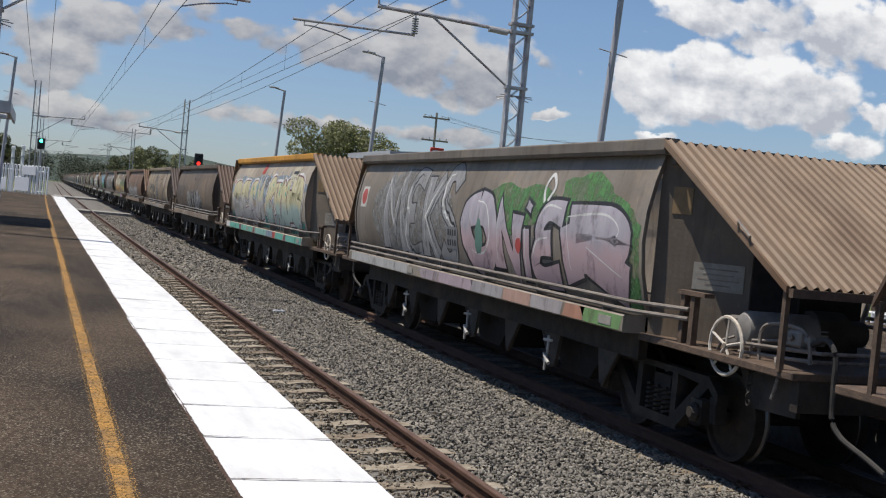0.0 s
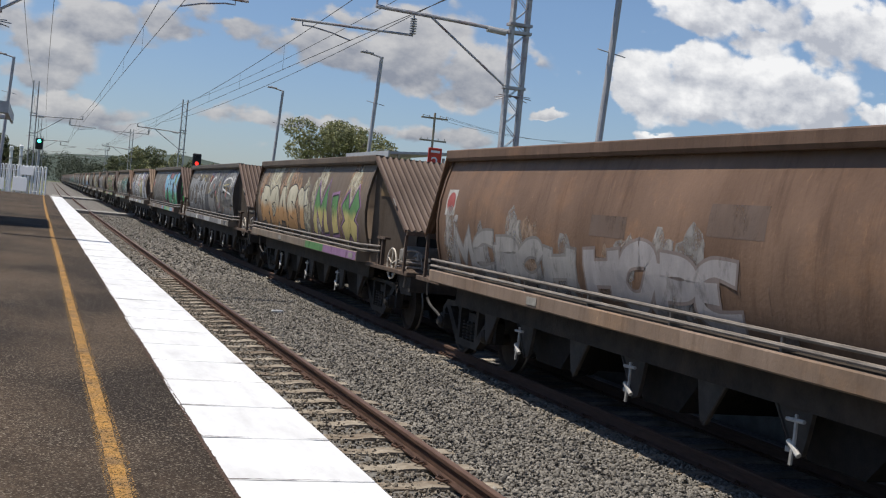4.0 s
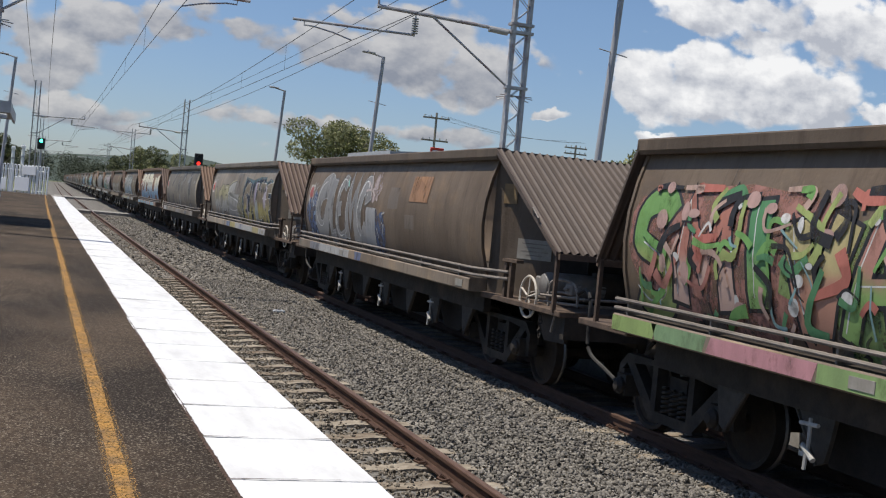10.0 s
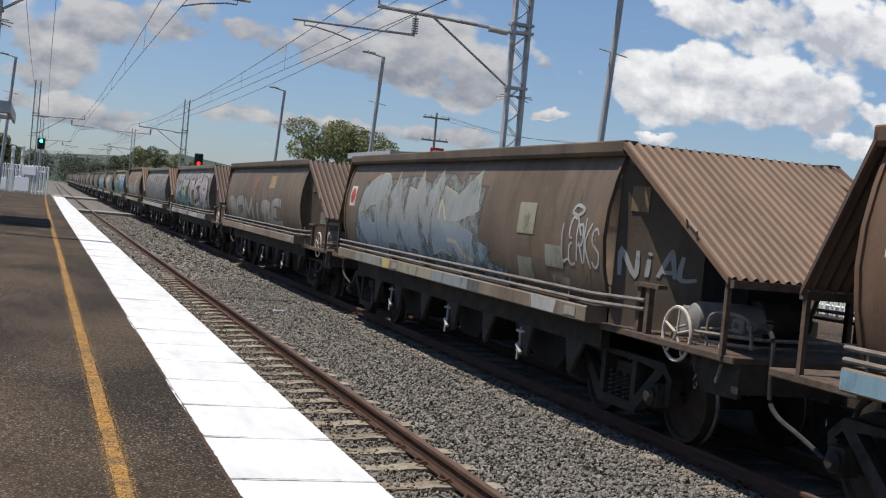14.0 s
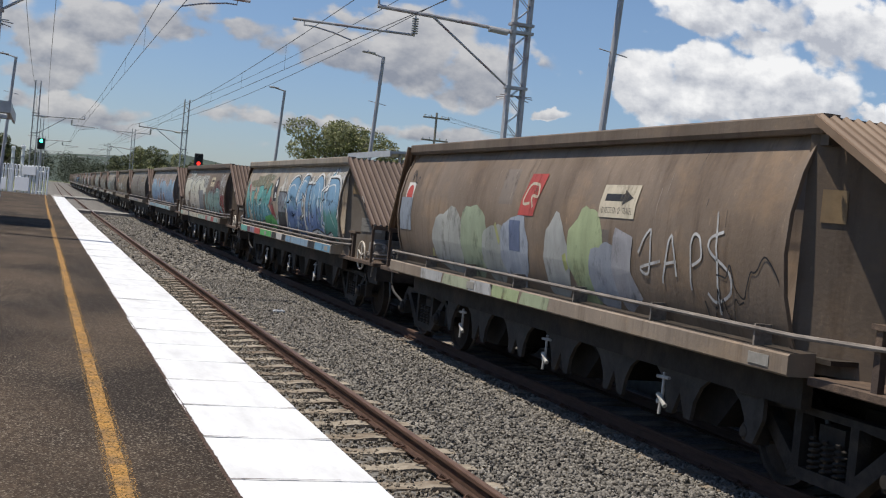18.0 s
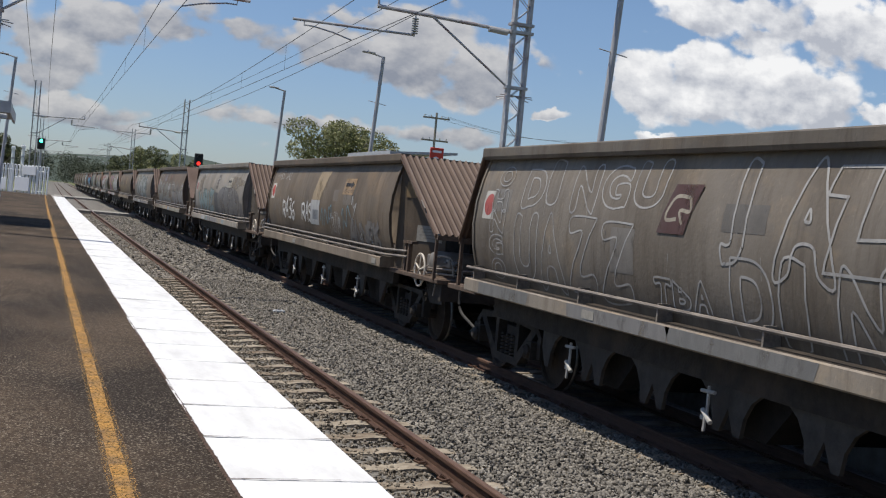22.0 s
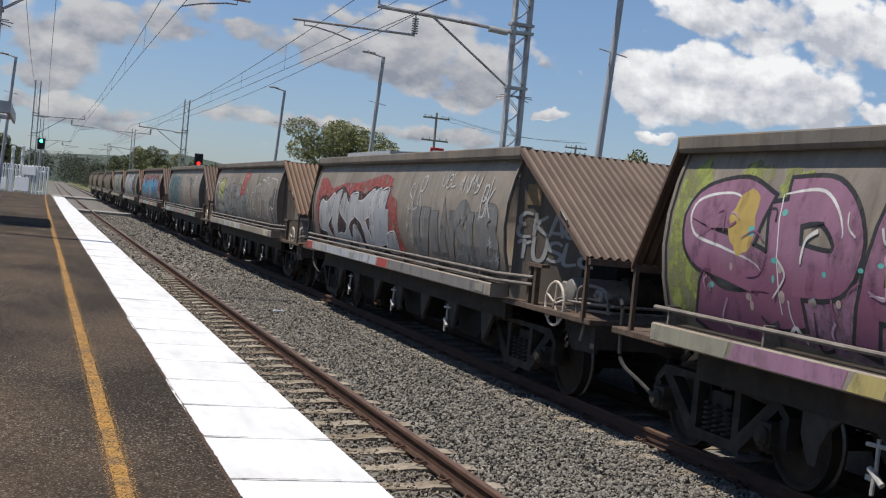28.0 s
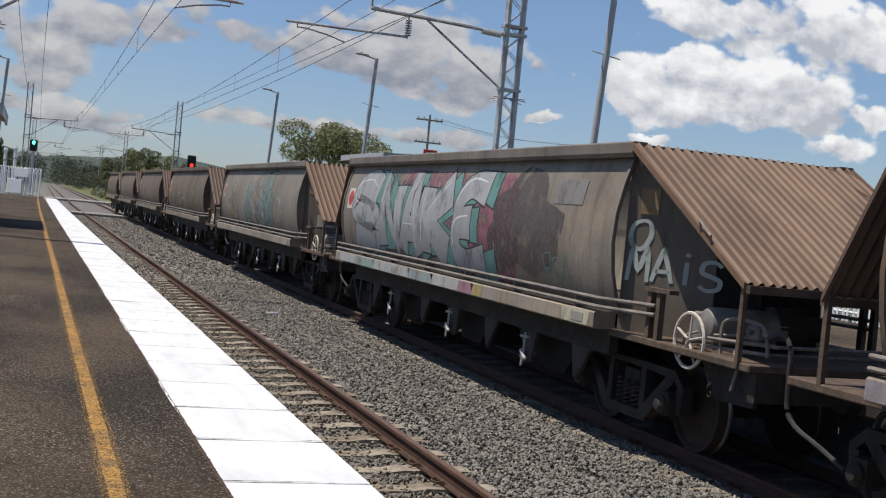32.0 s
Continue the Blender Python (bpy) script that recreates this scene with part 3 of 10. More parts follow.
def bogie(wagon, y):
    b = part("bogie", boxes((-0.85, 0.85, y - 0.16, y + 0.16, 0.42, 0.68), (-0.3, 0.3, y - 0.3, y + 0.3, 0.6, 0.8)), GRIME, wagon)
    for s in (-1, 1):
        x0, x1 = s * 0.80, s * 0.92
        bm = bmesh.new()
        for seg in (((-1.12, 0.66), (-1.12, 0.56), (-0.95, 0.70), (-0.42, 0.74), (0.42, 0.74), (0.95, 0.70), (1.12, 0.56), (1.12, 0.66), (0.95, 0.80), (-0.95, 0.80)),
                    ((-0.98, 0.72), (-0.80, 0.72), (-0.28, 0.28), (-0.42, 0.22)), ((0.98, 0.72), (0.80, 0.72), (0.28, 0.28), (0.42, 0.22)),
                    ((-0.45, 0.20), (0.45, 0.20), (0.38, 0.30), (-0.38, 0.30)), ((-0.40, 0.28), (-0.30, 0.28), (-0.30, 0.76), (-0.40, 0.76)), ((0.40, 0.28), (0.30, 0.28), (0.30, 0.76), (0.40, 0.76)),
                    ((-1.10, 0.62), (-1.00, 0.62), (-1.02, 0.38), (-1.12, 0.38)), ((1.10, 0.62), (1.00, 0.62), (1.02, 0.38), (1.12, 0.38))):
            prism(bm, [(y + p, q) for p, q in seg], "x", x0, x1)
        bmesh.ops.bevel(bm, geom=[e for e in bm.edges if e.is_manifold and e.calc_face_angle(0) > 0.5], offset=0.012, segments=1, affect="EDGES")
        part("side_frame", bm, CASTING, b)
        for dy in (-0.16, 0.0, 0.16):
            bm = bmesh.new()
            tube(bm, [(s * 0.86 + 0.055 * math.cos(k * 0.9), y + dy + 0.055 * math.sin(k * 0.9), 0.30 + k * 0.0068) for k in range(40)], 0.016, 5)
            part("spring", bm, CASTING, b)
        for dy in (-0.9, 0.9):
            bm = bmesh.new()
            box(bm, s * 0.93 - 0.07, s * 0.93 + 0.07, y + dy - 0.1, y + dy + 0.1, 0.36, 0.58)
            lathe(bm, [(0.09, 0), (0.09, 0.07), (0.05, 0.11)], (s * 0.96, y + dy, 0.46), TO_X if s > 0 else TO_X.inverted(), 12)
            part("axle_box", bm, CASTING, b)
    for dy in (-0.9, 0.9):
        bm = bmesh.new()
        rod(bm, (-0.95, 0, 0), (0.95, 0, 0), 0.075, 10)
        for s in (-1, 1):
            lathe(bm, [(0.10, -0.075), (0.15, -0.07), (0.36, -0.03), (0.385, -0.06), (0.425, -0.06), (0.43, 0.04), (0.455, 0.055), (0.455, 0.075), (0.39, 0.078), (0.37, 0.03), (0.15, 0.05), (0.10, 0.075)],
                  (s * 0.565, 0, 0), TO_X.inverted() if s > 0 else TO_X, 32)
        for f in bm.faces:
            c = f.calc_center_median()
            f.material_index = 1 if math.hypot(c.y, c.z) > 0.436 else 0
        part("wheelset", bm, [GRIME, TREAD], b, at=pose(0, y + dy, 0.43), smooth=True)
    return b


def make_wagon(kind):
    tall = kind != "A"                         # B: taller body; B and C: one handrail, arched skirt
    profile = SIDE_B if kind == "B" else SIDE_A
    top = profile[-1][1]                       # underside of the top rail
    front = FRONT + SHORT if kind == "B" else FRONT
    w = thing("hopper_wagon", pose(0, 0, 0), "weathered brown coal hopper wagon on the far track", "wagon", "wagons of the train")
    for s in (-1, 1):
        part("side_panel", panel(profile, s, front), PAINT, w, smooth=True)
        xo = profile[-1][0]
        bm = bmesh.new()
        prism(bm, [(s * (xo - 0.04), top - 0.01), (s * (xo + 0.10), top - 0.01), (s * (xo + 0.125), top + 0.03), (s * (xo + 0.125), top + 0.13), (s * (xo + 0.11), top + 0.145), (s * (xo - 0.04), top + 0.145)], "y", front - 0.14, REAR + 0.06)
        part("top_rail", bm, PAINT, w)
        bm = bmesh.new()
        prism(bm, [(s * 1.20, 1.085), (s * 1.435, 1.085), (s * 1.452, 1.10), (s * 1.452, 1.245), (s * 1.435, 1.26), (s * 1.20, 1.275)], "y", FRONT + 0.12, REAR)
        # top face of the sill takes the dark underframe material
        for f in bm.faces:
            f.normal_update()
            f.material_index = 1 if abs(f.normal.z) > 0.8 and f.calc_center_median().z > 1.2 else 0
        part("sill", bm, [PAINT, GRIME], w)
        # end side plate under the front cover
        bm = bmesh.new()
        outline = [(front + 0.02, 1.1), (front - 0.74, 1.1), (front - 0.74, 2.42), (front - 0.42, top - 0.12), (front + 0.02, top + 0.02)]
        rim = [[bm.verts.new((s * (1.215 - d + END_SLOPE * (y - front)), y, z)) for y, z in outline] for d in (0.0, 0.04)]
        bm.faces.new(rim[0])
        bm.faces.new(rim[1][::-1])
        for i in range(5):
            bm.faces.new((rim[0][i], rim[0][(i + 1) % 5], rim[1][(i + 1) % 5], rim[1][i]))
        part("end_plate", bm, PAINT, w)
        # slope sheet behind it, shade under the cover painted in as near-black
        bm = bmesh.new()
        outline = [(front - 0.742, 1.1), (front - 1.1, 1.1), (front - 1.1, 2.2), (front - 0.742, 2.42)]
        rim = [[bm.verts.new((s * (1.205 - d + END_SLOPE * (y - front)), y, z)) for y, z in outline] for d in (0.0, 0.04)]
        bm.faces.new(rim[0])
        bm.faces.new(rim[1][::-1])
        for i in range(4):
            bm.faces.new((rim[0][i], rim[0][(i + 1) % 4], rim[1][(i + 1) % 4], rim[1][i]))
        part("slope_sheet", bm, SHADEBLACK, w)
        # handrail pipes and brackets
        heights = (1.40,) if tall else (1.312, 1.40)
        for i, h in enumerate(heights):
            bm = bmesh.new()
            tube(bm, [(s * 1.418, REAR + 0.02, h), (s * 1.418, FRONT + 0.1, h), (s * 1.39, FRONT - 0.12, h + 0.005), (s * 1.27, FRONT - 0.78, h + 0.02)], 0.021)
            part("handrail", bm, BARS, w, smooth=True)
        for y in (-4.9, -3.2, -1.5, 0.2, 1.9, 3.6, 5.1):
            part("handrail_bracket", boxes((min(s * 1.25, s * 1.415), max(s * 1.25, s * 1.415), y - 0.014, y + 0.014, 1.26, 1.435 if tall else 1.40)), BARS, w)
        part("solebar", boxes((min(s * 1.02, s * 1.12), max(s * 1.02, s * 1.12), -5.2, 5.0, 0.80, 1.09)), GRIME, w)
        for y in (-7.78, 6.02):
            part("cover_post", boxes((s * 1.28 - 0.021, s * 1.28 + 0.021, y - 0.024, y + 0.024, 1.08, 1.74)), DECK, w)
        for y in (-6.2, -6.37):
            part("deck_post", boxes((s * 1.24 - 0.03, s * 1.24 + 0.03, y - 0.035, y + 0.035, 1.09, 1.55)), DECK, w)
        part("post_cap", boxes((s * 1.24 - 0.05, s * 1.24 + 0.05, -6.6, -6.13, 1.55, 1.59)), DECK, w)
        # dark plates hanging below the frame
        if tall:
            for y in (-3.95, -2.6, -1.25, 0.1, 1.45, 2.8):
                bm = bmesh.new()
                arch = [(y + 0.46 * math.cos(a), 0.38 + 0.46 * math.sin(a)) for a in (i * math.pi / 8 for i in range(9))]
                prism(bm, [(y - 0.675, 0.92), (y - 0.675, 0.60), (y - 0.56, 0.38), *arch[::-1], (y + 0.56, 0.38), (y + 0.675, 0.60), (y + 0.675, 0.92)], "x", s * 1.02, s * 1.06)
                part("arched_skirt", bm, PLATE, w)
        for y, flip in () if tall else ((-4.45, 1), (-3.0, -1), (-1.75, 1), (-0.3, -1), (1.0, 1), (2.5, -1), (3.7, 1)):
            bm = bmesh.new()
            prism(bm, [(y - 0.28 * flip, 0.86), (y + 0.24 * flip, 0.86), (y + 0.19 * flip, 0.62), (y + 0.14 * flip, 0.44), (y + 0.05 * flip, 0.40)], "x", s * 1.03, s * 1.07)
            rod(bm, (s * 1.075, y - 0.28 * flip, 0.84), (s * 1.075, y + 0.05 * flip, 0.40), 0.016, 5)
            part("gusset", bm, PLATE, w)
        for y in (-3.2, -0.47, 2.4):
            bm = bmesh.new()
            tube(bm, [(s * 1.2, y + 0.12, 0.725), (s * 1.2, y - 0.10, 0.735)], 0.018, 6)
            tube(bm, [(s * 1.2, y, 0.78), (s * 1.2, y, 0.54)], 0.017, 6)
            tube(bm, [(s * 1.21, y + 0.06, 0.56), (s * 1.22, y - 0.10, 0.47)], 0.024, 8)
            tube(bm, [(s * 1.22, y - 0.01, 0.50), (s * 1.22, y + 0.0, 0.38)], 0.018, 6)
            box(bm, s * 1.17, s * 1.20, y + 0.03, y + 0.11, 0.47, 0.51)
            part("door_lever", bm, LEVER, w)
    # bulkhead in the same painted shade as the slope sheets
    part("front_bulkhead", boxes((-0.34, 0.34, front - 1.12, front - 1.07, 1.1, 2.25)), SHADEBLACK, w)
    part("front_top", boxes((-1.2, 1.2, front - 0.16, front - 0.06, top - 0.1, top + 0.12)), PAINT, w)
    part("rear_bulkhead", boxes((-1.18, 1.18, REAR - 0.12, REAR - 0.06, 1.1, top + 0.12)), PAINT, w)
    part("load_floor", boxes((-1.15, 1.15, FRONT, REAR - 0.12, 1.2, 1.24)), GRIME, w)
    ft, rt = top + 0.115, top + 0.10
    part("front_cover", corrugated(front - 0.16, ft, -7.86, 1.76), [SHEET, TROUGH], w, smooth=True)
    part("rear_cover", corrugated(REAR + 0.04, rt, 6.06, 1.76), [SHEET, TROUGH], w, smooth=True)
    for name, ya, za, yb, zb in (("front_cover_edge", front - 0.14, ft - 0.03, -7.84, 1.74), ("rear_cover_edge", REAR + 0.02, rt - 0.03, 6.04, 1.74)):
        for s in (-1, 1):
            bm = bmesh.new()
            prism(bm, [(ya, za + 0.04), (yb, zb + 0.03), (yb, zb - 0.03), (ya, za - 0.03)], "x", s * 1.30, s * 1.335)
            part(name, bm, SHEET, w)
            if "front" in name:
                bm = bmesh.new()
                ym, zm = yb + 0.35 * (ya - yb), zb + 0.35 * (za - zb)
                tube(bm, [(s * 1.33, ym, zm), (s * 1.36, ym - 0.03, zm + 0.09), (s * 1.36, ym - 0.22, zm - 0.03), (s * 1.33, ym - 0.19, zm - 0.1)], 0.012, 5)
                part("grab_iron", bm, BARS, w)
    part("cover_lintel", boxes((-1.31, 1.31, -7.9, -7.84, 1.68, 1.75)), DECK, w)
    part("cover_lintel", boxes((-1.31, 1.31, 6.02, 6.08, 1.68, 1.75)), DECK, w)
    part("front_deck", boxes((-1.28, 1.28, -7.95, FRONT + 0.1, 1.03, 1.10), bevel=0.01), DECK, w)
    part("rear_deck", boxes((-1.30, 1.30, REAR - 0.05, 6.40, 1.03, 1.10), bevel=0.01), DECK, w)
    part("headstock", boxes((-1.2, 1.2, -7.95, -7.85, 0.78, 1.03)), GRIME, w)
    for s in (-1, 1):
        bm = bmesh.new()
        prism(bm, [(-7.86, 1.028), (-7.02, 1.028), (-7.12, 0.86), (-7.30, 0.70), (-7.86, 0.72)], "x", s * 1.10, s * 1.14)
        part("hanger_plate", bm, GRIME, w)
    part("centre_sill", boxes((-0.22, 0.22, -7.9, 6.2, 0.72, 1.03)), GRIME, w)
    # chutes carry painted shade, so they stay black behind the gussets
    for y in (-3.3, -0.55, 2.2):
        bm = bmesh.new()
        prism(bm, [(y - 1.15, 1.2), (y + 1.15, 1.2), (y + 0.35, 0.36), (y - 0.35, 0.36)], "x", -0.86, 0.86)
        part("hopper_chute", bm, SHADEBLACK, w)
    # handwheel with five spokes on its shaft
    wheel = part("handwheel", ring(bmesh.new(), (-1.22, -6.9, 1.17), TO_X, 0.25, 0.017), WHEELPAINT, w, "cream painted handwheel")
    for i in range(5):
        a = i * math.tau / 5 + 0.4
        part("spoke", rod(bmesh.new(), (-1.22, -6.9, 1.17), (-1.22, -6.9 + 0.245 * math.cos(a), 1.17 + 0.245 * math.sin(a)), 0.013, 6), WHEELPAINT, wheel)
    part("shaft", rod(bmesh.new(), (-1.24, -6.9, 1.17), (-0.3, -6.9, 1.17), 0.025, 8), BARS, wheel)
    bm = bmesh.new()
    lathe(bm, [(0.05, 0), (0.13, 0.03), (0.16, 0.08), (0.16, 0.82), (0.13, 0.87), (0.05, 0.9)], (-1.02, -6.78, 1.32), TO_X, 18)
    part("air_tank", bm, TANK, w, smooth=True)
    bm = bmesh.new()
    lathe(bm, [(0.06, 0), (0.19, 0.02), (0.19, 0.35), (0.12, 0.37), (0.12, 0.6)], (-0.3, -6.75, 1.33), TO_X, 16)
    part("brake_cylinder", bm, GRIME, w, smooth=True)
    bm = bmesh.new()
    lathe(bm, [(0.08, 0), (0.2, 0.02), (0.2, 0.9), (0.08, 0.92)], (-0.2, 5.75, 1.36), TO_X, 16)
    part("air_tank", bm, GRIME, w, smooth=True)
    part("brake_valve", boxes((-1.0, -0.8, -6.75, -6.55, 1.15, 1.42), (-0.78, -0.62, -6.7, -6.56, 1.2, 1.34), (-0.96, -0.84, -6.6, -6.5, 1.2, 1.38), bevel=0.02), TANK, w)
    bm = bmesh.new()
    for z, y in ((1.24, -7.78), (1.16, -7.7)):
        tube(bm, [(-1.15, y + 0.7, z - 0.02), (-0.9, y, z), (0.6, y, z + 0.01)], 0.018, 6)
    part("brake_pipe", bm, BARS, w)
    bm = bmesh.new()
    tube(bm, [(-1.16, -7.55, 1.16), (-1.2, -7.62, 1.13), (-1.2, -7.66, 1.0), (-1.2, -7.6, 0.83)], 0.016, 6)
    part("release_lever", bm, BARS, w)
    bm = bmesh.new()
    tube(bm, eased([(-0.95, -7.72, 1.30), (-0.93, -7.88, 1.36), (-0.92, -7.99, 1.24), (-0.92, -8.0, 1.0), (-0.92, -8.02, 0.76), (-0.90, -8.13, 0.63), (-0.86, -8.38, 0.53), (-0.8, -8.66, 0.40)]), 0.023, 8)
    part("air_hose", bm, RUBBER, w, "grey rubber air hose hanging down", smooth=True)
    bm = bmesh.new()
    tube(bm, eased([(-1.08, -7.2, 1.10), (-1.08, -7.2, 1.34), (-1.05, -7.3, 1.42), (-0.98, -7.5, 1.42), (-0.95, -7.66, 1.36), (-0.95, -7.72, 1.14)]), 0.019, 6)
    tube(bm, [(-1.0, -6.95, 1.10), (-1.0, -6.97, 1.24), (-0.9, -7.2, 1.27), (-0.8, -7.6, 1.22)], 0.016, 6)
    tube(bm, [(-1.12, -6.62, 1.10), (-1.1, -6.66, 1.2), (-1.02, -6.72, 1.24)], 0.014, 6)
    part("brake_piping", bm, BARS, w, smooth=True)
    bm = boxes((-1.0, -0.86, -7.62, -7.44, 1.26, 1.40), (-0.97, -0.89, -7.70, -7.62, 1.30, 1.37), (-1.05, -1.0, -7.56, -7.50, 1.31, 1.36), bevel=0.018)
    part("triple_valve", bm, TANK, w)
    bm = bmesh.new()
    for i in range(6):
        ring(bm, (-1.2, -7.28, 1.02 - 0.055 * i), TO_X if i % 2 else TO_Y, 0.026, 0.007, 10, 5)
    part("brake_chain", bm, CASTING, w)
    bm = bmesh.new()
    tube(bm, eased([(-0.45, 6.2, 0.9), (-0.45, 6.32, 0.8), (-0.42, 6.36, 0.62), (-0.36, 6.15, 0.5)]), 0.028, 8)
    part("air_hose", bm, RUBBER, w, smooth=True)
    bm = boxes((-0.12, 0.12, -8.3, -7.9, 0.7, 0.95), (-0.2, 0.14, -8.52, -8.25, 0.66, 0.98), bevel=0.03)
    part("coupler", bm, CASTING, w)
    bm = boxes((-0.12, 0.12, 6.3, 6.5, 0.7, 0.95), (-0.14, 0.2, 6.45, 6.66, 0.66, 0.98), bevel=0.03)
    part("coupler", bm, CASTING, w)
    bogie(w, -5.27)
    bogie(w, 4.95)
    # plates on the near side
    turn = math.degrees(math.atan(END_SLOPE))
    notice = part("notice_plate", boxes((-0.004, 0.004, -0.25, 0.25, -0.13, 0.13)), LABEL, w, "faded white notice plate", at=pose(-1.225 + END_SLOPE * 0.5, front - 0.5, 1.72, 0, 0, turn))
    for i in range(4):
        a = (0.19, 0.15, 0.2, 0.12)[i]
        part("text_bar", boxes((-0.006, -0.003, -a, a, 0.075 - 0.05 * i - 0.007, 0.075 - 0.05 * i + 0.007)), BARS, notice)
    part("small_plate", boxes((-0.004, 0.004, -0.1, 0.1, -0.13, 0.13)), OCHRE, w, "faded ochre plate", at=pose(-1.225 + END_SLOPE * 0.17, front - 0.17, 2.42, 0, 0, turn))
    for y in (FRONT + 0.5, 1.55):
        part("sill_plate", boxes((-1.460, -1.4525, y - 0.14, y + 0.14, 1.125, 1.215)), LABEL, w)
    return w


def solid(ob, colour):
    ob.color = (*colour, 1)


wagon_a, wagon_b, wagon_c = make_wagon("A"), make_wagon("B"), make_wagon("C")
PITCH = 14.896
# paint of body and covers, wagon by wagon, first to pass first; B: the taller, rounder build
BROWN, GREY, PALE, RUST, DARK, TAN = (0.14, 0.109, 0.083), (0.205, 0.185, 0.163), (0.32, 0.285, 0.24), (0.165, 0.105, 0.072), (0.11, 0.09, 0.072), (0.255, 0.205, 0.15)
CBROWN, CBEIGE, CDARK, CRUST = (0.13, 0.088, 0.066), (0.23, 0.162, 0.108), (0.105, 0.08, 0.066), (0.19, 0.12, 0.078)
TRAIN = {}
ORDER = range(-1, 40)
TALL = (1, 19)
SINGLE = (23, 29)
UNMARKED = (5, 13, 15, 18, 19, 23, 30, 34)      # wagons without the notice on the end plate
BODY = {0: GREY, 1: PALE, 2: BROWN, 3: TAN, 4: RUST, 5: BROWN, 6: (0.118, 0.104, 0.09), 7: (0.128, 0.112, 0.094), 8: BROWN, 9: BROWN, 10: BROWN, 11: BROWN, 12: GREY, 13: (0.155, 0.142, 0.125), 14: RUST,
        15: BROWN, 16: BROWN, 17: GREY, 18: GREY, 19: (0.185, 0.145, 0.112), 20: PALE, 21: BROWN, 22: GREY, 23: (0.165, 0.148, 0.128), 24: (0.145, 0.118, 0.09), 25: (0.25, 0.235, 0.215), 26: BROWN, 27: GREY, 28: BROWN,
        29: GREY, 30: GREY, 31: GREY, 32: GREY, 33: BROWN, 34: GREY, 35: GREY, 36: BROWN}
COVER = {0: CBEIGE, 1: CBEIGE, 3: CDARK, 4: CRUST, 8: CBEIGE, 9: CRUST, 10: CDARK, 11: CDARK, 13: CRUST, 15: CRUST, 18: CRUST, 19: CBEIGE, 27: CBROWN, 31: CRUST, 34: CRUST, 35: CRUST}
TOPRAIL = {1: (0.55, 0.28, 0.04)}
PLAIN_COVER = 26
bm = bmesh.new()
prism(bm, [(FRONT - 0.16, SIDE_A[-1][1] + 0.115), (-7.86, 1.76), (-7.86, 1.74), (FRONT - 0.16, SIDE_A[-1][1] + 0.095)], "x", -1.31, 1.31)
plain_sheet = mesh_of(bm, SHEET)
for k in ORDER:
    src = wagon_b if k in TALL else wagon_c if k in SINGLE else wagon_a
    w = copy_thing(src, pose(TRACKS[1], k * PITCH, 0))
    TRAIN[k] = w
    body, cov = [c * q for c, q in zip(BODY.get(k, BROWN), (1.04, 1.03, 1.01))], [c * 0.95 for c in COVER.get(k, CBROWN)]
    gone = []
    for ob in w.children_recursive:
        kind = ob.name.split(".")[0]
        if kind == "notice_plate" and k in UNMARKED:
            gone += [*ob.children, ob]
            continue
        if kind == "front_cover" and k == PLAIN_COVER:
            ob.data = plain_sheet
        if "cover" in kind:
            solid(ob, cov)
        elif kind == "top_rail" and k in TOPRAIL:
            solid(ob, TOPRAIL[k])
        elif kind == "top_rail":
            # rail darkened in its colour for the weaker light on an upright face
            solid(ob, [c * 0.78 for c in body])
        elif kind in ("front_top", "end_plate"):
            # body colour lowered here, with shade under the cover put into it
            solid(ob, [c * 0.36 + d * 0.42 for c, d in zip(body, BROWN)])
        elif kind == "sill":
            solid(ob, [c * 0.75 + d for c, d in zip(body, (0.105, 0.092, 0.076))])
        else:
            solid(ob, body)
    for ob in gone:
        bpy.data.objects.remove(ob)
for src in (wagon_a, wagon_b, wagon_c):
    for ob in (*src.children_recursive, src):
        bpy.data.objects.remove(ob)


# ---- tracks ----
def rail_line(x, name, label):
    """One rail: foot, web and head swept along the line."""
    foot = ((-0.065, -0.155), (0.065, -0.155), (0.065, -0.143), (0.012, -0.128), (0.010, -0.045), (0.033, -0.035), (0.033, -0.006), (0.026, 0.0), (-0.026, 0.0), (-0.033, -0.006), (-0.033, -0.035), (-0.010, -0.045), (-0.012, -0.128), (-0.065, -0.143))
    bm = bmesh.new()
    rows = []
    for j in range(0, 121):
        y = -560 + j * 5 if j < 108 else -25 + (j - 107) * 33
        rows.append([bm.verts.new((x + dx + bend(y), y, z)) for dx, z in foot])
    n = len(foot)
    for a, b in zip(rows, rows[1:]):
        for i in range(n):
            f = bm.faces.new((a[i], a[(i + 1) % n], b[(i + 1) % n], b[i]))
            f.material_index = 1 if i == 7 else 0
    return tagged(part(name, bm, [RAILRUST, RAILTOP]), label, "rail", kind="structure")


for c in TRACKS:
    for s in (-0.567, 0.567):
        rail_line(c + s, "rail", "rust-brown steel rail with worn head")
SPACING = 0.645
bm = bmesh.new()
prism(bm, [(-1.07, -0.30), (1.07, -0.30), (1.07, -0.178), (0.95, -0.165), (0.35, -0.165), (0.2, -0.185), (-0.2, -0.185), (-0.35, -0.165), (-0.95, -0.165), (-1.07, -0.178)], "y", -0.11, 0.11)
SLEEPER_MESH = mesh_of(bm, SLEEPER)
bm = bmesh.new()
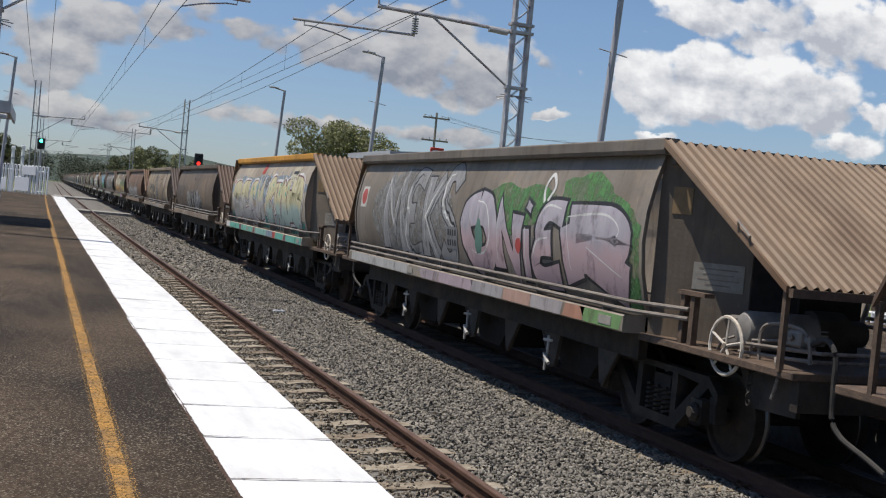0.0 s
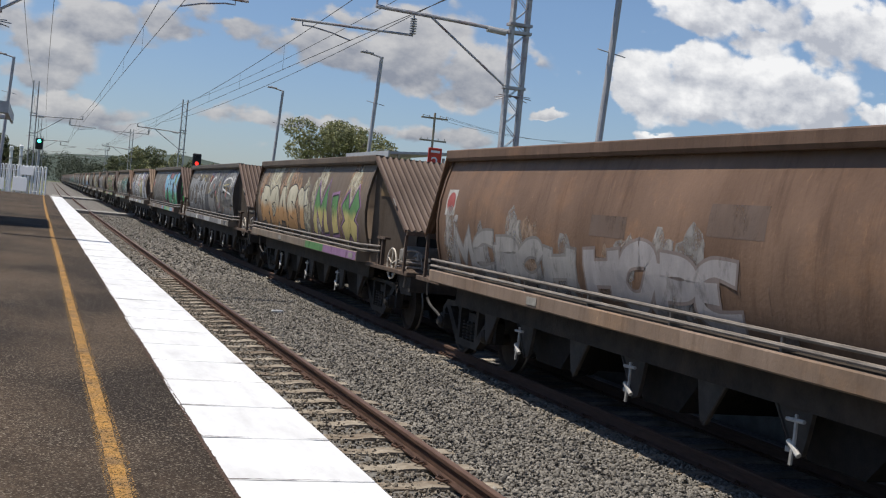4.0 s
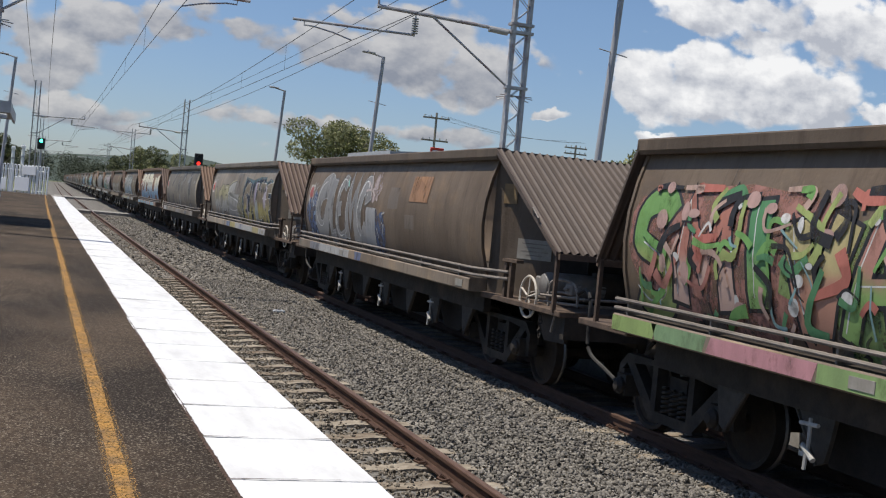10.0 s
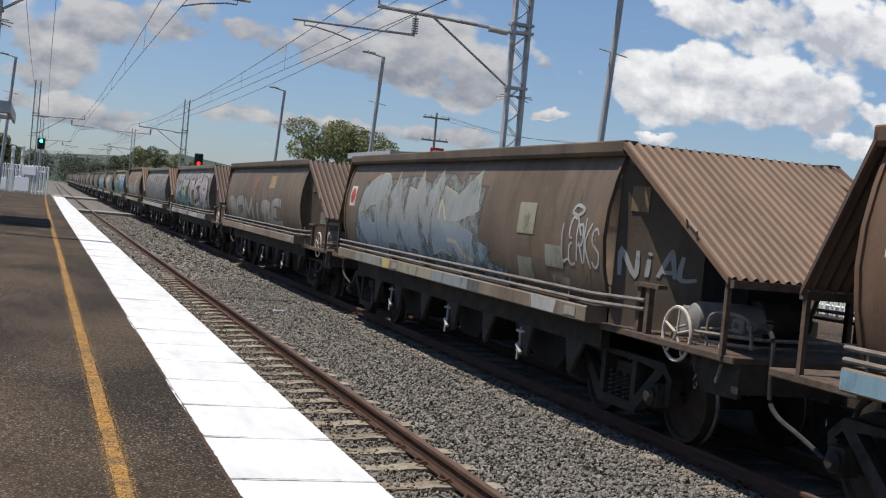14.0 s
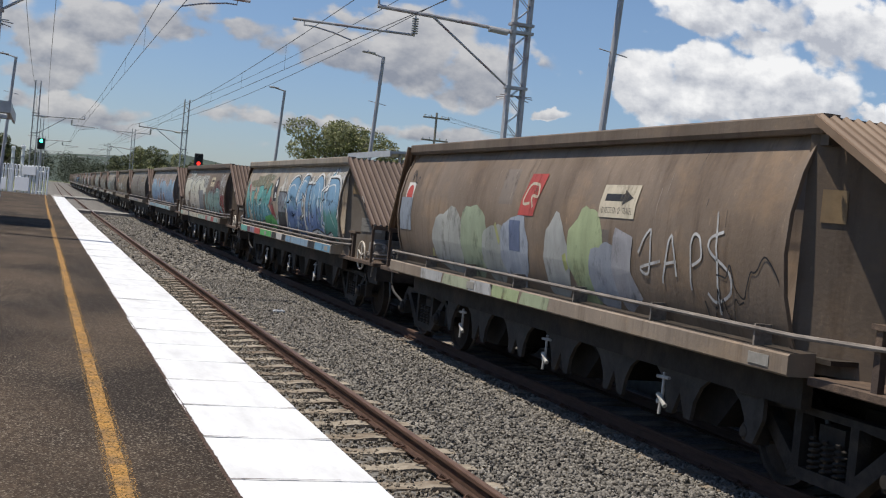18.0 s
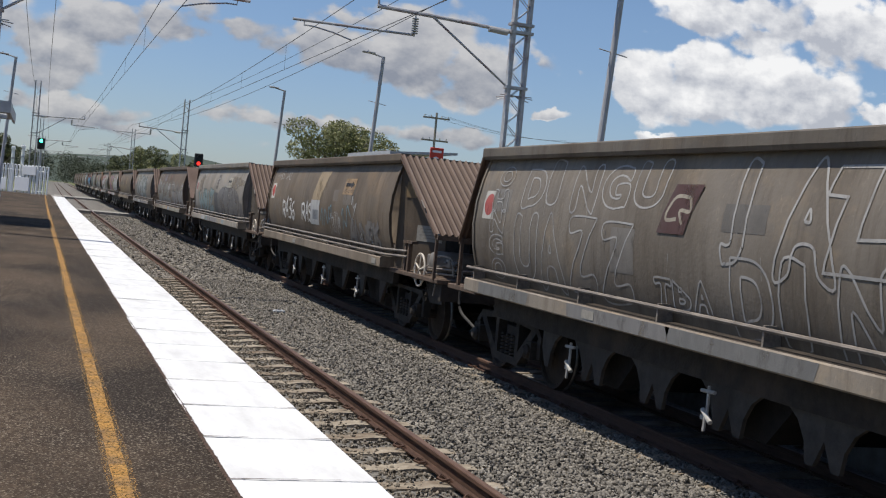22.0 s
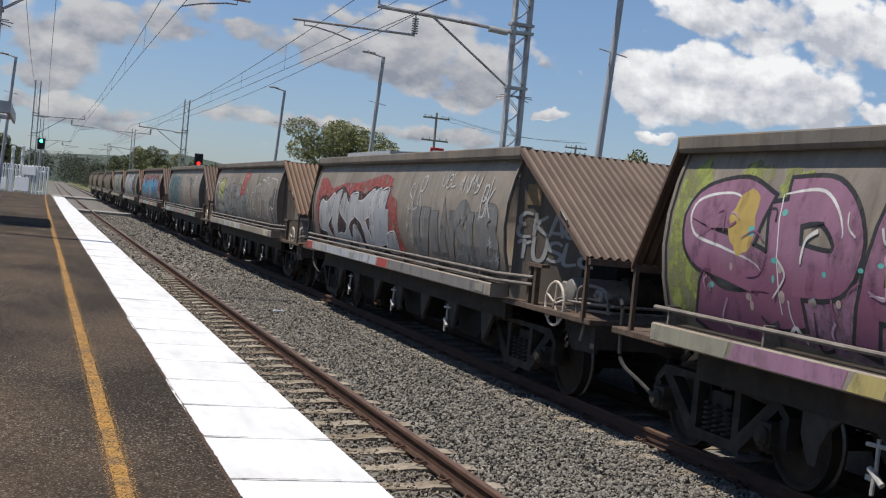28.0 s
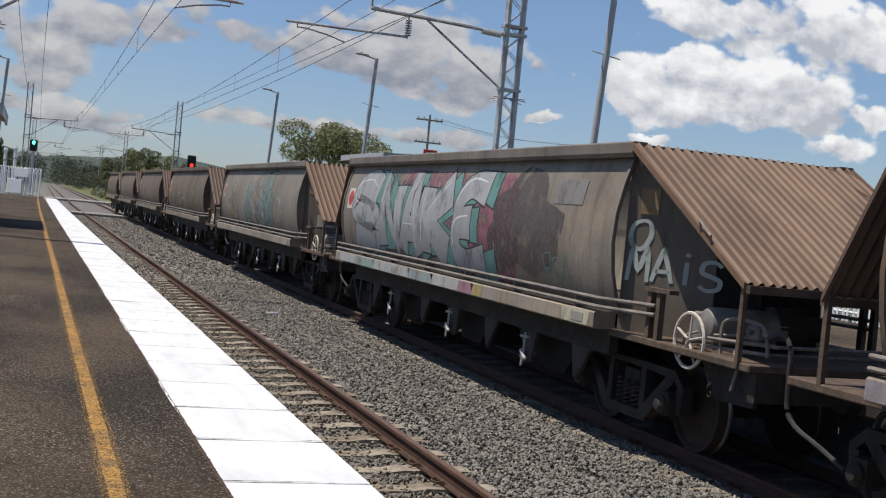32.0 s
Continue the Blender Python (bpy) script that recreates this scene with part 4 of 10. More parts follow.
for s in (-1, 1):
    tube(bm, [(s * 0.03, -0.07, 0.0), (s * 0.06, -0.035, 0.035), (s * 0.11, -0.01, 0.018), (s * 0.145, 0.035, 0.03), (s * 0.10, 0.075, 0.045), (s * 0.06, 0.055, 0.02)], 0.013, 5)
CLIP_MESH = mesh_of(bm, RAILRUST)
for c, name in zip(TRACKS, ("near_track", "far_track")):
    track = tagged(new(name), "concrete sleepers and spring clips of the track", "track", kind="structure")
    for i in range(-24, 126):
        y = 4.0 + i * SPACING
        ob = part("sleeper", SLEEPER_MESH, None, track, at=pose(c + bend(y), y, 0, 0, 0, random.uniform(-0.6, 0.6)))
        if 0 < i < 40:
            for s in (-0.567, 0.567):
                part("rail_clip", CLIP_MESH, None, track, at=pose(c + s + bend(y), y, -0.155))



# what sets the wagons apart
MARKS = {0: "grey hopper wagon with mauve letters on green spray", 1: "tall pale hopper wagon with yellow top rail and teal graffiti",
         2: "brown hopper wagon with faint grey tags", 3: "tan hopper wagon with huge grey letters", 4: "rust-brown hopper wagon with pale worn letters",
         5: "brown hopper wagon with cream and orange letters", 6: "dark hopper wagon with silver letters and yellow specks",
         7: "brown hopper wagon with grey outlines and a blue piece", 8: "brown hopper wagon with white speech bubble in graffiti",
         9: "brown hopper wagon with black-edged silver letters", 10: "hopper wagon covered in pink and green graffiti",
         11: "brown hopper wagon with white tags over blue spray", 12: "grey hopper wagon with ochre and black letters",
         13: "grey hopper wagon with thin outlines of huge letters", 14: "rust-brown hopper wagon with white and blue letters",
         15: "brown hopper wagon with stepped blue-grey graffiti", 16: "brown hopper wagon with low grey letters", 17: "grey hopper wagon with crowded dark graffiti",
         18: "grey hopper wagon with broad silver letters", 19: "tall brown hopper wagon with white tag and arrow sign",
         20: "pale hopper wagon with blue and green graffiti", 21: "brown hopper wagon with cream and teal letters", 22: "grey hopper wagon with blue letters edged in pink",
         23: "dark hopper wagon with chalky outlined letters", 24: "dark hopper wagon with white tags and ochre panel", 26: "brown hopper wagon with ochre-edged grey letters",
         25: "pale grey hopper wagon with small teal letters", 27: "brown hopper wagon with silver-green letters", 29: "grey hopper wagon with mauve letters on lime spray", 30: "grey hopper wagon with red and silver letters", 31: "grey hopper wagon with olive letters and white outlines", 32: "grey hopper wagon with teal lines on dark spray", 33: "brown hopper wagon with bright blue letters on red",
         34: "grey hopper wagon with silver letters edged in teal"}
for k, label in MARKS.items():
    TRAIN[k]["label"] = label


# ---- painting on the wagon sides ----
SPRAY = {}


def spray(rgb, low=None, middle=2.0, soft=0.12, thin=False):
    """Matt, slightly faded spray paint, worn by fine and broad noise; low: the colour that it fades into below a height on the side."""
    key = (tuple(round(c, 3) for c in rgb), low and tuple(round(c, 3) for c in low), round(middle, 1), soft, thin)
    if key not in SPRAY:
        def tone(c):
            grey = sum(c) / 3
            c = [(q * 0.86 + grey * 0.14) * 0.95 for q in c]
            return [q * 0.85 for q in c], [q * 1.12 for q in c]
        m = surface("spray_paint", *tone(key[0]), 5.0, 0.6, 0.08, 40, stain=[c * 0.62 + 0.035 for c in key[0]], stain_scale=1.6, stain_at=(0.5, 0.8), stretch=(1, 1.4, 0.45))
        if low:
            n, l = m.node_tree.nodes, m.node_tree.links
            p = n["Principled BSDF"]
            was = p.inputs["Base Color"].links[0].from_socket
            tc, ax, f, add, r, mix = n.new("ShaderNodeTexCoord"), n.new("ShaderNodeSeparateXYZ"), n.new("ShaderNodeTexNoise"), n.new("ShaderNodeMath"), n.new("ShaderNodeMapRange"), n.new("ShaderNodeMix")
            f.inputs["Scale"].default_value, f.inputs["Detail"].default_value = 3.0, 4
            add.operation = "MULTIPLY_ADD"
            add.inputs[1].default_value = 0.35
            l.new(tc.outputs["Object"], ax.inputs[0])
            l.new(tc.outputs["Object"], f.inputs["Vector"])
            l.new(f.outputs[0], add.inputs[0])
            l.new(ax.outputs[2], add.inputs[2])
            r.interpolation_type = "SMOOTHSTEP"
            r.inputs[1].default_value, r.inputs[2].default_value = key[2] + 0.175 - soft, key[2] + 0.175 + soft
            l.new(add.outputs[0], r.inputs[0])
            mix.data_type = "RGBA"
            mix.inputs["A"].default_value = (*tone(key[1])[1], 1)
            l.new(r.outputs[0], mix.inputs["Factor"])
            l.new(was, mix.inputs["B"])
            l.new(mix.outputs["Result"], p.inputs["Base Color"])
        SPRAY[key] = worn(m, 5.0, 0.36, 0.60, 0.10, (1, 1.0, 0.8)) if thin else worn(m, 3.4, 0.30, 0.47, 0.42, (1, 1.2, 0.7))
    return SPRAY[key]


W_, K_, G_, LG_, DG_ = (0.62, 0.61, 0.58), (0.025, 0.024, 0.026), (0.23, 0.225, 0.215), (0.4, 0.39, 0.37), (0.11, 0.108, 0.105)
BLUE_, SKY_, TEAL_, GRN_, LIME_ = (0.06, 0.16, 0.34), (0.16, 0.36, 0.5), (0.05, 0.3, 0.27), (0.09, 0.24, 0.07), (0.33, 0.4, 0.09)
PINK_, RED_, PUR_, CRM_, YEL_, ORG_, MAR_ = (0.5, 0.22, 0.24), (0.45, 0.05, 0.035), (0.28, 0.14, 0.27), (0.52, 0.47, 0.33), (0.5, 0.4, 0.12), (0.45, 0.23, 0.07), (0.17, 0.045, 0.06)
OCHRE_ = (0.34, 0.23, 0.11)
LETTERS = {}


def glyph(ch, offset):
    """Vertices and faces of one letter of the built-in font, thickened, scaled to a unit cell."""
    key = (ch, offset)
    if key not in LETTERS:
        cu = bpy.data.curves.new("letter", "FONT")
        cu.body, cu.offset, cu.resolution_u = ch, offset, 4
        ob = bpy.data.objects.new("letter", cu)
        me = bpy.data.meshes.new_from_object(ob)
        bpy.data.objects.remove(ob)
        LETTERS[key] = ([v.co.copy() for v in me.vertices], [tuple(p.vertices) for p in me.polygons])
        bpy.data.meshes.remove(me)
    return LETTERS[key]


# letters as brush strokes in a unit cell: "l" keeps its corners, "c" is rounded
STROKES = {
    "A": (("l", (0, 0), (0.45, 1), (0.6, 1), (1, 0)), ("l", (0.2, 0.34), (0.85, 0.34))), "B": (("l", (0, 0), (0.05, 1)), ("c", (0.05, 0.97), (0.7, 1), (0.85, 0.76), (0.55, 0.54), (0.2, 0.52)), ("c", (0.3, 0.53), (0.9, 0.48), (1, 0.22), (0.7, 0.0), (0.02, 0.02))),
    "C": (("c", (0.95, 0.72), (0.75, 0.98), (0.3, 0.95), (0.0, 0.55), (0.12, 0.12), (0.5, 0.0), (0.95, 0.2)),), "D": (("l", (0.05, 0), (0, 1)), ("c", (0.0, 0.97), (0.6, 1), (1, 0.6), (0.85, 0.15), (0.05, 0.02))),
    "E": (("c", (0.95, 0.95), (0.4, 1), (0.05, 0.8), (0.1, 0.55), (0.5, 0.52)), ("c", (0.5, 0.52), (0.05, 0.45), (0.0, 0.15), (0.35, 0.0), (1, 0.04))), "F": (("l", (0.1, 0), (0.0, 0.97), (1, 1)), ("l", (0.05, 0.52), (0.8, 0.55))),
    "G": (("c", (0.92, 0.78), (0.65, 1), (0.2, 0.9), (0.0, 0.45), (0.2, 0.05), (0.7, 0.0), (0.95, 0.3)), ("l", (1, 0.42), (0.55, 0.42))), "H": (("l", (0.02, 0), (0.0, 1)), ("l", (1, 0), (0.95, 1)), ("l", (0, 0.48), (1, 0.52))), "I": (("l", (0.5, 0), (0.5, 1)),),
    "J": (("c", (0.85, 1), (0.9, 0.5), (0.75, 0.08), (0.4, 0.0), (0.05, 0.25)),), "K": (("l", (0.05, 0), (0.0, 1)), ("l", (0.95, 1), (0.15, 0.5), (1, 0))), "L": (("l", (0.1, 1), (0.05, 0.02), (1, 0.05)),), "M": (("l", (0, 0), (0.12, 1), (0.5, 0.35), (0.88, 1), (1, 0)),),
    "N": (("l", (0.02, 0), (0.0, 1), (0.95, 0.02), (1, 1)),), "O": (("c", (0.5, 1), (0.08, 0.85), (0.0, 0.4), (0.3, 0.02), (0.75, 0.05), (1, 0.5), (0.85, 0.92), (0.48, 1)),), "P": (("l", (0.05, 0), (0.0, 0.97)), ("c", (0.0, 0.95), (0.7, 1), (1, 0.75), (0.75, 0.48), (0.08, 0.45))),
    "R": (("l", (0.05, 0), (0.0, 0.97)), ("c", (0.0, 0.95), (0.7, 1), (0.98, 0.76), (0.75, 0.5), (0.1, 0.48)), ("l", (0.35, 0.46), (1, 0))), "S": (("c", (0.95, 0.85), (0.6, 1), (0.1, 0.92), (0.05, 0.62), (0.5, 0.5), (0.95, 0.36), (0.9, 0.08), (0.4, 0.0), (0.0, 0.14)),),
    "s": (("c", (0.9, 1.02), (0.75, 0.88), (0.3, 0.86), (0.05, 0.62), (0.25, 0.46), (0.7, 0.48), (0.95, 0.25), (0.98, -0.02)), ("c", (0.05, 0.6), (0.2, 0.44), (0.6, 0.42), (0.72, 0.2), (0.7, -0.02))), "T": (("c", (0.0, 0.84), (0.25, 1), (0.6, 0.9), (1, 1)), ("l", (0.5, 0.93), (0.45, 0))),
    "U": (("c", (0.0, 1), (0.02, 0.4), (0.25, 0.02), (0.75, 0.02), (0.98, 0.4), (1, 1)),), "V": (("l", (0, 1), (0.45, 0.0), (0.58, 0.0), (1, 1)),), "W": (("l", (0, 1), (0.22, 0), (0.5, 0.62), (0.78, 0), (1, 1)),), "X": (("c", (0.0, 1), (0.35, 0.55), (1, 0)), ("c", (1, 1), (0.6, 0.45), (0, 0))),
    "Y": (("c", (0.0, 1), (0.08, 0.6), (0.5, 0.46), (0.9, 0.55)), ("c", (0.95, 1), (0.9, 0.45), (0.7, 0.1), (0.1, 0.02))), "Z": (("l", (0.0, 0.97), (0.95, 1), (0.05, 0.04), (1, 0.0)),), "i": (("l", (0.5, 0), (0.5, 0.66)), ("c", (0.45, 0.9), (0.55, 1.0))), "a": (("c", (0.1, 0.85), (0.5, 1), (0.9, 0.7), (0.95, 0.05)), ("c", (0.9, 0.5), (0.3, 0.55), (0.05, 0.25), (0.4, 0.02), (0.9, 0.3))),
    "l": (("l", (0.4, 0), (0.4, 1)),), "k": (("l", (0.05, 0), (0.1, 1)), ("l", (0.9, 0.8), (0.2, 0.4), (1, 0))), "n": (("l", (0.05, 0), (0.0, 1)), ("c", (0.0, 0.85), (0.45, 1), (0.9, 0.8), (1, 0))), "y": (("c", (0.0, 0.8), (0.2, 0.4), (0.6, 0.5)), ("l", (0.95, 1), (0.6, 0.92), (0.45, 0.0))),
    "1": (("l", (0.2, 0.8), (0.55, 1), (0.5, 0)),), "2": (("c", (0.05, 0.8), (0.5, 1), (0.9, 0.75), (0.4, 0.3), (0.05, 0.03), (1, 0.05)),), "3": (("c", (0.05, 0.95), (0.8, 0.95), (0.75, 0.6), (0.35, 0.52), (0.95, 0.4), (0.8, 0.03), (0.0, 0.06)),), "6": (("c", (0.85, 1), (0.25, 0.75), (0.05, 0.3), (0.4, 0.0), (0.9, 0.2), (0.7, 0.5), (0.15, 0.4)),)}


def rounded(pts, steps=6):
    """A smooth curve through points of the plane."""
    fine, n = [], len(pts)
    for i in range(n - 1):
        p0, p1, p2, p3 = pts[max(i - 1, 0)], pts[i], pts[i + 1], pts[min(i + 2, n - 1)]
        for k in range(steps):
            t = k / steps
            fine.append(tuple(0.5 * (2 * p1[c] + (p2[c] - p0[c]) * t + (2 * p0[c] - 5 * p1[c] + 4 * p2[c] - p3[c]) * t * t + (3 * p1[c] - p0[c] - 3 * p2[c] + p3[c]) * t ** 3) for c in (0, 1)))
    return fine + [tuple(pts[-1])]


class Side:
    """Collects flat shapes in (along, up) of a wagon's near side, and lays them onto its bulging panel. along: 0 at the rear, 1 at the front; up: 0 at the bottom, 1 at the top."""

    def __init__(self, k):
        self.k, self.wagon = k, TRAIN[k]
        self.profile = SIDE_B if k in TALL else SIDE_A
        self.panel = next(o for o in self.wagon.children if o.name.split(".")[0] == "side_panel")
        self.plates = [o for o in self.wagon.children if o.name.split(".")[0] == "end_plate"]
        self.z0, self.z1 = self.profile[0][1] + 0.02, self.profile[-1][1] - 0.02
        self.front = FRONT + SHORT if k in TALL else FRONT
        self.rng = random.Random(1000 + k)
        self.layer = 0.003

    def lay(self, name, shapes, label="", advance=True):
        """shapes: (vertices in along/up, faces, colour, colour below, split)."""
        bm = bmesh.new()
        slots, mats = {}, []
        for verts, faces, colour, low, split, lift, *soft in shapes:
            b2 = bmesh.new()
            vs = [b2.verts.new((0, REAR + (self.front - REAR) * min(max(u, 0.006), 0.994), self.z0 + (self.z1 - self.z0) * min(max(v, 0.0), 1.0))) for u, v in verts]
            for f in faces:
                if len(set(f)) > 2:
                    try:
                        b2.faces.new([vs[i] for i in f])
                    except ValueError:
                        pass
            cuts = [z for x, z in self.profile[1:-1]]
            for z in cuts:
                bmesh.ops.bisect_plane(b2, geom=b2.verts[:] + b2.edges[:] + b2.faces[:], plane_co=(0, 0, z), plane_no=(0, 0, 1), dist=1e-5)
            paint = spray(colour, low, self.z0 + (self.z1 - self.z0) * split, soft[0] if soft else 0.12, name == "graffiti_background")
            if paint not in slots:
                slots[paint] = len(mats)
                mats.append(paint)
            made = {}
            for v in b2.verts:
                made[v] = bm.verts.new((-(side_at(v.co.z, self.profile) + (self.layer + lift) * 0.35), v.co.y, v.co.z))
            for f in b2.faces:
                if f.calc_area() < 1e-7:
                    continue
                g = bm.faces.new([made[v] for v in f.verts])
                g.material_index = slots[paint]
            b2.free()
        for f in bm.faces:
            f.normal_update()
            if f.normal.x > 0:
                f.normal_flip()
        me = bpy.data.meshes.new("paint")
        bm.to_mesh(me)
        bm.free()
        me.shade_smooth()
        for m in mats:
            me.materials.append(m)
        ob = new(name, me)
        ob.parent = self.panel
        if label:
            ob["label"] = label
        if len(shapes) > 2 and name != "graffiti_letter":
            ob["kind"] = "stuff"
        if advance:
            self.layer += 0.0012

    def blob(self, u, v, ru, rv, colour, wob=0.18, low=None, split=0.4, n=26, lift=0.0):
        r = self.rng
        ph = [r.uniform(0, 6.3) for i in range(3)]
        pts = []
        for i in range(n):
            a = i * math.tau / n
            q = 1 + wob * (0.5 * math.sin(3 * a + ph[0]) + 0.35 * math.sin(5 * a + ph[1]) + 0.3 * math.sin(8 * a + ph[2]))
            pts.append((u + ru * q * math.cos(a), v + rv * q * math.sin(a)))
        return ([(u, v)] + pts, [(0, 1 + i, 1 + (i + 1) % n) for i in range(n)], colour, low, split, lift)

    def poly(self, pts, colour, low=None, split=0.5, lift=0.0):
        return (list(pts), [tuple(range(len(pts)))], colour, low, split, lift)

    def stroke(self, pts, width, colour, lift=0.0, taper=False):
        """A brushed line through points, smoothed; width in metres."""
        fine = []
        n = len(pts)
        for i in range(n - 1):
            p0, p1, p2, p3 = pts[max(i - 1, 0)], pts[i], pts[i + 1], pts[min(i + 2, n - 1)]
            for s in range(6):
                t = s / 6
                fine.append(tuple(0.5 * (2 * p1[c] + (p2[c] - p0[c]) * t + (2 * p0[c] - 5 * p1[c] + 4 * p2[c] - p3[c]) * t * t + (3 * p1[c] - p0[c] - 3 * p2[c] + p3[c]) * t ** 3) for c in (0, 1)))
        fine.append(tuple(pts[-1]))
        su, sv = 10.87, self.z1 - self.z0
        verts, faces = [], []
        for i, (u, v) in enumerate(fine):
            a, b = fine[max(i - 1, 0)], fine[min(i + 1, len(fine) - 1)]
            du, dv = (b[0] - a[0]) * su, (b[1] - a[1]) * sv
            d = math.hypot(du, dv) or 1
            w = width / 2 * (1 - 0.5 * i / len(fine) if taper else 1)
            verts += [(u - dv / d * w / su, v + du / d * w / sv), (u + dv / d * w / su, v - du / d * w / sv)]
        for i in range(len(fine) - 1):
            faces.append((2 * i, 2 * i + 1, 2 * i + 3, 2 * i + 2))
        return (verts, faces, colour, None, 0.5, lift)

    def line(self, pts, width, colour, lift=0.0):
        """A line with sharp corners; width in metres."""
        return self.brush([(u * 10.87, v * (self.z1 - self.z0)) for u, v in pts], width / 2, width / 2, 0.0, colour, lift)

    def brush(self, pts, wide, tip, reach, colour, lift, low=None, split=0.4, soft=0.12):
        """A broad stroke through points in metres, mitred at its corners; wide and tip: half widths at the middle and at the ends, reach: how far it runs past its ends."""
        sv = self.z1 - self.z0
        pts = [pts[0]] + [b for a, b in zip(pts, pts[1:]) if math.dist(a, b) > 1e-4]
        if len(pts) < 2:
            pts = pts + [(pts[0][0] + 0.01, pts[0][1])]
        for at, by in ((0, 1), (-1, -2)):
            d = math.dist(pts[at], pts[by])
            pts[at] = tuple(a + (a - b) / d * reach for a, b in zip(pts[at], pts[by]))
        ways = [((b[0] - a[0]) / math.dist(a, b), (b[1] - a[1]) / math.dist(a, b)) for a, b in zip(pts, pts[1:])]
        run = [0.0]
        for a, b in zip(pts, pts[1:]):
            run.append(run[-1] + math.dist(a, b))
        verts, faces = [], []
        for i, p in enumerate(pts):
            a, b = ways[max(i - 1, 0)], ways[min(i, len(ways) - 1)]
            nx, ny = -(a[1] + b[1]), a[0] + b[0]
            d = math.hypot(nx, ny)
            if d < 0.2:
                nx, ny, d = -a[1], a[0], 1.0
            nx, ny = nx / d, ny / d
            mitre = 1 / max(0.62, nx * -a[1] + ny * a[0])
            ends = min(run[i], run[-1] - run[i]) / max(run[-1] * 0.5, 1e-6)
            w = (tip + (wide - tip) * min(1.0, ends * 1.6)) * mitre
            verts += [((p[0] + nx * w) / 10.87, (p[1] + ny * w) / sv), ((p[0] - nx * w) / 10.87, (p[1] - ny * w) / sv)]
        for i in range(len(pts) - 1):
            faces.append((2 * i, 2 * i + 1, 2 * i + 3, 2 * i + 2))
        return (verts, faces, colour, low, split, lift, soft)

    def word(self, text, u0, u1, v0, v1, fill, line, low=None, back=None, hi=None, split=0.4, fat=0.03, tilt=9, wave=0.06, edge=0.045, slant=0.0, cells=None, lines=False, shine=0.022, soft=0.12):
        """Sprayed letters drawn with broad strokes: a halo, an outline, a fill and thin highlights. cells: where each letter begins and the last one ends; lines: black folds drawn over the fill."""
        r = self.rng
        n = len(text)
        tall = self.z1 - self.z0
        cells = cells or [u0 + (u1 - u0) * i / n for i in range(n + 1)]
        edge *= 0.75
        for i, ch in enumerate(text):
            if ch not in STROKES:
                continue
            w, top, bottom = (cells[i + 1] - cells[i]) * 10.87 * 1.04, (v1 - r.uniform(0, wave)) * tall, (v0 + r.uniform(0, wave) * 0.4) * tall
            left, h = cells[i] * 10.87, top - bottom
            half = max(0.018, (0.125 + fat * 0.55) * min(w, h * 0.75) * (0.8 if ch in "MWEBA" else 1.0) * (1 + 0.5 * min(1.0, max(0.0, (w / h - 0.6) / 0.7))))
            ang, bow, ph = math.tan(radians(r.uniform(-tilt, tilt))), r.uniform(-0.07, 0.07), r.uniform(0, 6.3)
            inx, iny = min(half * 0.9, w * 0.4), min(half * 0.9, h * 0.3)
            paths = []
            for kind, *pts in STROKES[ch]:
                placed = []
                for x, y in (rounded(pts) if kind == "c" else pts):
                    px, py = inx + x * (w - 2 * inx), iny + y * (h - 2 * iny)
                    px += (py - h / 2) * (ang * 0.6 + slant) + bow * w * math.sin(y * 4 + ph)
                    py += ang * (px - w / 2) * 0.35
                    placed.append((left + px, bottom + py))
                paths.append(placed)
            flare = 1.28
            shapes = []
            at = i * 0.00012
            for j, p in enumerate(paths):
                e = j * 0.00004
                if back:
                    shapes.append(self.brush(p, half + edge * 2.6, (half + edge * 2.6) * 1.1, edge * 2.6, back, at + e))
                shapes.append(self.brush(p, half + edge, half * flare + edge, edge, line, at + e + 0.0011))
                shapes.append(self.brush(p, half, half * flare, 0.0, fill, at + e + 0.0022, low, split, soft))
                if hi and not lines:
                    q = [(x - half * 0.55, y + half * 0.5) for x, y in p]
                    cut = max(2, int(len(q) * r.uniform(0.5, 0.85)))
                    q = q[:cut] if r.random() < 0.6 else q[-cut:]
                    shapes.append(self.brush(q, shine * 0.6, shine * 0.3, -0.02, hi, at + e + 0.0034))
                if lines:
                    for side in (-0.5, 0.45):
                        q = [(x + half * side + r.uniform(-0.25, 0.25) * half, y + r.uniform(-0.3, 0.3) * half) for x, y in p]
                        a = r.uniform(0.0, 0.5)
                        q = q[int(len(q) * a):max(2, int(len(q) * (a + 0.5)))] if len(q) > 6 else q
                        if len(q) > 1:
                            shapes.append(self.brush(q, 0.020, 0.004, -0.05, hi if side < 0 and hi else line, at + e + 0.0034))
            self.lay("graffiti_letter", shapes, advance=False)
        self.layer += 0.0046

    def scrawl(self, text, x0, z0, w, h, half, colour):
        """Quick thin letters drawn by a single sweep of the can; places in metres."""
        r = self.rng
        shapes, cell = [], w / len(text)
        for i, ch in enumerate(text):
            for kind, *pts in STROKES.get(ch, STROKES.get(ch.upper(), ())):
                size, lean, drop = r.uniform(0.85, 1.15), r.uniform(0.0, 0.25), r.uniform(-0.1, 0.1)
                placed = [(x0 + cell * (i + 0.08 + 0.84 * x + lean * (y - 0.5) * 0.6), z0 + h * (drop + y * size)) for x, y in rounded(pts, 4)]
                shapes.append(self.brush(placed, half, half * 0.75, 0.0, colour, len(shapes) * 0.00005))
        return shapes

    def tagline(self, u, v, w, h, colour):
        """A quick looping scrawl as one stroke."""
        r = self.rng
        pts, x = [], 0.0
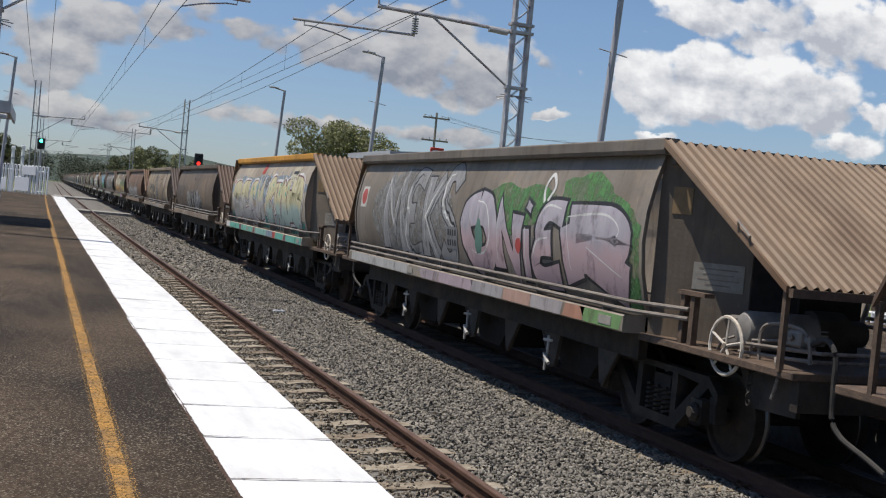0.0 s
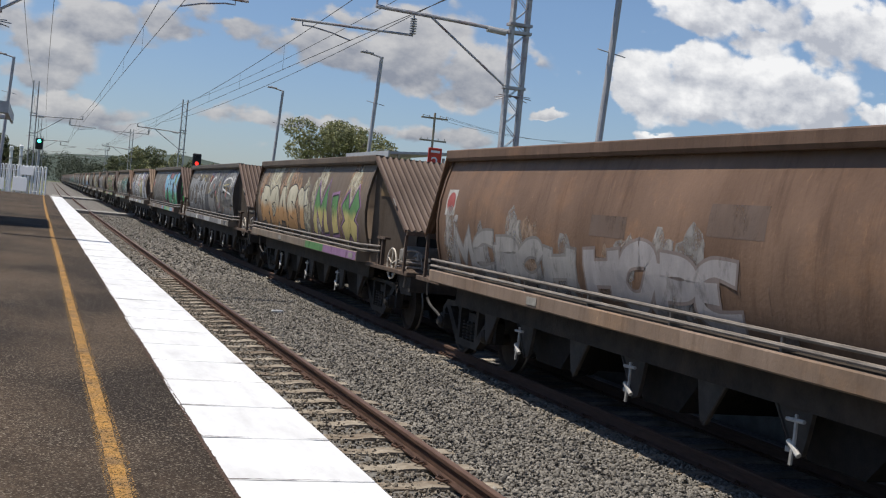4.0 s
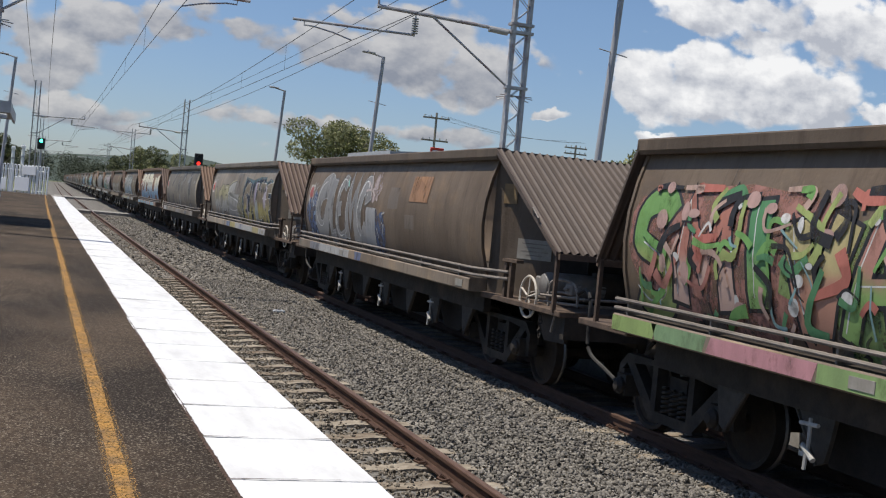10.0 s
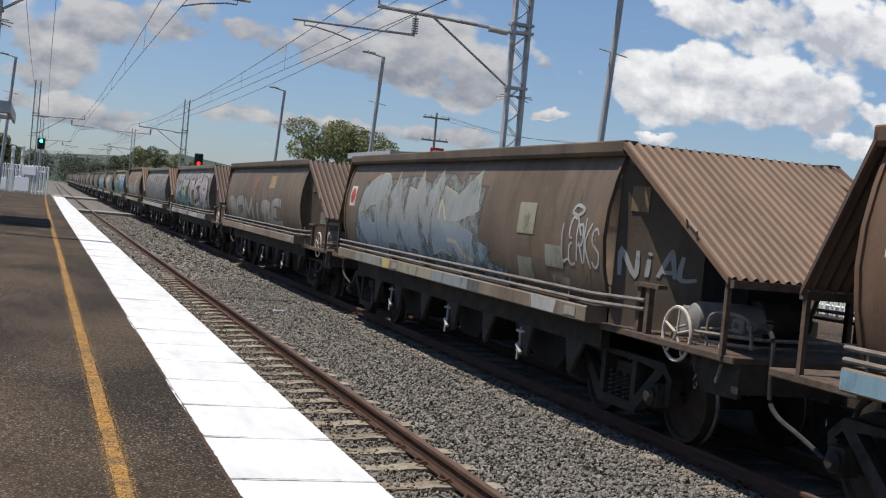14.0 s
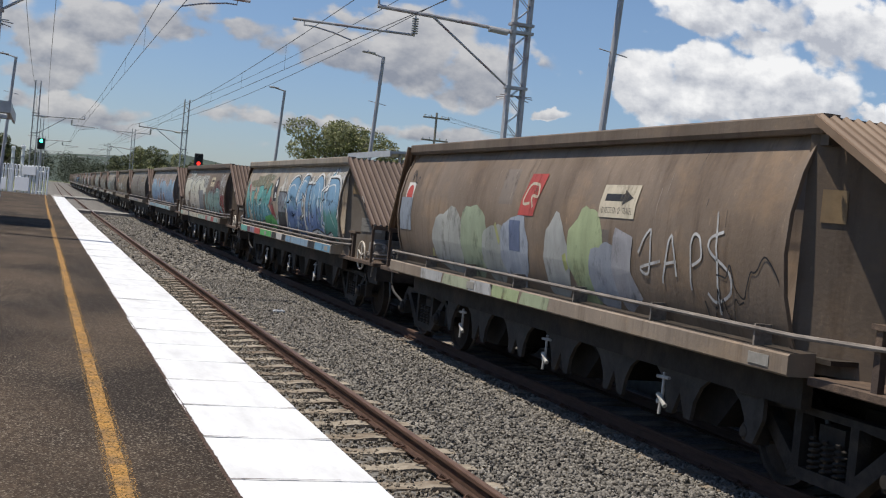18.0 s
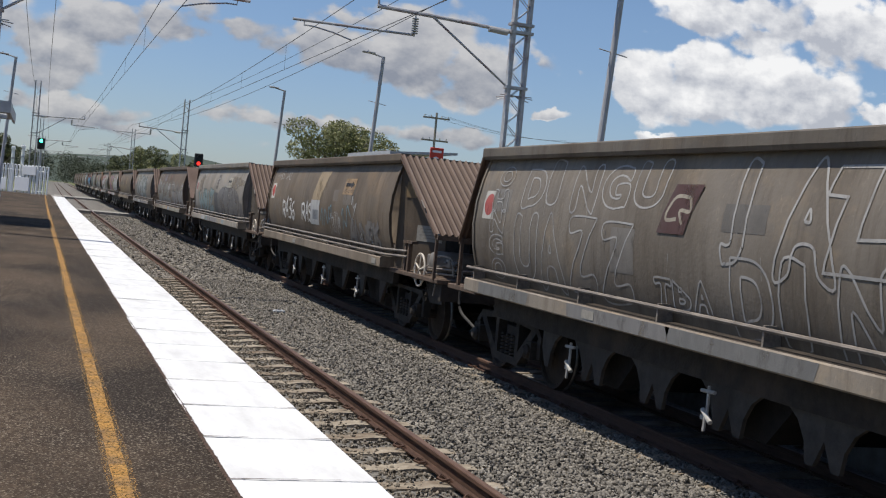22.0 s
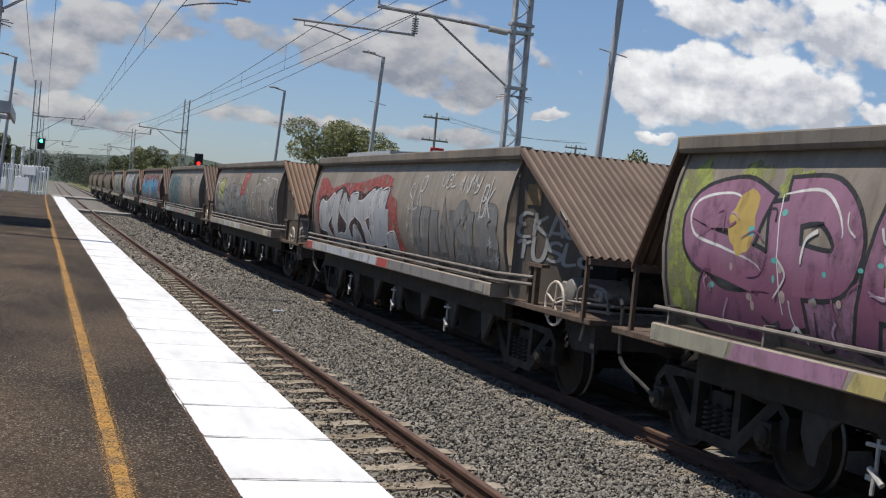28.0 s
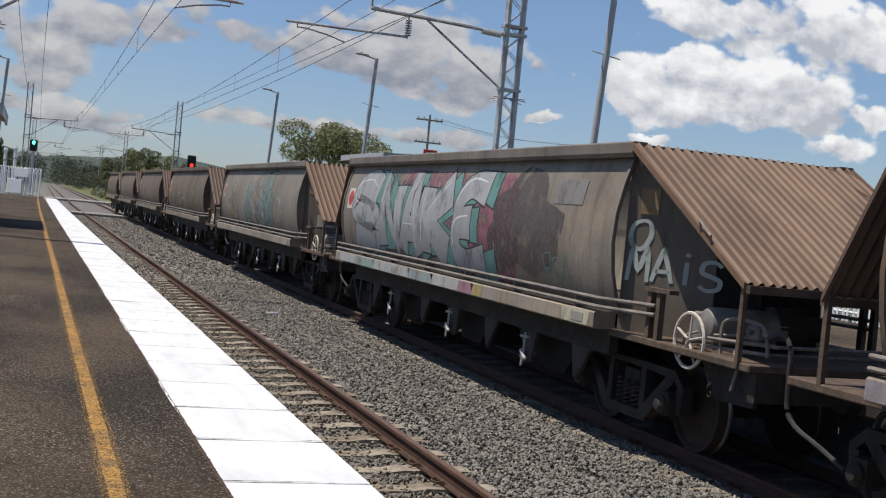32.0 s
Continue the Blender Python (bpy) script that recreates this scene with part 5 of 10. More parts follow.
        while x < 1:
            pts.append((u + x * w + r.uniform(-0.02, 0.02) * w, v + h * r.uniform(0.05, 1.0)))
            x += r.uniform(0.04, 0.13)
        return self.stroke(pts, 0.016, colour)

    def scribble(self, u0, u1, v0, v1, colours, n, width=(0.02, 0.07), length=0.3):
        """Many short curved marks, as inside a crowded piece."""
        r = self.rng
        shapes = []
        for i in range(n):
            u, v, a = r.uniform(u0, u1), r.uniform(v0, v1), r.uniform(0, math.tau)
            d, q = length * r.uniform(0.3, 1.0), r.uniform(-1.2, 1.2)
            pts = [(u, v), (u + d * 0.5 * math.cos(a) / 6.8, v + d * 0.5 * math.sin(a)), (u + d * math.cos(a + q) / 6.8, v + d * math.sin(a + q))]
            shapes.append(self.stroke([(min(max(x, u0), u1), min(max(y, v0), v1)) for x, y in pts], r.uniform(*width), r.choice(colours), i * 0.00004, True))
        self.lay("spray_scribble", shapes, "crowded short curves of spray")

    def rectu(self, u0, u1, v0, v1, colour, label="", name="sign_plate"):
        self.rect(u0, v0, u1 - u0, v1 - v0, colour, 0.0, name, label)

    def outline(self, text, u0, u1, v0, v1, colour, width=0.02):
        """Letters drawn as bare chalky outlines."""
        r = self.rng
        cell = (u1 - u0) / len(text)
        for i, ch in enumerate(text):
            verts, faces = glyph(ch, 0.045)
            once = {}
            for f in faces:
                for a, b in zip(f, f[1:] + f[:1]):
                    key = (min(a, b), max(a, b))
                    once[key] = None if key in once else (a, b)
            after = dict(e for e in once.values() if e)
            xs, ys = [p.x for p in verts], [p.y for p in verts]
            wx, wy = max(xs) - min(xs), max(ys) - min(ys)
            lean, dv = r.uniform(-0.08, 0.08), r.uniform(-0.03, 0.03)
            shapes = []
            while after:
                start = next(iter(after))
                loop, p = [start], after.pop(start)
                while p != start and p in after:
                    loop.append(p)
                    p = after.pop(p)
                loop.append(start)
                pts = []
                for q in loop:
                    x, y = (verts[q].x - min(xs)) / wx, (verts[q].y - min(ys)) / wy
                    pts.append((u0 + cell * (i + 0.06 + x * (0.42 if ch in "IJ" else 0.84) + lean * y), v0 + dv + y * (v1 - v0)))
                shapes.append(self.stroke(pts, width, colour))
            self.lay("graffiti_letter", shapes, advance=False)
        self.layer += 0.0015

    def tag(self, u, v, w, h, colour, text="", width=0.022, label="thin sprayed tag", thick=-0.02):
        """A quick tag: letters drawn thin, or a looping scrawl."""
        r = self.rng
        if text and thick < 0.03:
            shapes = self.scrawl(text, u * 10.87, v * (self.z1 - self.z0), w * 10.87, h * (self.z1 - self.z0), 0.020 + 0.5 * max(thick, -0.02), colour)
        elif text:
            shapes = []
            cell = w / len(text)
            for i, ch in enumerate(text):
                verts, faces = glyph(ch, thick)
                xs, ys = [p.x for p in verts], [p.y for p in verts]
                wx, wy = max(xs) - min(xs), max(0.35, max(ys) - min(ys))
                dy = r.uniform(-0.12, 0.12) * h
                shapes.append(([(u + cell * i + (p.x - min(xs)) / wx * cell * 0.86 + 0.10 * cell * (p.y - min(ys)) / wy, v + dy + (p.y - min(ys)) / wy * h) for p in verts], faces, colour, None, 0.5, 0.0))
        else:
            pts, x = [], 0.0
            while x < 1:
                pts.append((u + x * w + r.uniform(-0.02, 0.02) * w, v + h * r.uniform(0.05, 1.0)))
                x += r.uniform(0.03, 0.13)
            shapes = [self.stroke(pts, width, colour)]
        self.lay("tag", shapes, label)

    def cloud(self, u0, u1, v0, v1, colours, n=14, label="sprayed background colours", size=1.0):
        r = self.rng
        shapes = []
        for i in range(n):
            u, v = r.uniform(u0, u1), r.uniform(v0, v1)
            m = math.sqrt((u1 - u0) * 10.87 * (v1 - v0) * 1.6 / n) * r.uniform(0.4, 0.85) * size
            shapes.append(self.blob(u, v, m * 0.8 / 10.87, m * 1.15 / 1.6, r.choice(colours), 0.3, lift=i * 0.00008))
        for shape in shapes:
            self.lay("graffiti_background", [shape], label, advance=False)
        self.layer += 0.0014

    def drips(self, u0, u1, v0, v1, colour, n=12):
        r = self.rng
        shapes = []
        for i in range(n):
            u, v = r.uniform(u0, u1), r.uniform(v0, v1)
            shapes.append(self.stroke([(u, v), (u + r.uniform(-0.002, 0.002), v - r.uniform(0.05, 0.2))], r.uniform(0.008, 0.016), colour, taper=True))
        self.lay("paint_drips", shapes)

    def dots(self, u0, u1, v0, v1, colour, n=12, size=0.012):
        r = self.rng
        self.lay("paint_dots", [self.blob(r.uniform(u0, u1), r.uniform(v0, v1), size * r.uniform(0.4, 1.1), size * 7 * r.uniform(0.4, 1.1), colour, 0.03, n=12) for i in range(n)])

    def rect(self, u, v, w, h, colour, slant=0.0, name="sign_plate", label=""):
        self.lay(name, [self.poly([(u, v), (u + w, v), (u + w + slant, v + h), (u + slant, v + h)], colour)], label)

    def disc_sign(self, fade=1.0, v=0.58):
        plate, red = [c * fade + 0.1 * (1 - fade) for c in (0.6, 0.57, 0.5)], [c * fade + 0.12 * (1 - fade) for c in (0.5, 0.05, 0.03)]
        self.lay("disc_sign", [self.poly([(0.022, v - 0.075), (0.058, v - 0.075), (0.058, v + 0.16), (0.022, v + 0.16)], tuple(plate)), self.blob(0.04, v + 0.045, 0.0145, 0.092, tuple(red), 0, n=20, lift=0.001)], "white plate with a red disc")

    def number(self, u=0.03, v=0.2, colour=(0.2, 0.2, 0.205)):
        bars = [self.poly([(u, v), (u + 0.045, v), (u + 0.045, v + 0.2), (u, v + 0.2)], colour)]
        for i, h in enumerate((0.12, 0.03)):
            for j in range(4):
                bars.append(self.poly([(u + 0.006 + j * 0.009, v + h), (u + 0.0115 + j * 0.009, v + h), (u + 0.0115 + j * 0.009, v + h + 0.055), (u + 0.006 + j * 0.009, v + h + 0.055)], K_, lift=0.001))
        self.lay("number_panel", bars, "grey number panel with dark bars")

    def arrow_sign(self, u, v, plate=CRM_, words=True):
        s = [self.poly([(u, v), (u + 0.075, v), (u + 0.077, v + 0.2), (u + 0.002, v + 0.2)], plate),
             self.poly([(u + 0.010, v + 0.10), (u + 0.048, v + 0.10), (u + 0.048, v + 0.075), (u + 0.068, v + 0.122), (u + 0.048, v + 0.17), (u + 0.048, v + 0.145), (u + 0.010, v + 0.145)], K_, lift=0.001)]
        if words:
            x = u + 0.006
            for ch in "DIRECTION OF TRAVEL":
                if ch != " ":
                    verts, faces = glyph(ch, 0.0)
                    s.append(([(x + (p.x) * 0.0052, v + 0.025 + p.y * 0.055) for p in verts], faces, K_, None, 0.5, 0.001))
                x += 0.0034
        self.lay("direction_sign", s, "pale sign with a dark arrow reading direction of travel")

    def logo(self, u, v, colour=RED_, mark=CRM_):
        s = [self.poly([(u, v), (u + 0.045, v), (u + 0.062, v + 0.3), (u + 0.017, v + 0.3)], colour)]
        s.append(self.stroke([(u + 0.046, v + 0.22), (u + 0.022, v + 0.22), (u + 0.012, v + 0.09), (u + 0.03, v + 0.09)], 0.035, mark, 0.001))
        s.append(self.stroke([(u + 0.046, v + 0.22), (u + 0.05, v + 0.14), (u + 0.034, v + 0.14), (u + 0.04, v + 0.06)], 0.035, mark, 0.001))
        self.lay("operator_panel", s, "faded panel with a plain angular mark")

    def sill(self, bands):
        """Colours on the sill below: (from, to, colour)."""
        sill = next(o for o in self.wagon.children if o.name.split(".")[0] == "sill")
        for i, (u0, u1, c) in enumerate(bands):
            y0, y1 = REAR + (FRONT - REAR) * u0, max(REAR + (FRONT - REAR) * u1, FRONT + 0.14)
            d = self.rng.uniform(-0.12, 0.12) if i else 0
            bm = bmesh.new()
            bm.faces.new([bm.verts.new(p) for p in ((-1.4545, y0 + d, 1.245), (-1.4545, y1, 1.245), (-1.4545, y1 + 0.05, 1.10), (-1.4545, y0, 1.10))])
            part("sill_paint", bm, spray(c), sill)

    def end_tag(self, text, colour, y=0.12, z=1.75, size=0.26):
        verts_all, faces_all = [], []
        tall = self.z1 - self.z0
        for line in text.split("/"):
            for verts, faces, *rest in self.scrawl(line, 0.0, z, len(line) * size * 0.66, size, 0.022, colour):
                n = len(verts_all)
                verts_all += [(a * 10.87, b * tall) for a, b in verts]
                faces_all += [tuple(n + q for q in f) for f in faces]
            z -= size * 1.15
        bm = bmesh.new()
        vs = [bm.verts.new((-1.226 + END_SLOPE * (y + px), FRONT - y - px, pz)) for px, pz in verts_all]
        for f in faces_all:
            try:
                bm.faces.new([vs[i] for i in f])
            except ValueError:
                pass
        me = mesh_of(bm, spray(colour))
        ob = new("end_tag", me)
        ob.parent = self.plates[0]
        ob["label"] = "sprayed tag on the end plate"


def paint_train():
    for k in ORDER:
        s = Side(k)
        if k not in (2, 10, 16):
            s.disc_sign(1.0 if k in (12, 14, 15, 18, 19, 24, 34) else 0.55 + 0.3 * s.rng.random())
        # broad faded patches and rain streaks on every side
        for i in range(3):
            u, v = s.rng.uniform(0.05, 0.85), s.rng.uniform(0.1, 0.6)
            c = BODY.get(k, BROWN)
            f = s.rng.choice((0.82, 1.18, 1.12))
            s.rect(u, v, s.rng.uniform(0.03, 0.09), s.rng.uniform(0.12, 0.3), tuple(x * f for x in c), name="buffed_patch")
        s.drips(0.02, 0.98, 0.3, 0.97, tuple(x * 1.9 for x in BODY.get(k, BROWN)), 7)
        s.drips(0.02, 0.98, 0.2, 0.97, tuple(x * 0.8 for x in BODY.get(k, BROWN)), 7)
        if k == 0:
            s.lay("graffiti_background", [s.blob(0.292, 0.45, 0.19, 0.5, G_, 0.06)], "silver sprayed ground")
            s.word("MEKS", 0, 0, 0.0, 0.98, (0.27, 0.265, 0.26), K_, cells=[0.163, 0.278, 0.363, 0.436, 0.503], hi=W_, fat=0.04, edge=0.03, lines=True)
            s.lay("graffiti_background", [s.blob(0.698, 0.62, 0.1, 0.2, GRN_, 0.25), s.blob(0.872, 0.68, 0.075, 0.2, GRN_, 0.25, lift=0.0003), s.blob(0.968, 0.34, 0.055, 0.3, GRN_, 0.2, lift=0.0006), s.blob(0.990, 0.1, 0.03, 0.12, GRN_, 0.2)], "green sprayed cloud")
            s.word("ONiER", 0, 0, 0.02, 0.7, (0.40, 0.36, 0.40), K_, low=(0.42, 0.29, 0.30), cells=[0.529, 0.642, 0.715, 0.754, 0.835, 0.976], hi=W_, split=0.42, fat=0.07, edge=0.06, tilt=5)
            s.lay("graffiti", [s.blob(0.586, 0.34, 0.013, 0.15, (0.10, 0.22, 0.17), 0.1), s.blob(0.712, 0.32, 0.008, 0.06, RED_, 0.1)], "teal and red spots in the letters")
            s.lay("graffiti", [s.stroke([(0.772, 0.67), (0.765, 0.78), (0.776, 0.88), (0.790, 0.79), (0.779, 0.68)], 0.05, W_)], "white sprayed loop")
            s.number(0.465, 0.2)
            s.sill([(0.02, 0.34, LG_), (0.4, 0.47, (0.32, 0.26, 0.28)), (0.47, 0.6, (0.40, 0.30, 0.33)), (0.6, 0.7, (0.34, 0.31, 0.31)), (0.7, 0.78, (0.45, 0.27, 0.2)), (0.78, 0.86, (0.38, 0.34, 0.33)), (0.86, 0.91, (0.42, 0.2, 0.12)), (0.91, 1.0, (0.16, 0.30, 0.1))])
        elif k == 1:
            s.lay("graffiti_background", [s.blob(0.2, 0.56, 0.19, 0.22, (0.30, 0.37, 0.43), 0.25), s.blob(0.62, 0.6, 0.34, 0.22, (0.30, 0.37, 0.43), 0.25, lift=0.0003)] + [s.blob(q, 0.80, 0.007, 0.07, (0.27, 0.36, 0.45), 0.1, lift=0.0006) for q in (0.42, 0.48, 0.55, 0.61, 0.68, 0.78, 0.86)], "blue-grey sprayed cloud and drops")
            s.lay("graffiti_background", [s.poly([(0.01, 0.0), (0.98, 0.0), (0.98, 0.2), (0.7, 0.17), (0.4, 0.22), (0.2, 0.16), (0.01, 0.2)], (0.05, 0.33, 0.27))], "teal band along the bottom")
            for q in range(5):
                s.rect(0.470 + q * 0.018, 0.62, 0.008, 0.15, (0.10, 0.07, 0.055), 0.003, "faded_lettering")
            s.word("SEEM", 0, 0, 0.02, 0.72, (0.55, 0.50, 0.28), MAR_, low=(0.40, 0.39, 0.37), cells=[0.033, 0.175, 0.307, 0.405, 0.503], back=W_, split=0.42, fat=0.14, edge=0.045, tilt=7)
            s.word("CYORR", 0, 0, 0.02, 0.76, (0.55, 0.50, 0.28), MAR_, low=(0.30, 0.40, 0.36), cells=[0.553, 0.652, 0.707, 0.769, 0.82, 0.96], back=W_, split=0.36, fat=0.14, edge=0.05, tilt=6)
            s.dots(0.35, 0.95, 0.45, 0.7, (0.05, 0.36, 0.27), 14, 0.006)
            s.dots(0.1, 0.95, 0.6, 0.75, W_, 12, 0.004)
            s.arrow_sign(0.80, 0.72, CRM_)
            s.rectu(0.413, 0.450, 0.83, 0.99, RED_, "small red plate")
            s.sill([(0.0, 0.06, W_), (0.06, 0.22, (0.10, 0.40, 0.31)), (0.22, 0.25, MAR_), (0.25, 0.42, (0.14, 0.42, 0.33)), (0.42, 0.45, MAR_), (0.45, 0.6, (0.2, 0.42, 0.36)), (0.6, 0.68, (0.2, 0.27, 0.33)), (0.68, 0.71, RED_), (0.71, 0.8, (0.1, 0.4, 0.31)), (0.8, 0.83, MAR_), (0.83, 1.0, (0.1, 0.4, 0.31))])
        elif k == 2:
            s.lay("graffiti_background", [s.blob(0.392, 0.16, 0.07, 0.24, DG_, 0.2), s.blob(0.585, 0.2, 0.16, 0.26, DG_, 0.2, lift=0.0003)], "dark sprayed ground")
            s.word("ali", 0, 0, 0.06, 0.52, (0.24, 0.225, 0.205), DG_, cells=[0.328, 0.422, 0.440, 0.535], fat=0.06, edge=0.03, hi=LG_)
            s.word("ka", 0, 0, 0.0, 0.56, G_, DG_, cells=[0.539, 0.582, 0.648], fat=0.08, edge=0.03, hi=LG_, tilt=3)
            s.lay("graffiti", [s.blob(0.663, 0.32, 0.012, 0.1, G_, 0.1), s.blob(0.684, 0.32, 0.012, 0.1, G_, 0.1), s.poly([(0.653, 0.36), (0.691, 0.36), (0.674, 0.19)], G_)], "grey sprayed heart")
            s.rectu(0.476, 0.551, 0.74, 0.99, (0.13, 0.10, 0.075), "", "painted_over_patch")
            s.rectu(-0.572 + 0.1, 0.24, 0.3, 0.6, (0.13, 0.10, 0.078), "", "painted_over_patch")
            s.number(0.454, 0.3, (0.2, 0.195, 0.185))
            s.end_tag("D", K_, 0.25, 1.6, 0.4)
        elif k == 3:
            ink = (0.115, 0.098, 0.078)
            s.lay("graffiti", [s.stroke(p, q * 1.5, ink, i * 0.0003) for i, (p, q) in enumerate([([(0.123, 0.93), (0.149, 0.72), (0.177, 0.42), (0.253, 0.53)], 0.16), ([(0.227, 0.39), (0.227, 0.24), (0.195, 0.16)], 0.2), ([(0.284, 0.95), (0.286, 0.74), (0.290, 0.54), (0.262, 0.43)], 0.14), ([(0.291, 0.52), (0.327, 0.48), (0.344, 0.44)], 0.16), ([(0.282, 0.43), (0.284, 0.15)], 0.1), ([(0.337, 0.54), (0.372, 0.42), (0.419, 0.44)], 0.2), ([(0.419, 0.43), (0.418, 0.64), (0.443, 0.80), (0.427, 0.94)], 0.24), ([(0.360, 0.43), (0.361, 0.15), (0.429, 0.12)], 0.26), ([(0.525, 0.31), (0.549, 0.35), (0.544, 0.14), (0.505, 0.13)], 0.24)])], "huge brown-grey brushed letters")
            s.lay("graffiti", [s.stroke(p, 0.13, (0.46, 0.36, 0.18)) for p in ([(0.102, 0.86), (0.148, 0.67), (0.170, 0.35), (0.224, 0.36), (0.223, 0.23)], [(0.372, 0.36), (0.384, 0.26), (0.426, 0.30)], [(0.402, 0.14), (0.402, 0.28)], [(0.429, 0.43), (0.420, 0.59), (0.442, 0.73), (0.443, 0.52)])], "ochre brushed edges")
            s.lay("graffiti", [s.stroke([(0.70, 0.5), (0.74, 0.95), (0.84, 0.95), (0.87, 0.6), (0.79, 0.28), (0.78, 0.08), (0.94, 0.06)], 0.2, ink), s.blob(0.81, 0.68, 0.03, 0.2, (0.42, 0.33, 0.25), 0.1), s.blob(0.95, 0.25, 0.03, 0.25, (0.45, 0.38, 0.25), 0.1)], "large grey and tan graffiti shapes")
            s.lay("operator_panel", [s.poly([(0.466, 0.45), (0.470, 0.82), (0.542, 0.83), (0.540, 0.45)], (0.16, 0.13, 0.105)), s.stroke([(0.521, 0.52), (0.493, 0.52), (0.496, 0.74), (0.534, 0.75), (0.536, 0.64), (0.525, 0.63), (0.521, 0.52)], 0.05, (0.34, 0.29, 0.22), 0.001)], "faded panel with a plain angular mark")
            s.number(0.496, 0.2, (0.2, 0.21, 0.22))
            s.arrow_sign(0.64, 0.62, OCHRE_)
            s.sill([(0.0, 0.3, TAN), (0.3, 0.36, G_), (0.36, 0.62, TAN), (0.62, 0.7, G_), (0.7, 1.0, TAN)])
            s.end_tag("CURB/STP", W_, 0.15, 1.95, 0.2)
        elif k == 4:
            s.cloud(0.03, 0.72, 0.0, 0.34, [(0.26, 0.24, 0.22), (0.32, 0.29, 0.26), (0.3, 0.2, 0.13)], 14)
            s.word("MERCH", 0.06, 0.42, 0.0, 0.42, (0.3, 0.28, 0.26), (0.2, 0.18, 0.165), fat=0.03)
            s.word("HOPE", 0.45, 0.72, 0.0, 0.44, (0.33, 0.3, 0.29), (0.22, 0.17, 0.15), fat=0.03)
        elif k == 5:
            s.cloud(0.05, 0.95, 0.1, 0.8, [ORG_, (0.36, 0.22, 0.12), CRM_], 16)
            s.word("ROAST", 0.06, 0.56, 0.02, 0.7, CRM_, K_, low=ORG_, fat=0.05)
            s.word("MIX", 0.62, 0.95, 0.02, 0.74, GRN_, K_, low=YEL_, back=PUR_, fat=0.06)
            s.sill([(0.6, 0.75, GRN_), (0.75, 1.0, PUR_)])
        elif k == 6:
            s.lay("graffiti_background", [s.blob(0.589, 0.8, 0.12, 0.14, (0.16, 0.15, 0.23), 0.3), s.blob(0.871, 0.75, 0.14, 0.25, (0.17, 0.16, 0.24), 0.3, lift=0.0003), s.blob(0.975, 0.45, 0.04, 0.4, (0.17, 0.16, 0.22), 0.3, lift=0.0006), s.blob(0.503, 0.8, 0.03, 0.08, (0.35, 0.09, 0.06), 0.3, lift=0.0009)], "violet-grey sprayed cloud")
            s.dots(0.05, 0.98, 0.7, 0.92, LG_, 22, 0.006)
            s.word("ZEHSY", 0, 0, 0.02, 0.84, (0.25, 0.245, 0.24), K_, low=(0.2, 0.195, 0.19), cells=[0.017, 0.136, 0.230, 0.283, 0.350, 0.430], hi=W_, fat=0.04, edge=0.045)
            s.dots(0.12, 0.5, 0.72, 0.9, YEL_, 6, 0.008)
            s.rectu(0.428, 0.509, 0.02, 0.45, (0.09, 0.09, 0.095), "", "number_panel")
            s.word("CTS", 0, 0, -0.02, 0.9, (0.175, 0.17, 0.16), K_, low=(0.2, 0.19, 0.175), cells=[0.514, 0.669, 0.774, 0.996], hi=W_, fat=0.13, edge=0.06, tilt=3, wave=0.02, shine=0.055)
            s.dots(0.55, 0.98, 0.05, 0.7, (0.40, 0.20, 0.08), 6, 0.010)
            s.dots(0.6, 0.98, 0.2, 0.75, (0.40, 0.12, 0.13), 5, 0.009)
            s.lay("graffiti", [s.stroke(p, 0.035, YEL_) for p in ([(0.500, 0.49), (0.552, 0.56)], [(0.700, 0.60), (0.691, 0.31)], [(0.665, 0.44), (0.724, 0.30)], [(0.803, 0.66), (0.886, 0.69)], [(0.836, 0.75), (0.849, 0.46)])], "yellow sprayed sparks")
            s.tag(0.920, 0.66, 0.067, 0.2, W_, "CLiNE!", thick=0.0)
            s.sill([(0.02, 0.3, G_), (0.3, 0.36, W_), (0.36, 0.5, (0.2, 0.19, 0.2)), (0.5, 0.62, LG_), (0.62, 0.8, (0.2, 0.19, 0.18)), (0.8, 0.86, LG_), (0.9, 0.96, DG_)])
        elif k == 7:
            s.word("NGVE", 0, 0, 0.03, 0.97, (0.15, 0.135, 0.115), LG_, cells=[0.068, 0.192, 0.291, 0.395, 0.487], fat=0.06, edge=0.02, wave=0.03, hi=LG_, lines=True)
            s.lay("graffiti_background", [s.blob(0.531, 0.45, 0.04, 0.5, PINK_, 0.15), s.blob(0.681, 0.86, 0.08, 0.1, PINK_, 0.3, lift=0.0003), s.blob(0.838, 0.86, 0.035, 0.12, PINK_, 0.3, lift=0.0006), s.blob(0.977, 0.25, 0.035, 0.4, (0.42, 0.12, 0.12), 0.2, lift=0.0009), s.blob(0.929, 0.08, 0.06, 0.12, (0.45, 0.14, 0.14), 0.2, lift=0.0012), s.blob(0.720, 0.06, 0.1, 0.12, (0.42, 0.13, 0.13), 0.2, lift=0.0015)], "pink and red sprayed ground")
            s.word("TYES", 0, 0, -0.02, 0.86, K_, K_, cells=[0.531, 0.681, 0.794, 0.882, 0.986], fat=0.09, edge=0.05, tilt=0, wave=0.02, slant=0.06)
            s.word("TYES", 0, 0, 0.0, 0.9, (0.17, 0.40, 0.56), K_, low=(0.06, 0.33, 0.16), cells=[0.500, 0.661, 0.775, 0.868, 0.974], hi=W_, split=0.4, fat=0.09, edge=0.05, tilt=3, wave=0.03, slant=0.06, shine=0.04)
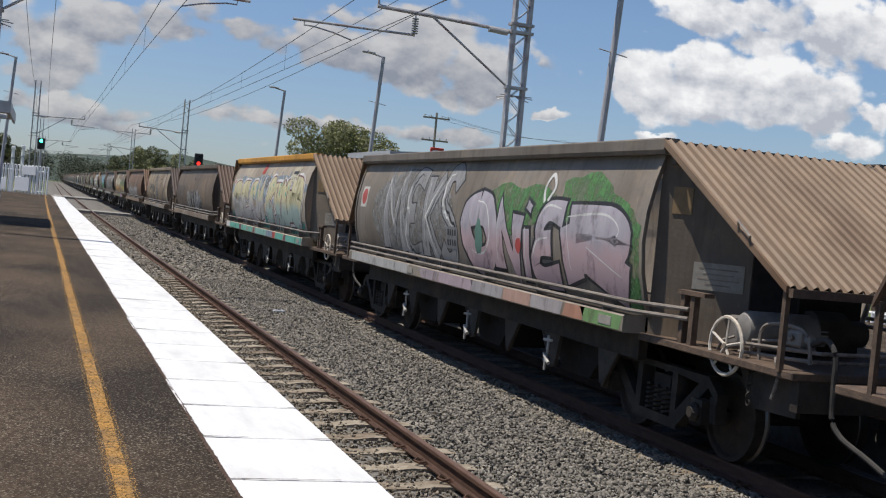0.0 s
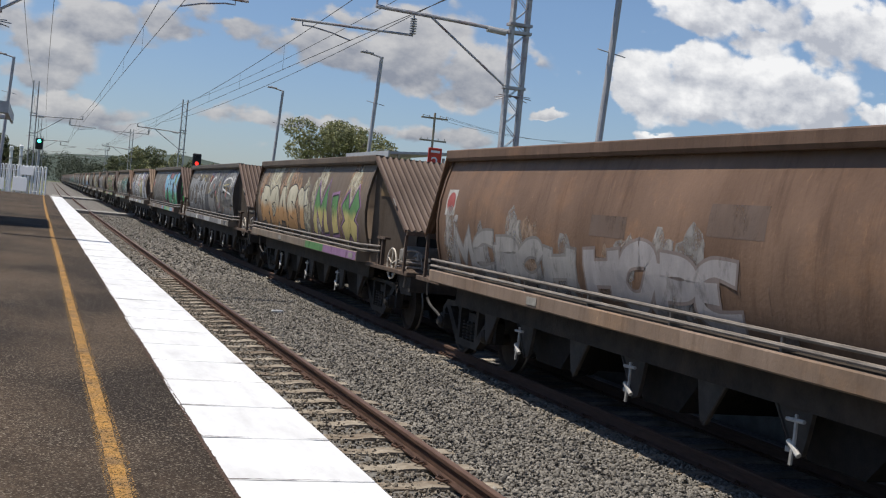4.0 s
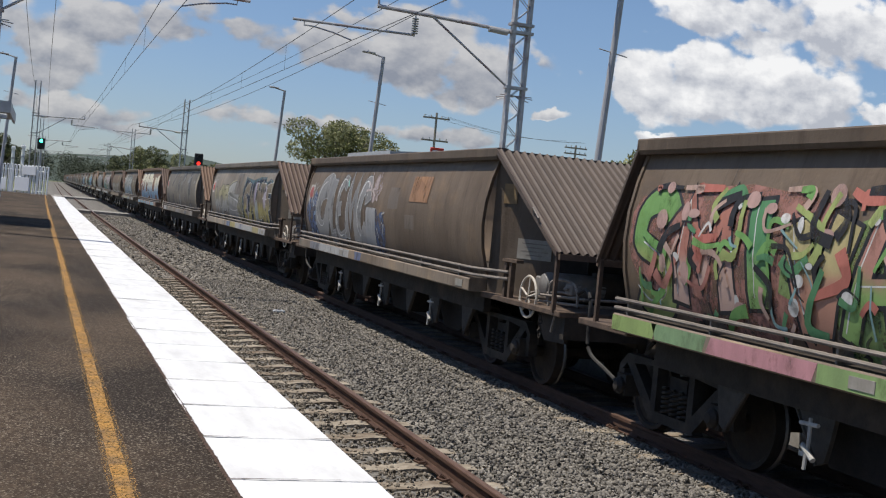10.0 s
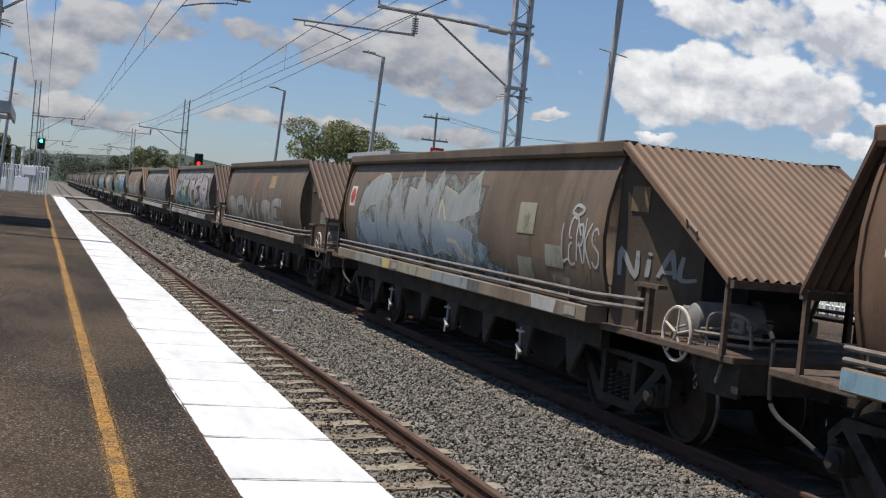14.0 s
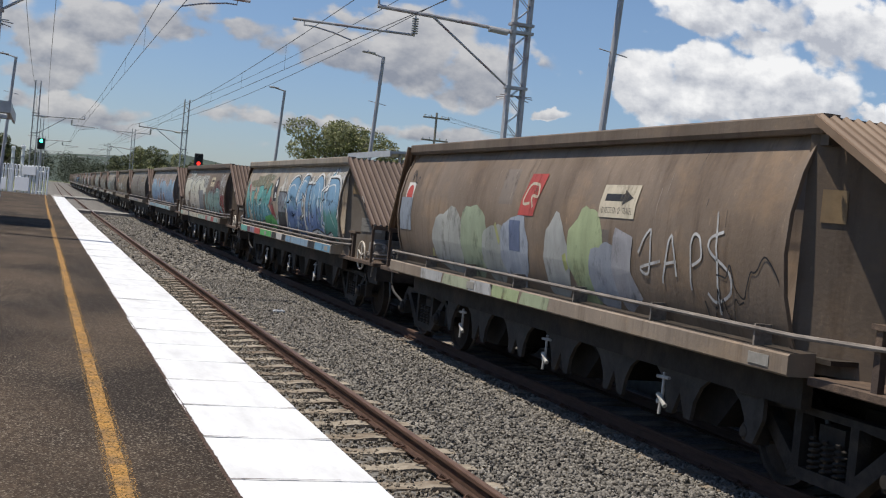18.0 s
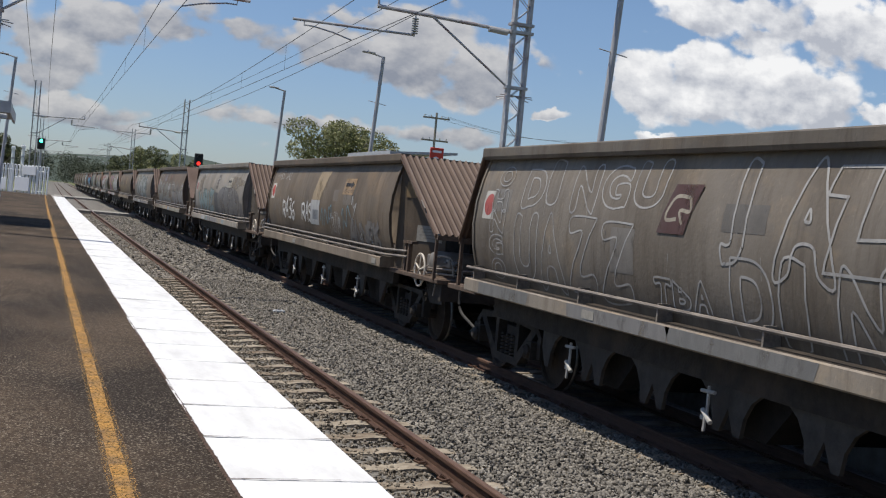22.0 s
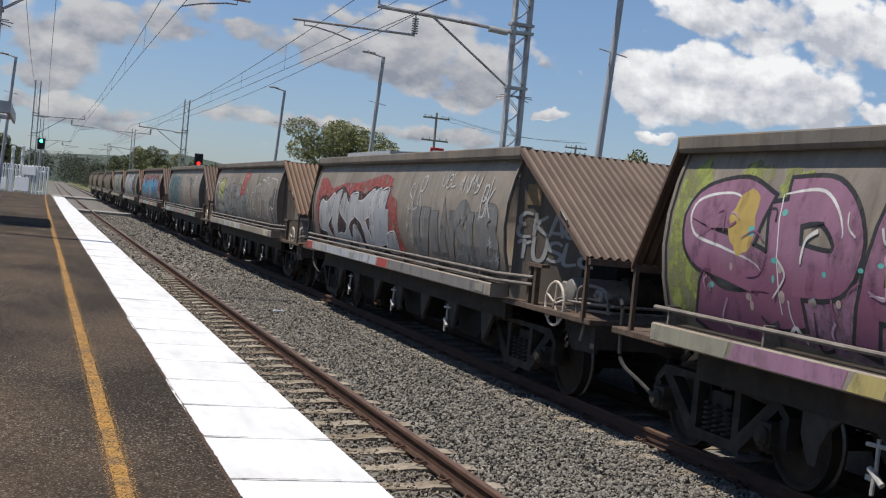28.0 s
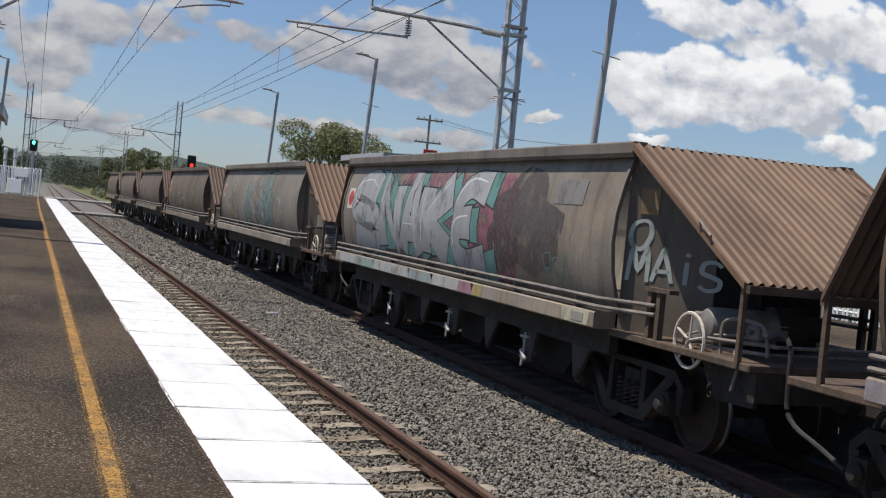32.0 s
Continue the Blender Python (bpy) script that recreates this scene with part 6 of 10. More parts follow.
            s.lay("graffiti", [s.blob(0.899, 0.72, 0.018, 0.14, (0.28, 0.36, 0.06), 0.2), s.blob(0.591, 0.3, 0.012, 0.16, (0.05, 0.30, 0.12), 0.2), s.blob(0.899, 0.2, 0.02, 0.1, (0.14, 0.38, 0.12), 0.2), s.blob(0.729, 0.4, 0.012, 0.14, (0.06, 0.36, 0.1), 0.2)], "lime and green fades in the letters")
            s.scribble(0.47, 0.95, 0.05, 0.7, [(0.42, 0.15, 0.15), W_, (0.1, 0.35, 0.4), K_, (0.2, 0.4, 0.3)], 34, (0.015, 0.03), 0.2)
            s.tag(0.506, 0.3, 0.038, 0.2, LG_, "19")
            s.sill([(0.14, 0.2, LG_), (0.48, 0.52, PINK_), (0.52, 0.58, SKY_), (0.58, 0.62, (0.4, 0.1, 0.1)), (0.62, 0.72, (0.12, 0.4, 0.25)), (0.72, 0.84, (0.3, 0.42, 0.2)), (0.84, 0.93, SKY_), (0.93, 1.0, (0.45, 0.14, 0.14))])
            s.end_tag("EKA/NZ/19", (0.05, 0.42, 0.08), 0.02, 2.25, 0.34)
        elif k == 8:
            s.lay("graffiti", [s.blob(0.168, 0.34, 0.095, 0.36, (0.36, 0.37, 0.38), 0.3), s.blob(0.749, 0.4, 0.07, 0.42, (0.5, 0.5, 0.5), 0.25, lift=0.0003), s.blob(0.927, 0.2, 0.05, 0.24, (0.5, 0.5, 0.5), 0.3, lift=0.0006), s.blob(0.545, 0.4, 0.07, 0.4, (0.45, 0.45, 0.45), 0.25, lift=0.0009)], "white sprayed ground")
            for a, w in ((0.188, 0.030), (0.849, 0.034)):
                s.lay("graffiti", [s.blob(a, 0.44, w, 0.25, K_, 0.1), s.blob(a, 0.44, w * 0.88, 0.22, (0.09, 0.13, 0.34), 0.1, lift=0.0006), s.poly([(a - w * 0.6, 0.62), (a - w * 0.3, 0.66), (a + w * 0.8, 0.36), (a + w * 0.5, 0.3)], LG_, lift=0.0012), s.blob(a, 0.14, w, 0.2, DG_, 0.15, lift=0.0015), s.blob(a + 0.005, 0.82, w * 0.62, 0.19, K_, 0.1, lift=0.0015), s.blob(a + 0.005, 0.82, w * 0.52, 0.165, W_, 0.1, lift=0.0021), s.stroke([(a - 0.008, 0.74), (a + 0.004, 0.71), (a + 0.014, 0.75)], 0.02, K_, 0.0027)], "plain white, blue and dark sprayed shapes")
            s.lay("graffiti", [s.blob(0.391, 0.48, 0.105, 0.48, K_, 0.05), s.blob(0.394, 0.49, 0.099, 0.45, W_, 0.05, lift=0.001), s.poly([(0.458, 0.35), (0.467, 0.17), (0.517, 0.09), (0.514, 0.16)], K_, lift=0.0005)], "white sprayed speech balloon")
            for words, v in (("TAKE", 0.64), ("YOUR", 0.37), ("PEEK", 0.10)):
                s.tag(0.329, v, 0.118, 0.2, K_, words, label="black lettering in the balloon", thick=0.03)
            s.logo(0.476, 0.48, RED_, W_)
            s.number(0.479, 0.22)
            must = (0.36, 0.30, 0.07)
            s.lay("graffiti", [s.blob(0.649, 0.48, 0.085, 0.56, K_, 0.12), s.blob(0.649, 0.48, 0.08, 0.53, must, 0.12, lift=0.0005), s.blob(0.639, 0.86, 0.045, 0.15, W_, 0.15, lift=0.001), s.blob(0.735, 0.85, 0.034, 0.26, (0.27, 0.22, 0.42), 0.15, lift=0.0015), s.blob(0.720, 0.62, 0.014, 0.13, W_, 0.1, lift=0.002), s.blob(0.627, 0.55, 0.024, 0.17, K_, 0.1, lift=0.002), s.blob(0.631, 0.55, 0.02, 0.14, W_, 0.1, lift=0.0025), s.blob(0.581, 0.1, 0.022, 0.14, K_, 0.15, lift=0.002), s.blob(0.665, 0.12, 0.026, 0.12, K_, 0.15, lift=0.002), s.blob(0.605, 0.3, 0.02, 0.14, W_, 0.15, lift=0.0015), s.stroke([(0.563, 0.71), (0.617, 0.63), (0.660, 0.75)], 0.07, K_, 0.003), s.stroke([(0.554, 0.18), (0.579, 0.49), (0.563, 0.69)], 0.05, K_, 0.003), s.stroke([(0.707, 0.53), (0.691, 0.25), (0.723, 0.09)], 0.05, K_, 0.003)], "mustard and violet sprayed mass with black lines")
            s.lay("graffiti", [s.stroke([(0.440, 0.96), (0.517, 0.79)], 0.05, W_), s.poly([(0.571, 1.08), (0.637, 1.08), (0.635, 0.97), (0.585, 0.97)], LG_)], "white strokes")
            s.sill([(0.0, 0.3, LG_), (0.3, 0.34, K_), (0.34, 0.5, LG_), (0.5, 0.6, W_), (0.6, 0.66, must), (0.66, 0.86, (0.38, 0.40, 0.43)), (0.86, 0.9, must), (0.9, 0.98, W_)])
            s.end_tag("EKA/JS", LG_, 0.05, 2.05, 0.28)
        elif k == 9:
            s.lay("graffiti_background", [s.blob(0.229, 0.3, 0.16, 0.3, (0.14, 0.19, 0.17), 0.25), s.blob(0.598, 0.45, 0.14, 0.34, (0.10, 0.24, 0.22), 0.25, lift=0.0003), s.blob(0.925, 0.3, 0.1, 0.42, (0.09, 0.22, 0.2), 0.25, lift=0.0006), s.blob(0.789, 0.34, 0.12, 0.36, (0.11, 0.22, 0.2), 0.25, lift=0.0009)], "teal sprayed haze")
            s.word("EVE", 0, 0, 0.02, 0.66, (0.48, 0.45, 0.40), K_, low=(0.42, 0.39, 0.34), cells=[0.060, 0.190, 0.294, 0.413], hi=K_, fat=0.06, edge=0.04, lines=True, tilt=12)
            s.word("LU", 0, 0, 0.0, 0.58, (0.46, 0.43, 0.38), K_, low=DG_, cells=[0.501, 0.561, 0.628], fat=0.06, edge=0.04, lines=True, tilt=12)
            s.word("CS", 0, 0, 0.0, 0.5, (0.16, 0.33, 0.31), DG_, low=(0.36, 0.36, 0.31), cells=[0.618, 0.714, 0.804], fat=0.09, edge=0.035, hi=LG_, split=0.3, tilt=14)
            s.word("J", 0.793, 0.871, 0.05, 0.7, (0.13, 0.30, 0.28), DG_, low=(0.36, 0.36, 0.31), fat=0.08, edge=0.03, tilt=4)
            s.word("O", 0.832, 0.944, -0.02, 0.58, (0.15, 0.32, 0.3), DG_, low=(0.38, 0.36, 0.3), fat=0.09, edge=0.04, hi=CRM_, tilt=4)
            s.lay("graffiti", [s.blob(0.666, 0.42, 0.018, 0.13, K_, 0.2), s.blob(0.735, 0.12, 0.03, 0.13, K_, 0.2), s.blob(0.913, 0.16, 0.022, 0.16, K_, 0.2), s.blob(0.845, 0.08, 0.03, 0.09, K_, 0.2)], "black gaps between the letters")
            s.number(0.426, 0.18, (0.22, 0.23, 0.23))
            s.lay("operator_panel", [s.stroke([(0.445, 0.57), (0.449, 0.77), (0.494, 0.78), (0.490, 0.59), (0.445, 0.57)], 0.05, (0.36, 0.17, 0.07)), s.stroke([(0.467, 0.66), (0.464, 0.75), (0.482, 0.75)], 0.05, (0.36, 0.17, 0.07))], "orange plain angular mark")
            s.scribble(0.05, 0.5, 0.02, 0.4, [K_, DG_, (0.46, 0.43, 0.38)], 50, (0.02, 0.05), 0.25)
            s.arrow_sign(0.682, 0.62, (0.47, 0.38, 0.25))
            s.tag(0.755, 0.42, 0.057, 0.18, (0.42, 0.45, 0.43), "LES")
            s.sill([(0.03, 0.06, SKY_), (0.08, 0.2, CRM_), (0.2, 0.24, K_), (0.24, 0.34, (0.4, 0.37, 0.28)), (0.34, 0.37, K_), (0.37, 0.48, CRM_), (0.48, 0.53, K_), (0.53, 0.6, (0.36, 0.38, 0.28)), (0.6, 0.66, (0.2, 0.32, 0.28)), (0.66, 0.7, K_), (0.7, 0.83, (0.36, 0.38, 0.28)), (0.83, 0.89, K_), (0.89, 0.96, (0.3, 0.36, 0.3))])
            s.end_tag("R/C", LG_, 0.02, 1.7, 0.42)
        elif k == 10:
            s.lay("graffiti_background", [s.blob(0.163, 0.42, 0.17, 0.42, (0.38, 0.17, 0.13), 0.15), s.blob(0.428, 0.4, 0.17, 0.46, (0.20, 0.30, 0.09), 0.2, lift=0.0002), s.blob(0.637, 0.42, 0.14, 0.42, (0.36, 0.16, 0.11), 0.2, lift=0.0004), s.blob(0.975, 0.7, 0.045, 0.24, (0.40, 0.11, 0.085), 0.2, lift=0.0006), s.blob(0.908, 0.28, 0.09, 0.32, (0.38, 0.24, 0.30), 0.2, lift=0.0008), s.blob(0.982, 0.3, 0.05, 0.4, (0.38, 0.18, 0.17), 0.25, lift=0.001)], "red, mauve and green sprayed ground")
            palette = [((0.16, 0.34, 0.08), (0.30, 0.36, 0.10)), ((0.42, 0.16, 0.11), (0.46, 0.30, 0.24)), ((0.08, 0.26, 0.10), (0.2, 0.36, 0.1)), ((0.46, 0.38, 0.16), (0.42, 0.2, 0.13)), ((0.44, 0.2, 0.15), (0.2, 0.34, 0.09))]
            edges = [0.017, 0.087, 0.173, 0.242, 0.315, 0.373, 0.436, 0.493, 0.553, 0.608, 0.670]
            for i, ch in enumerate("SMIVAKOYRI"):
                a, b = palette[i % 5]
                s.word(ch, edges[i], edges[i + 1], 0.0 + 0.05 * (i % 3), 0.84 - 0.07 * (i % 2), a, K_, low=b, hi=W_, split=0.42, fat=0.02, tilt=22, edge=0.05)
            s.word("X", 0.620, 0.770, 0.0, 0.74, (0.15, 0.36, 0.08), K_, low=(0.22, 0.36, 0.10), hi=W_, fat=0.04, edge=0.05, tilt=2)
            s.scribble(0.03, 0.68, 0.02, 0.8, [K_, (0.15, 0.34, 0.08), (0.42, 0.16, 0.12), (0.46, 0.3, 0.24), (0.3, 0.36, 0.1), K_, (0.08, 0.24, 0.1), (0.45, 0.13, 0.09)], 150, (0.04, 0.13), 0.34)
            s.dots(0.03, 0.7, 0.1, 0.8, W_, 26, 0.006)
            s.dots(0.03, 0.7, 0.1, 0.8, (0.46, 0.28, 0.24), 26, 0.009)
            s.scribble(0.05, 0.97, 0.02, 0.6, [K_, K_, W_, (0.2, 0.36, 0.37)], 45, (0.02, 0.045), 0.25)
            for x, v, ru, rv, c in ((0.373, 0.68, 0.028, 0.17, (0.07, 0.27, 0.11)), (0.431, 0.74, 0.022, 0.16, (0.45, 0.30, 0.22)), (0.572, 0.76, 0.028, 0.2, (0.42, 0.18, 0.13)), (0.637, 0.74, 0.03, 0.22, (0.17, 0.35, 0.08)), (0.792, 0.4, 0.055, 0.34, (0.40, 0.13, 0.10)), (0.839, 0.06, 0.06, 0.16, (0.17, 0.36, 0.09)), (0.897, 0.7, 0.014, 0.11, (0.14, 0.3, 0.1)), (0.915, 0.16, 0.02, 0.13, (0.4, 0.13, 0.1)), (0.966, 0.2, 0.016, 0.11, (0.13, 0.32, 0.12)), (0.985, 0.52, 0.026, 0.19, (0.47, 0.40, 0.13))):
                s.lay("paint_bubble", [s.blob(x, v, ru * 0.8 + 0.003, rv * 0.8 + 0.02, K_, 0.2), s.blob(x, v, ru * 0.8, rv * 0.8, c, 0.2, lift=0.0005), s.blob(x + ru * 0.35, v + rv * 0.4, ru * 0.28, rv * 0.32, W_, 0.05, n=12, lift=0.001)], "glossy sprayed bubble")
                s.layer += 0.0008
            for x in (0.465, 0.620, 0.702, 0.959):
                s.lay("graffiti", [s.blob(x, 0.4, 0.013, 0.17, K_, 0.1), s.blob(x, 0.4, 0.0095, 0.13, (0.2, 0.36, 0.37), 0.1, lift=0.0006)], "pale blue block")
            s.rectu(0.493, 0.553, 0.34, 0.62, DG_, "", "number_panel")
            s.arrow_sign(0.710, 0.68, (0.42, 0.30, 0.2), False)
            s.tag(0.765, 0.35, 0.047, 0.2, W_, "DMR", thick=0.0)
            s.lay("graffiti", [s.stroke(p, 0.02, W_) for p in ([(0.681, 0.54), (0.686, 0.45)], [(0.670, 0.49), (0.697, 0.50)], [(0.984, 0.22), (0.981, 0.11)], [(0.973, 0.16), (0.992, 0.16)], [(0.941, 0.28), (0.940, 0.21)], [(0.934, 0.24), (0.948, 0.24)])], "white stars")
            s.sill([(0.0, 0.08, (0.26, 0.36, 0.1)), (0.08, 0.16, (0.2, 0.32, 0.15)), (0.16, 0.3, PINK_), (0.3, 0.4, (0.24, 0.36, 0.12)), (0.4, 0.48, PINK_), (0.48, 0.53, TEAL_), (0.53, 0.57, (0.4, 0.14, 0.1)), (0.57, 0.62, (0.2, 0.38, 0.1)), (0.62, 0.68, DG_), (0.68, 0.74, (0.22, 0.4, 0.1)), (0.74, 0.77, DG_), (0.77, 0.82, CRM_), (0.82, 1.0, (0.3, 0.40, 0.14))])
        elif k == 11:
            s.lay("graffiti_background", [s.blob(0.071, 0.3, 0.05, 0.34, (0.09, 0.13, 0.24), 0.25), s.blob(0.528, 0.2, 0.045, 0.3, (0.09, 0.13, 0.24), 0.25, lift=0.0004), s.blob(0.504, 0.72, 0.025, 0.16, (0.42, 0.33, 0.31), 0.4, lift=0.0008)], "dark blue sprayed haze")
            s.word("OLEMC", 0, 0, 0.02, 0.88, (0.21, 0.205, 0.2), LG_, low=(0.25, 0.24, 0.23), back=DG_, cells=[0.098, 0.211, 0.257, 0.321, 0.401, 0.476], fat=0.07, edge=0.022, hi=W_, tilt=5)
            s.tag(0.050, 0.62, 0.048, 0.14, LG_, "MK")
            s.tag(0.029, 0.46, 0.069, 0.12, LG_, "KiNGS")
            s.dots(0.02, 0.1, 0.0, 0.5, (0.25, 0.33, 0.42), 9, 0.005)
            s.lay("graffiti", [s.stroke(p, 0.04, (0.44, 0.36, 0.34)) for p in ([(0.456, 0.90), (0.484, 0.63)], [(0.444, 0.69), (0.509, 0.72)], [(0.445, 0.80), (0.505, 0.63)])] + [s.stroke([(0.308, 0.81), (0.323, 0.73)], 0.07, (0.2, 0.4, 0.35))] + [s.stroke(p, 0.03, LG_) for p in ([(0.528, 0.28), (0.535, 0.17)], [(0.556, 0.35), (0.567, 0.30)], [(0.556, 0.44), (0.572, 0.46)], [(0.567, 0.33), (0.560, 0.22)])], "pale spray star and dashes")
            s.rectu(0.461, 0.518, 0.04, 0.5, (0.3, 0.3, 0.3), "", "number_panel")
            s.rectu(0.690, 0.775, 0.6, 0.86, (0.34, 0.17, 0.075), "faded ochre sign", "direction_sign")
            s.lay("direction_sign", [s.poly([(0.696, 0.81), (0.721, 0.81), (0.719, 0.84), (0.749, 0.77), (0.731, 0.70), (0.729, 0.73), (0.704, 0.72)], (0.28, 0.14, 0.065))], "faint arrow")
            s.sill([(0.1, 0.18, (0.2, 0.2, 0.22)), (0.18, 0.4, LG_), (0.44, 0.48, (0.12, 0.15, 0.25))])
        elif k == 12:
            s.word("WOR", 0, 0, 0.06, 0.68, (0.33, 0.30, 0.16), K_, low=(0.27, 0.265, 0.25), cells=[0.083, 0.183, 0.262, 0.344], fat=0.06, edge=0.03, hi=CRM_, tilt=8)
            s.word("S", 0.335, 0.545, 0.0, 0.74, (0.30, 0.295, 0.27), K_, low=(0.24, 0.235, 0.23), back=(0.36, 0.33, 0.2), fat=0.07, edge=0.035, tilt=2, hi=W_)
            s.lay("graffiti_background", [s.blob(0.563, 0.2, 0.05, 0.3, (0.36, 0.33, 0.2), 0.3), s.poly([(0.588, 0.02), (0.591, 0.5), (0.599, 0.84), (0.717, 0.78), (0.810, 0.84), (0.886, 0.84), (0.899, 0.74), (0.946, 0.82), (1.009, 0.74), (0.997, 0.3), (1.013, 0.0)], (0.055, 0.14, 0.17), lift=0.0004), s.poly([(0.599, 0.02), (0.599, 0.5), (0.608, 0.8), (0.717, 0.72), (0.810, 0.8), (0.883, 0.8), (0.899, 0.7), (0.946, 0.78), (1.003, 0.70), (0.992, 0.3), (1.007, 0.0)], (0.025, 0.03, 0.06), lift=0.0008)], "dark blue angular ground edged in teal")
            s.word("EMBRF", 0, 0, 0.0, 0.74, (0.17, 0.13, 0.075), W_, low=(0.33, 0.27, 0.07), cells=[0.617, 0.708, 0.774, 0.822, 0.937, 0.998], fat=0.06, edge=0.018, tilt=2, wave=0.03, split=0.34)
            s.lay("graffiti", [s.blob(0.778, 0.55, 0.012, 0.2, (0.33, 0.28, 0.38), 0.1), s.blob(0.802, 0.2, 0.022, 0.24, (0.30, 0.33, 0.33), 0.1), s.blob(0.912, 0.5, 0.018, 0.2, (0.34, 0.30, 0.37), 0.1), s.blob(0.670, 0.25, 0.012, 0.2, (0.27, 0.24, 0.28), 0.1)], "mauve and grey fades in the letters")
            for x in (0.858, 0.886, 0.910):
                s.lay("graffiti", [s.poly([(x + (0.009 if i % 2 else 0.004) * math.sin(i * math.pi / 5), 0.62 + (0.075 if not i % 2 else 0.03) * math.cos(i * math.pi / 5)) for i in range(10)], K_)], "small black star")
            s.tag(0.023, 0.66, 0.091, 0.18, LG_, "HEF")
            s.scribble(0.4, 0.95, 0.05, 0.65, [(0.025, 0.03, 0.06), W_, (0.3, 0.27, 0.32)], 40, (0.015, 0.03), 0.22)
            s.rectu(0.456, 0.549, 0.5, 0.9, (0.165, 0.14, 0.115), "", "painted_over_patch")
            s.sill([(0.4, 0.46, (0.15, 0.2, 0.32)), (0.46, 0.49, (0.4, 0.32, 0.1)), (0.49, 0.55, (0.42, 0.34, 0.12)), (0.55, 0.62, LG_), (0.62, 0.66, (0.3, 0.3, 0.36)), (0.66, 0.82, LG_), (0.82, 0.9, (0.38, 0.32, 0.14)), (0.9, 1.0, LG_)])
        elif k == 13:
            dark = (0.10, 0.095, 0.088)
            for p in ([(0.283, 1.00), (0.314, 0.94), (0.230, 0.57), (0.208, 0.52), (0.203, 0.60), (0.270, 0.94)], [(0.238, 0.32), (0.292, 0.36), (0.297, 0.13), (0.236, 0.07)], [(0.417, 0.81), (0.449, 0.87), (0.476, 0.50), (0.434, 0.39), (0.403, 0.69)], [(0.516, 0.97), (0.593, 0.99), (0.611, 0.78), (0.549, 0.64)], [(0.731, 0.96), (0.781, 0.97), (0.820, 0.41), (0.778, 0.32), (0.751, 0.68)], [(0.782, 0.16), (0.830, 0.28), (0.840, 0.08), (0.785, 0.07)], [(0.443, 0.14), (0.475, 0.24), (0.534, 0.19), (0.532, 0.08), (0.440, 0.05)], [(0.057, 0.34), (0.098, 0.37), (0.119, 0.09), (0.065, 0.08)]):
                s.lay("graffiti", [s.poly(p, dark)], "dark slab shadow of a letter")
            s.lay("graffiti", [s.stroke(p, 0.045, K_) for p in ([(0.293, 0.98), (0.357, 0.50), (0.393, 0.08)], [(0.594, 0.98), (0.641, 0.46), (0.665, 0.09)], [(0.729, 0.92), (0.767, 0.45), (0.786, 0.09)], [(0.904, 0.99), (0.941, 0.52), (0.966, 0.08)], [(0.208, 0.52), (0.228, 0.23), (0.239, 0.09)], [(0.527, 0.87), (0.549, 0.64)], [(0.407, 0.65), (0.432, 0.39)], [(0.992, 0.67), (1.001, 0.25)])], "black outlines of huge letters")
            s.lay("graffiti", [s.stroke(p, 0.016, LG_) for p in ([(0.302, 0.98), (0.365, 0.50), (0.402, 0.08)], [(0.588, 0.98), (0.636, 0.46), (0.659, 0.09)], [(0.725, 0.92), (0.764, 0.45), (0.782, 0.08)], [(0.908, 0.98), (0.945, 0.53), (0.970, 0.08)])], "pale outlines of huge letters")
            s.lay("graffiti", [s.stroke(p, 0.035, LG_) for p in ([(0.231, 0.72), (0.282, 0.91)], [(0.756, 0.72), (0.781, 0.87)], [(0.768, 0.58), (0.793, 0.73)], [(0.557, 0.69), (0.599, 0.81)], [(0.424, 0.62), (0.443, 0.80)], [(0.449, 0.51), (0.464, 0.65)], [(0.798, 0.13), (0.826, 0.21)], [(0.810, 0.10), (0.824, 0.15)], [(0.469, 0.10), (0.518, 0.19)], [(0.537, 0.88), (0.571, 0.93)])], "pale dashes on the dark shapes")
            for a, b, v0, v1 in ((0.712, 0.758, 0.68, 0.82), (0.882, 0.914, 0.66, 0.72), (0.476, 0.520, 0.12, 0.36), (0.504, 0.552, 0.6, 0.7)):
                s.rectu(a, b, v0, v1, (0.25, 0.24, 0.225), "", "painted_over_patch")
            s.lay("graffiti", [s.blob(0.975, 0.6, 0.02, 0.4, (0.36, 0.30, 0.2), 0.3), s.tagline(0.955, 0.8, 0.04, 0.12, K_)], "tan patch and scrawl")
            s.sill([(0.02, 0.12, LG_), (0.12, 0.16, DG_), (0.45, 0.6, (0.24, 0.22, 0.2)), (0.75, 0.81, DG_)])
        elif k == 14:
            s.lay("graffiti_background", [s.blob(0.128, 0.4, 0.08, 0.42, (0.27, 0.115, 0.075), 0.3), s.blob(0.338, 0.42, 0.07, 0.42, (0.27, 0.115, 0.075), 0.3, lift=0.0002), s.blob(0.505, 0.42, 0.09, 0.42, (0.27, 0.115, 0.075), 0.3, lift=0.0004), s.blob(0.705, 0.42, 0.11, 0.4, (0.29, 0.125, 0.08), 0.3, lift=0.0006), s.blob(0.919, 0.42, 0.12, 0.42, (0.27, 0.115, 0.075), 0.3, lift=0.0008)], "brick-red sprayed flames")
            s.word("ZERUs", 0, 0, -0.02, 0.93, (0.60, 0.56, 0.42), W_, low=(0.13, 0.24, 0.36), cells=[0.046, 0.235, 0.415, 0.629, 0.826, 0.983], back=(0.30, 0.12, 0.075), split=0.47, fat=0.08, edge=0.014, tilt=3, wave=0.04, soft=0.32)
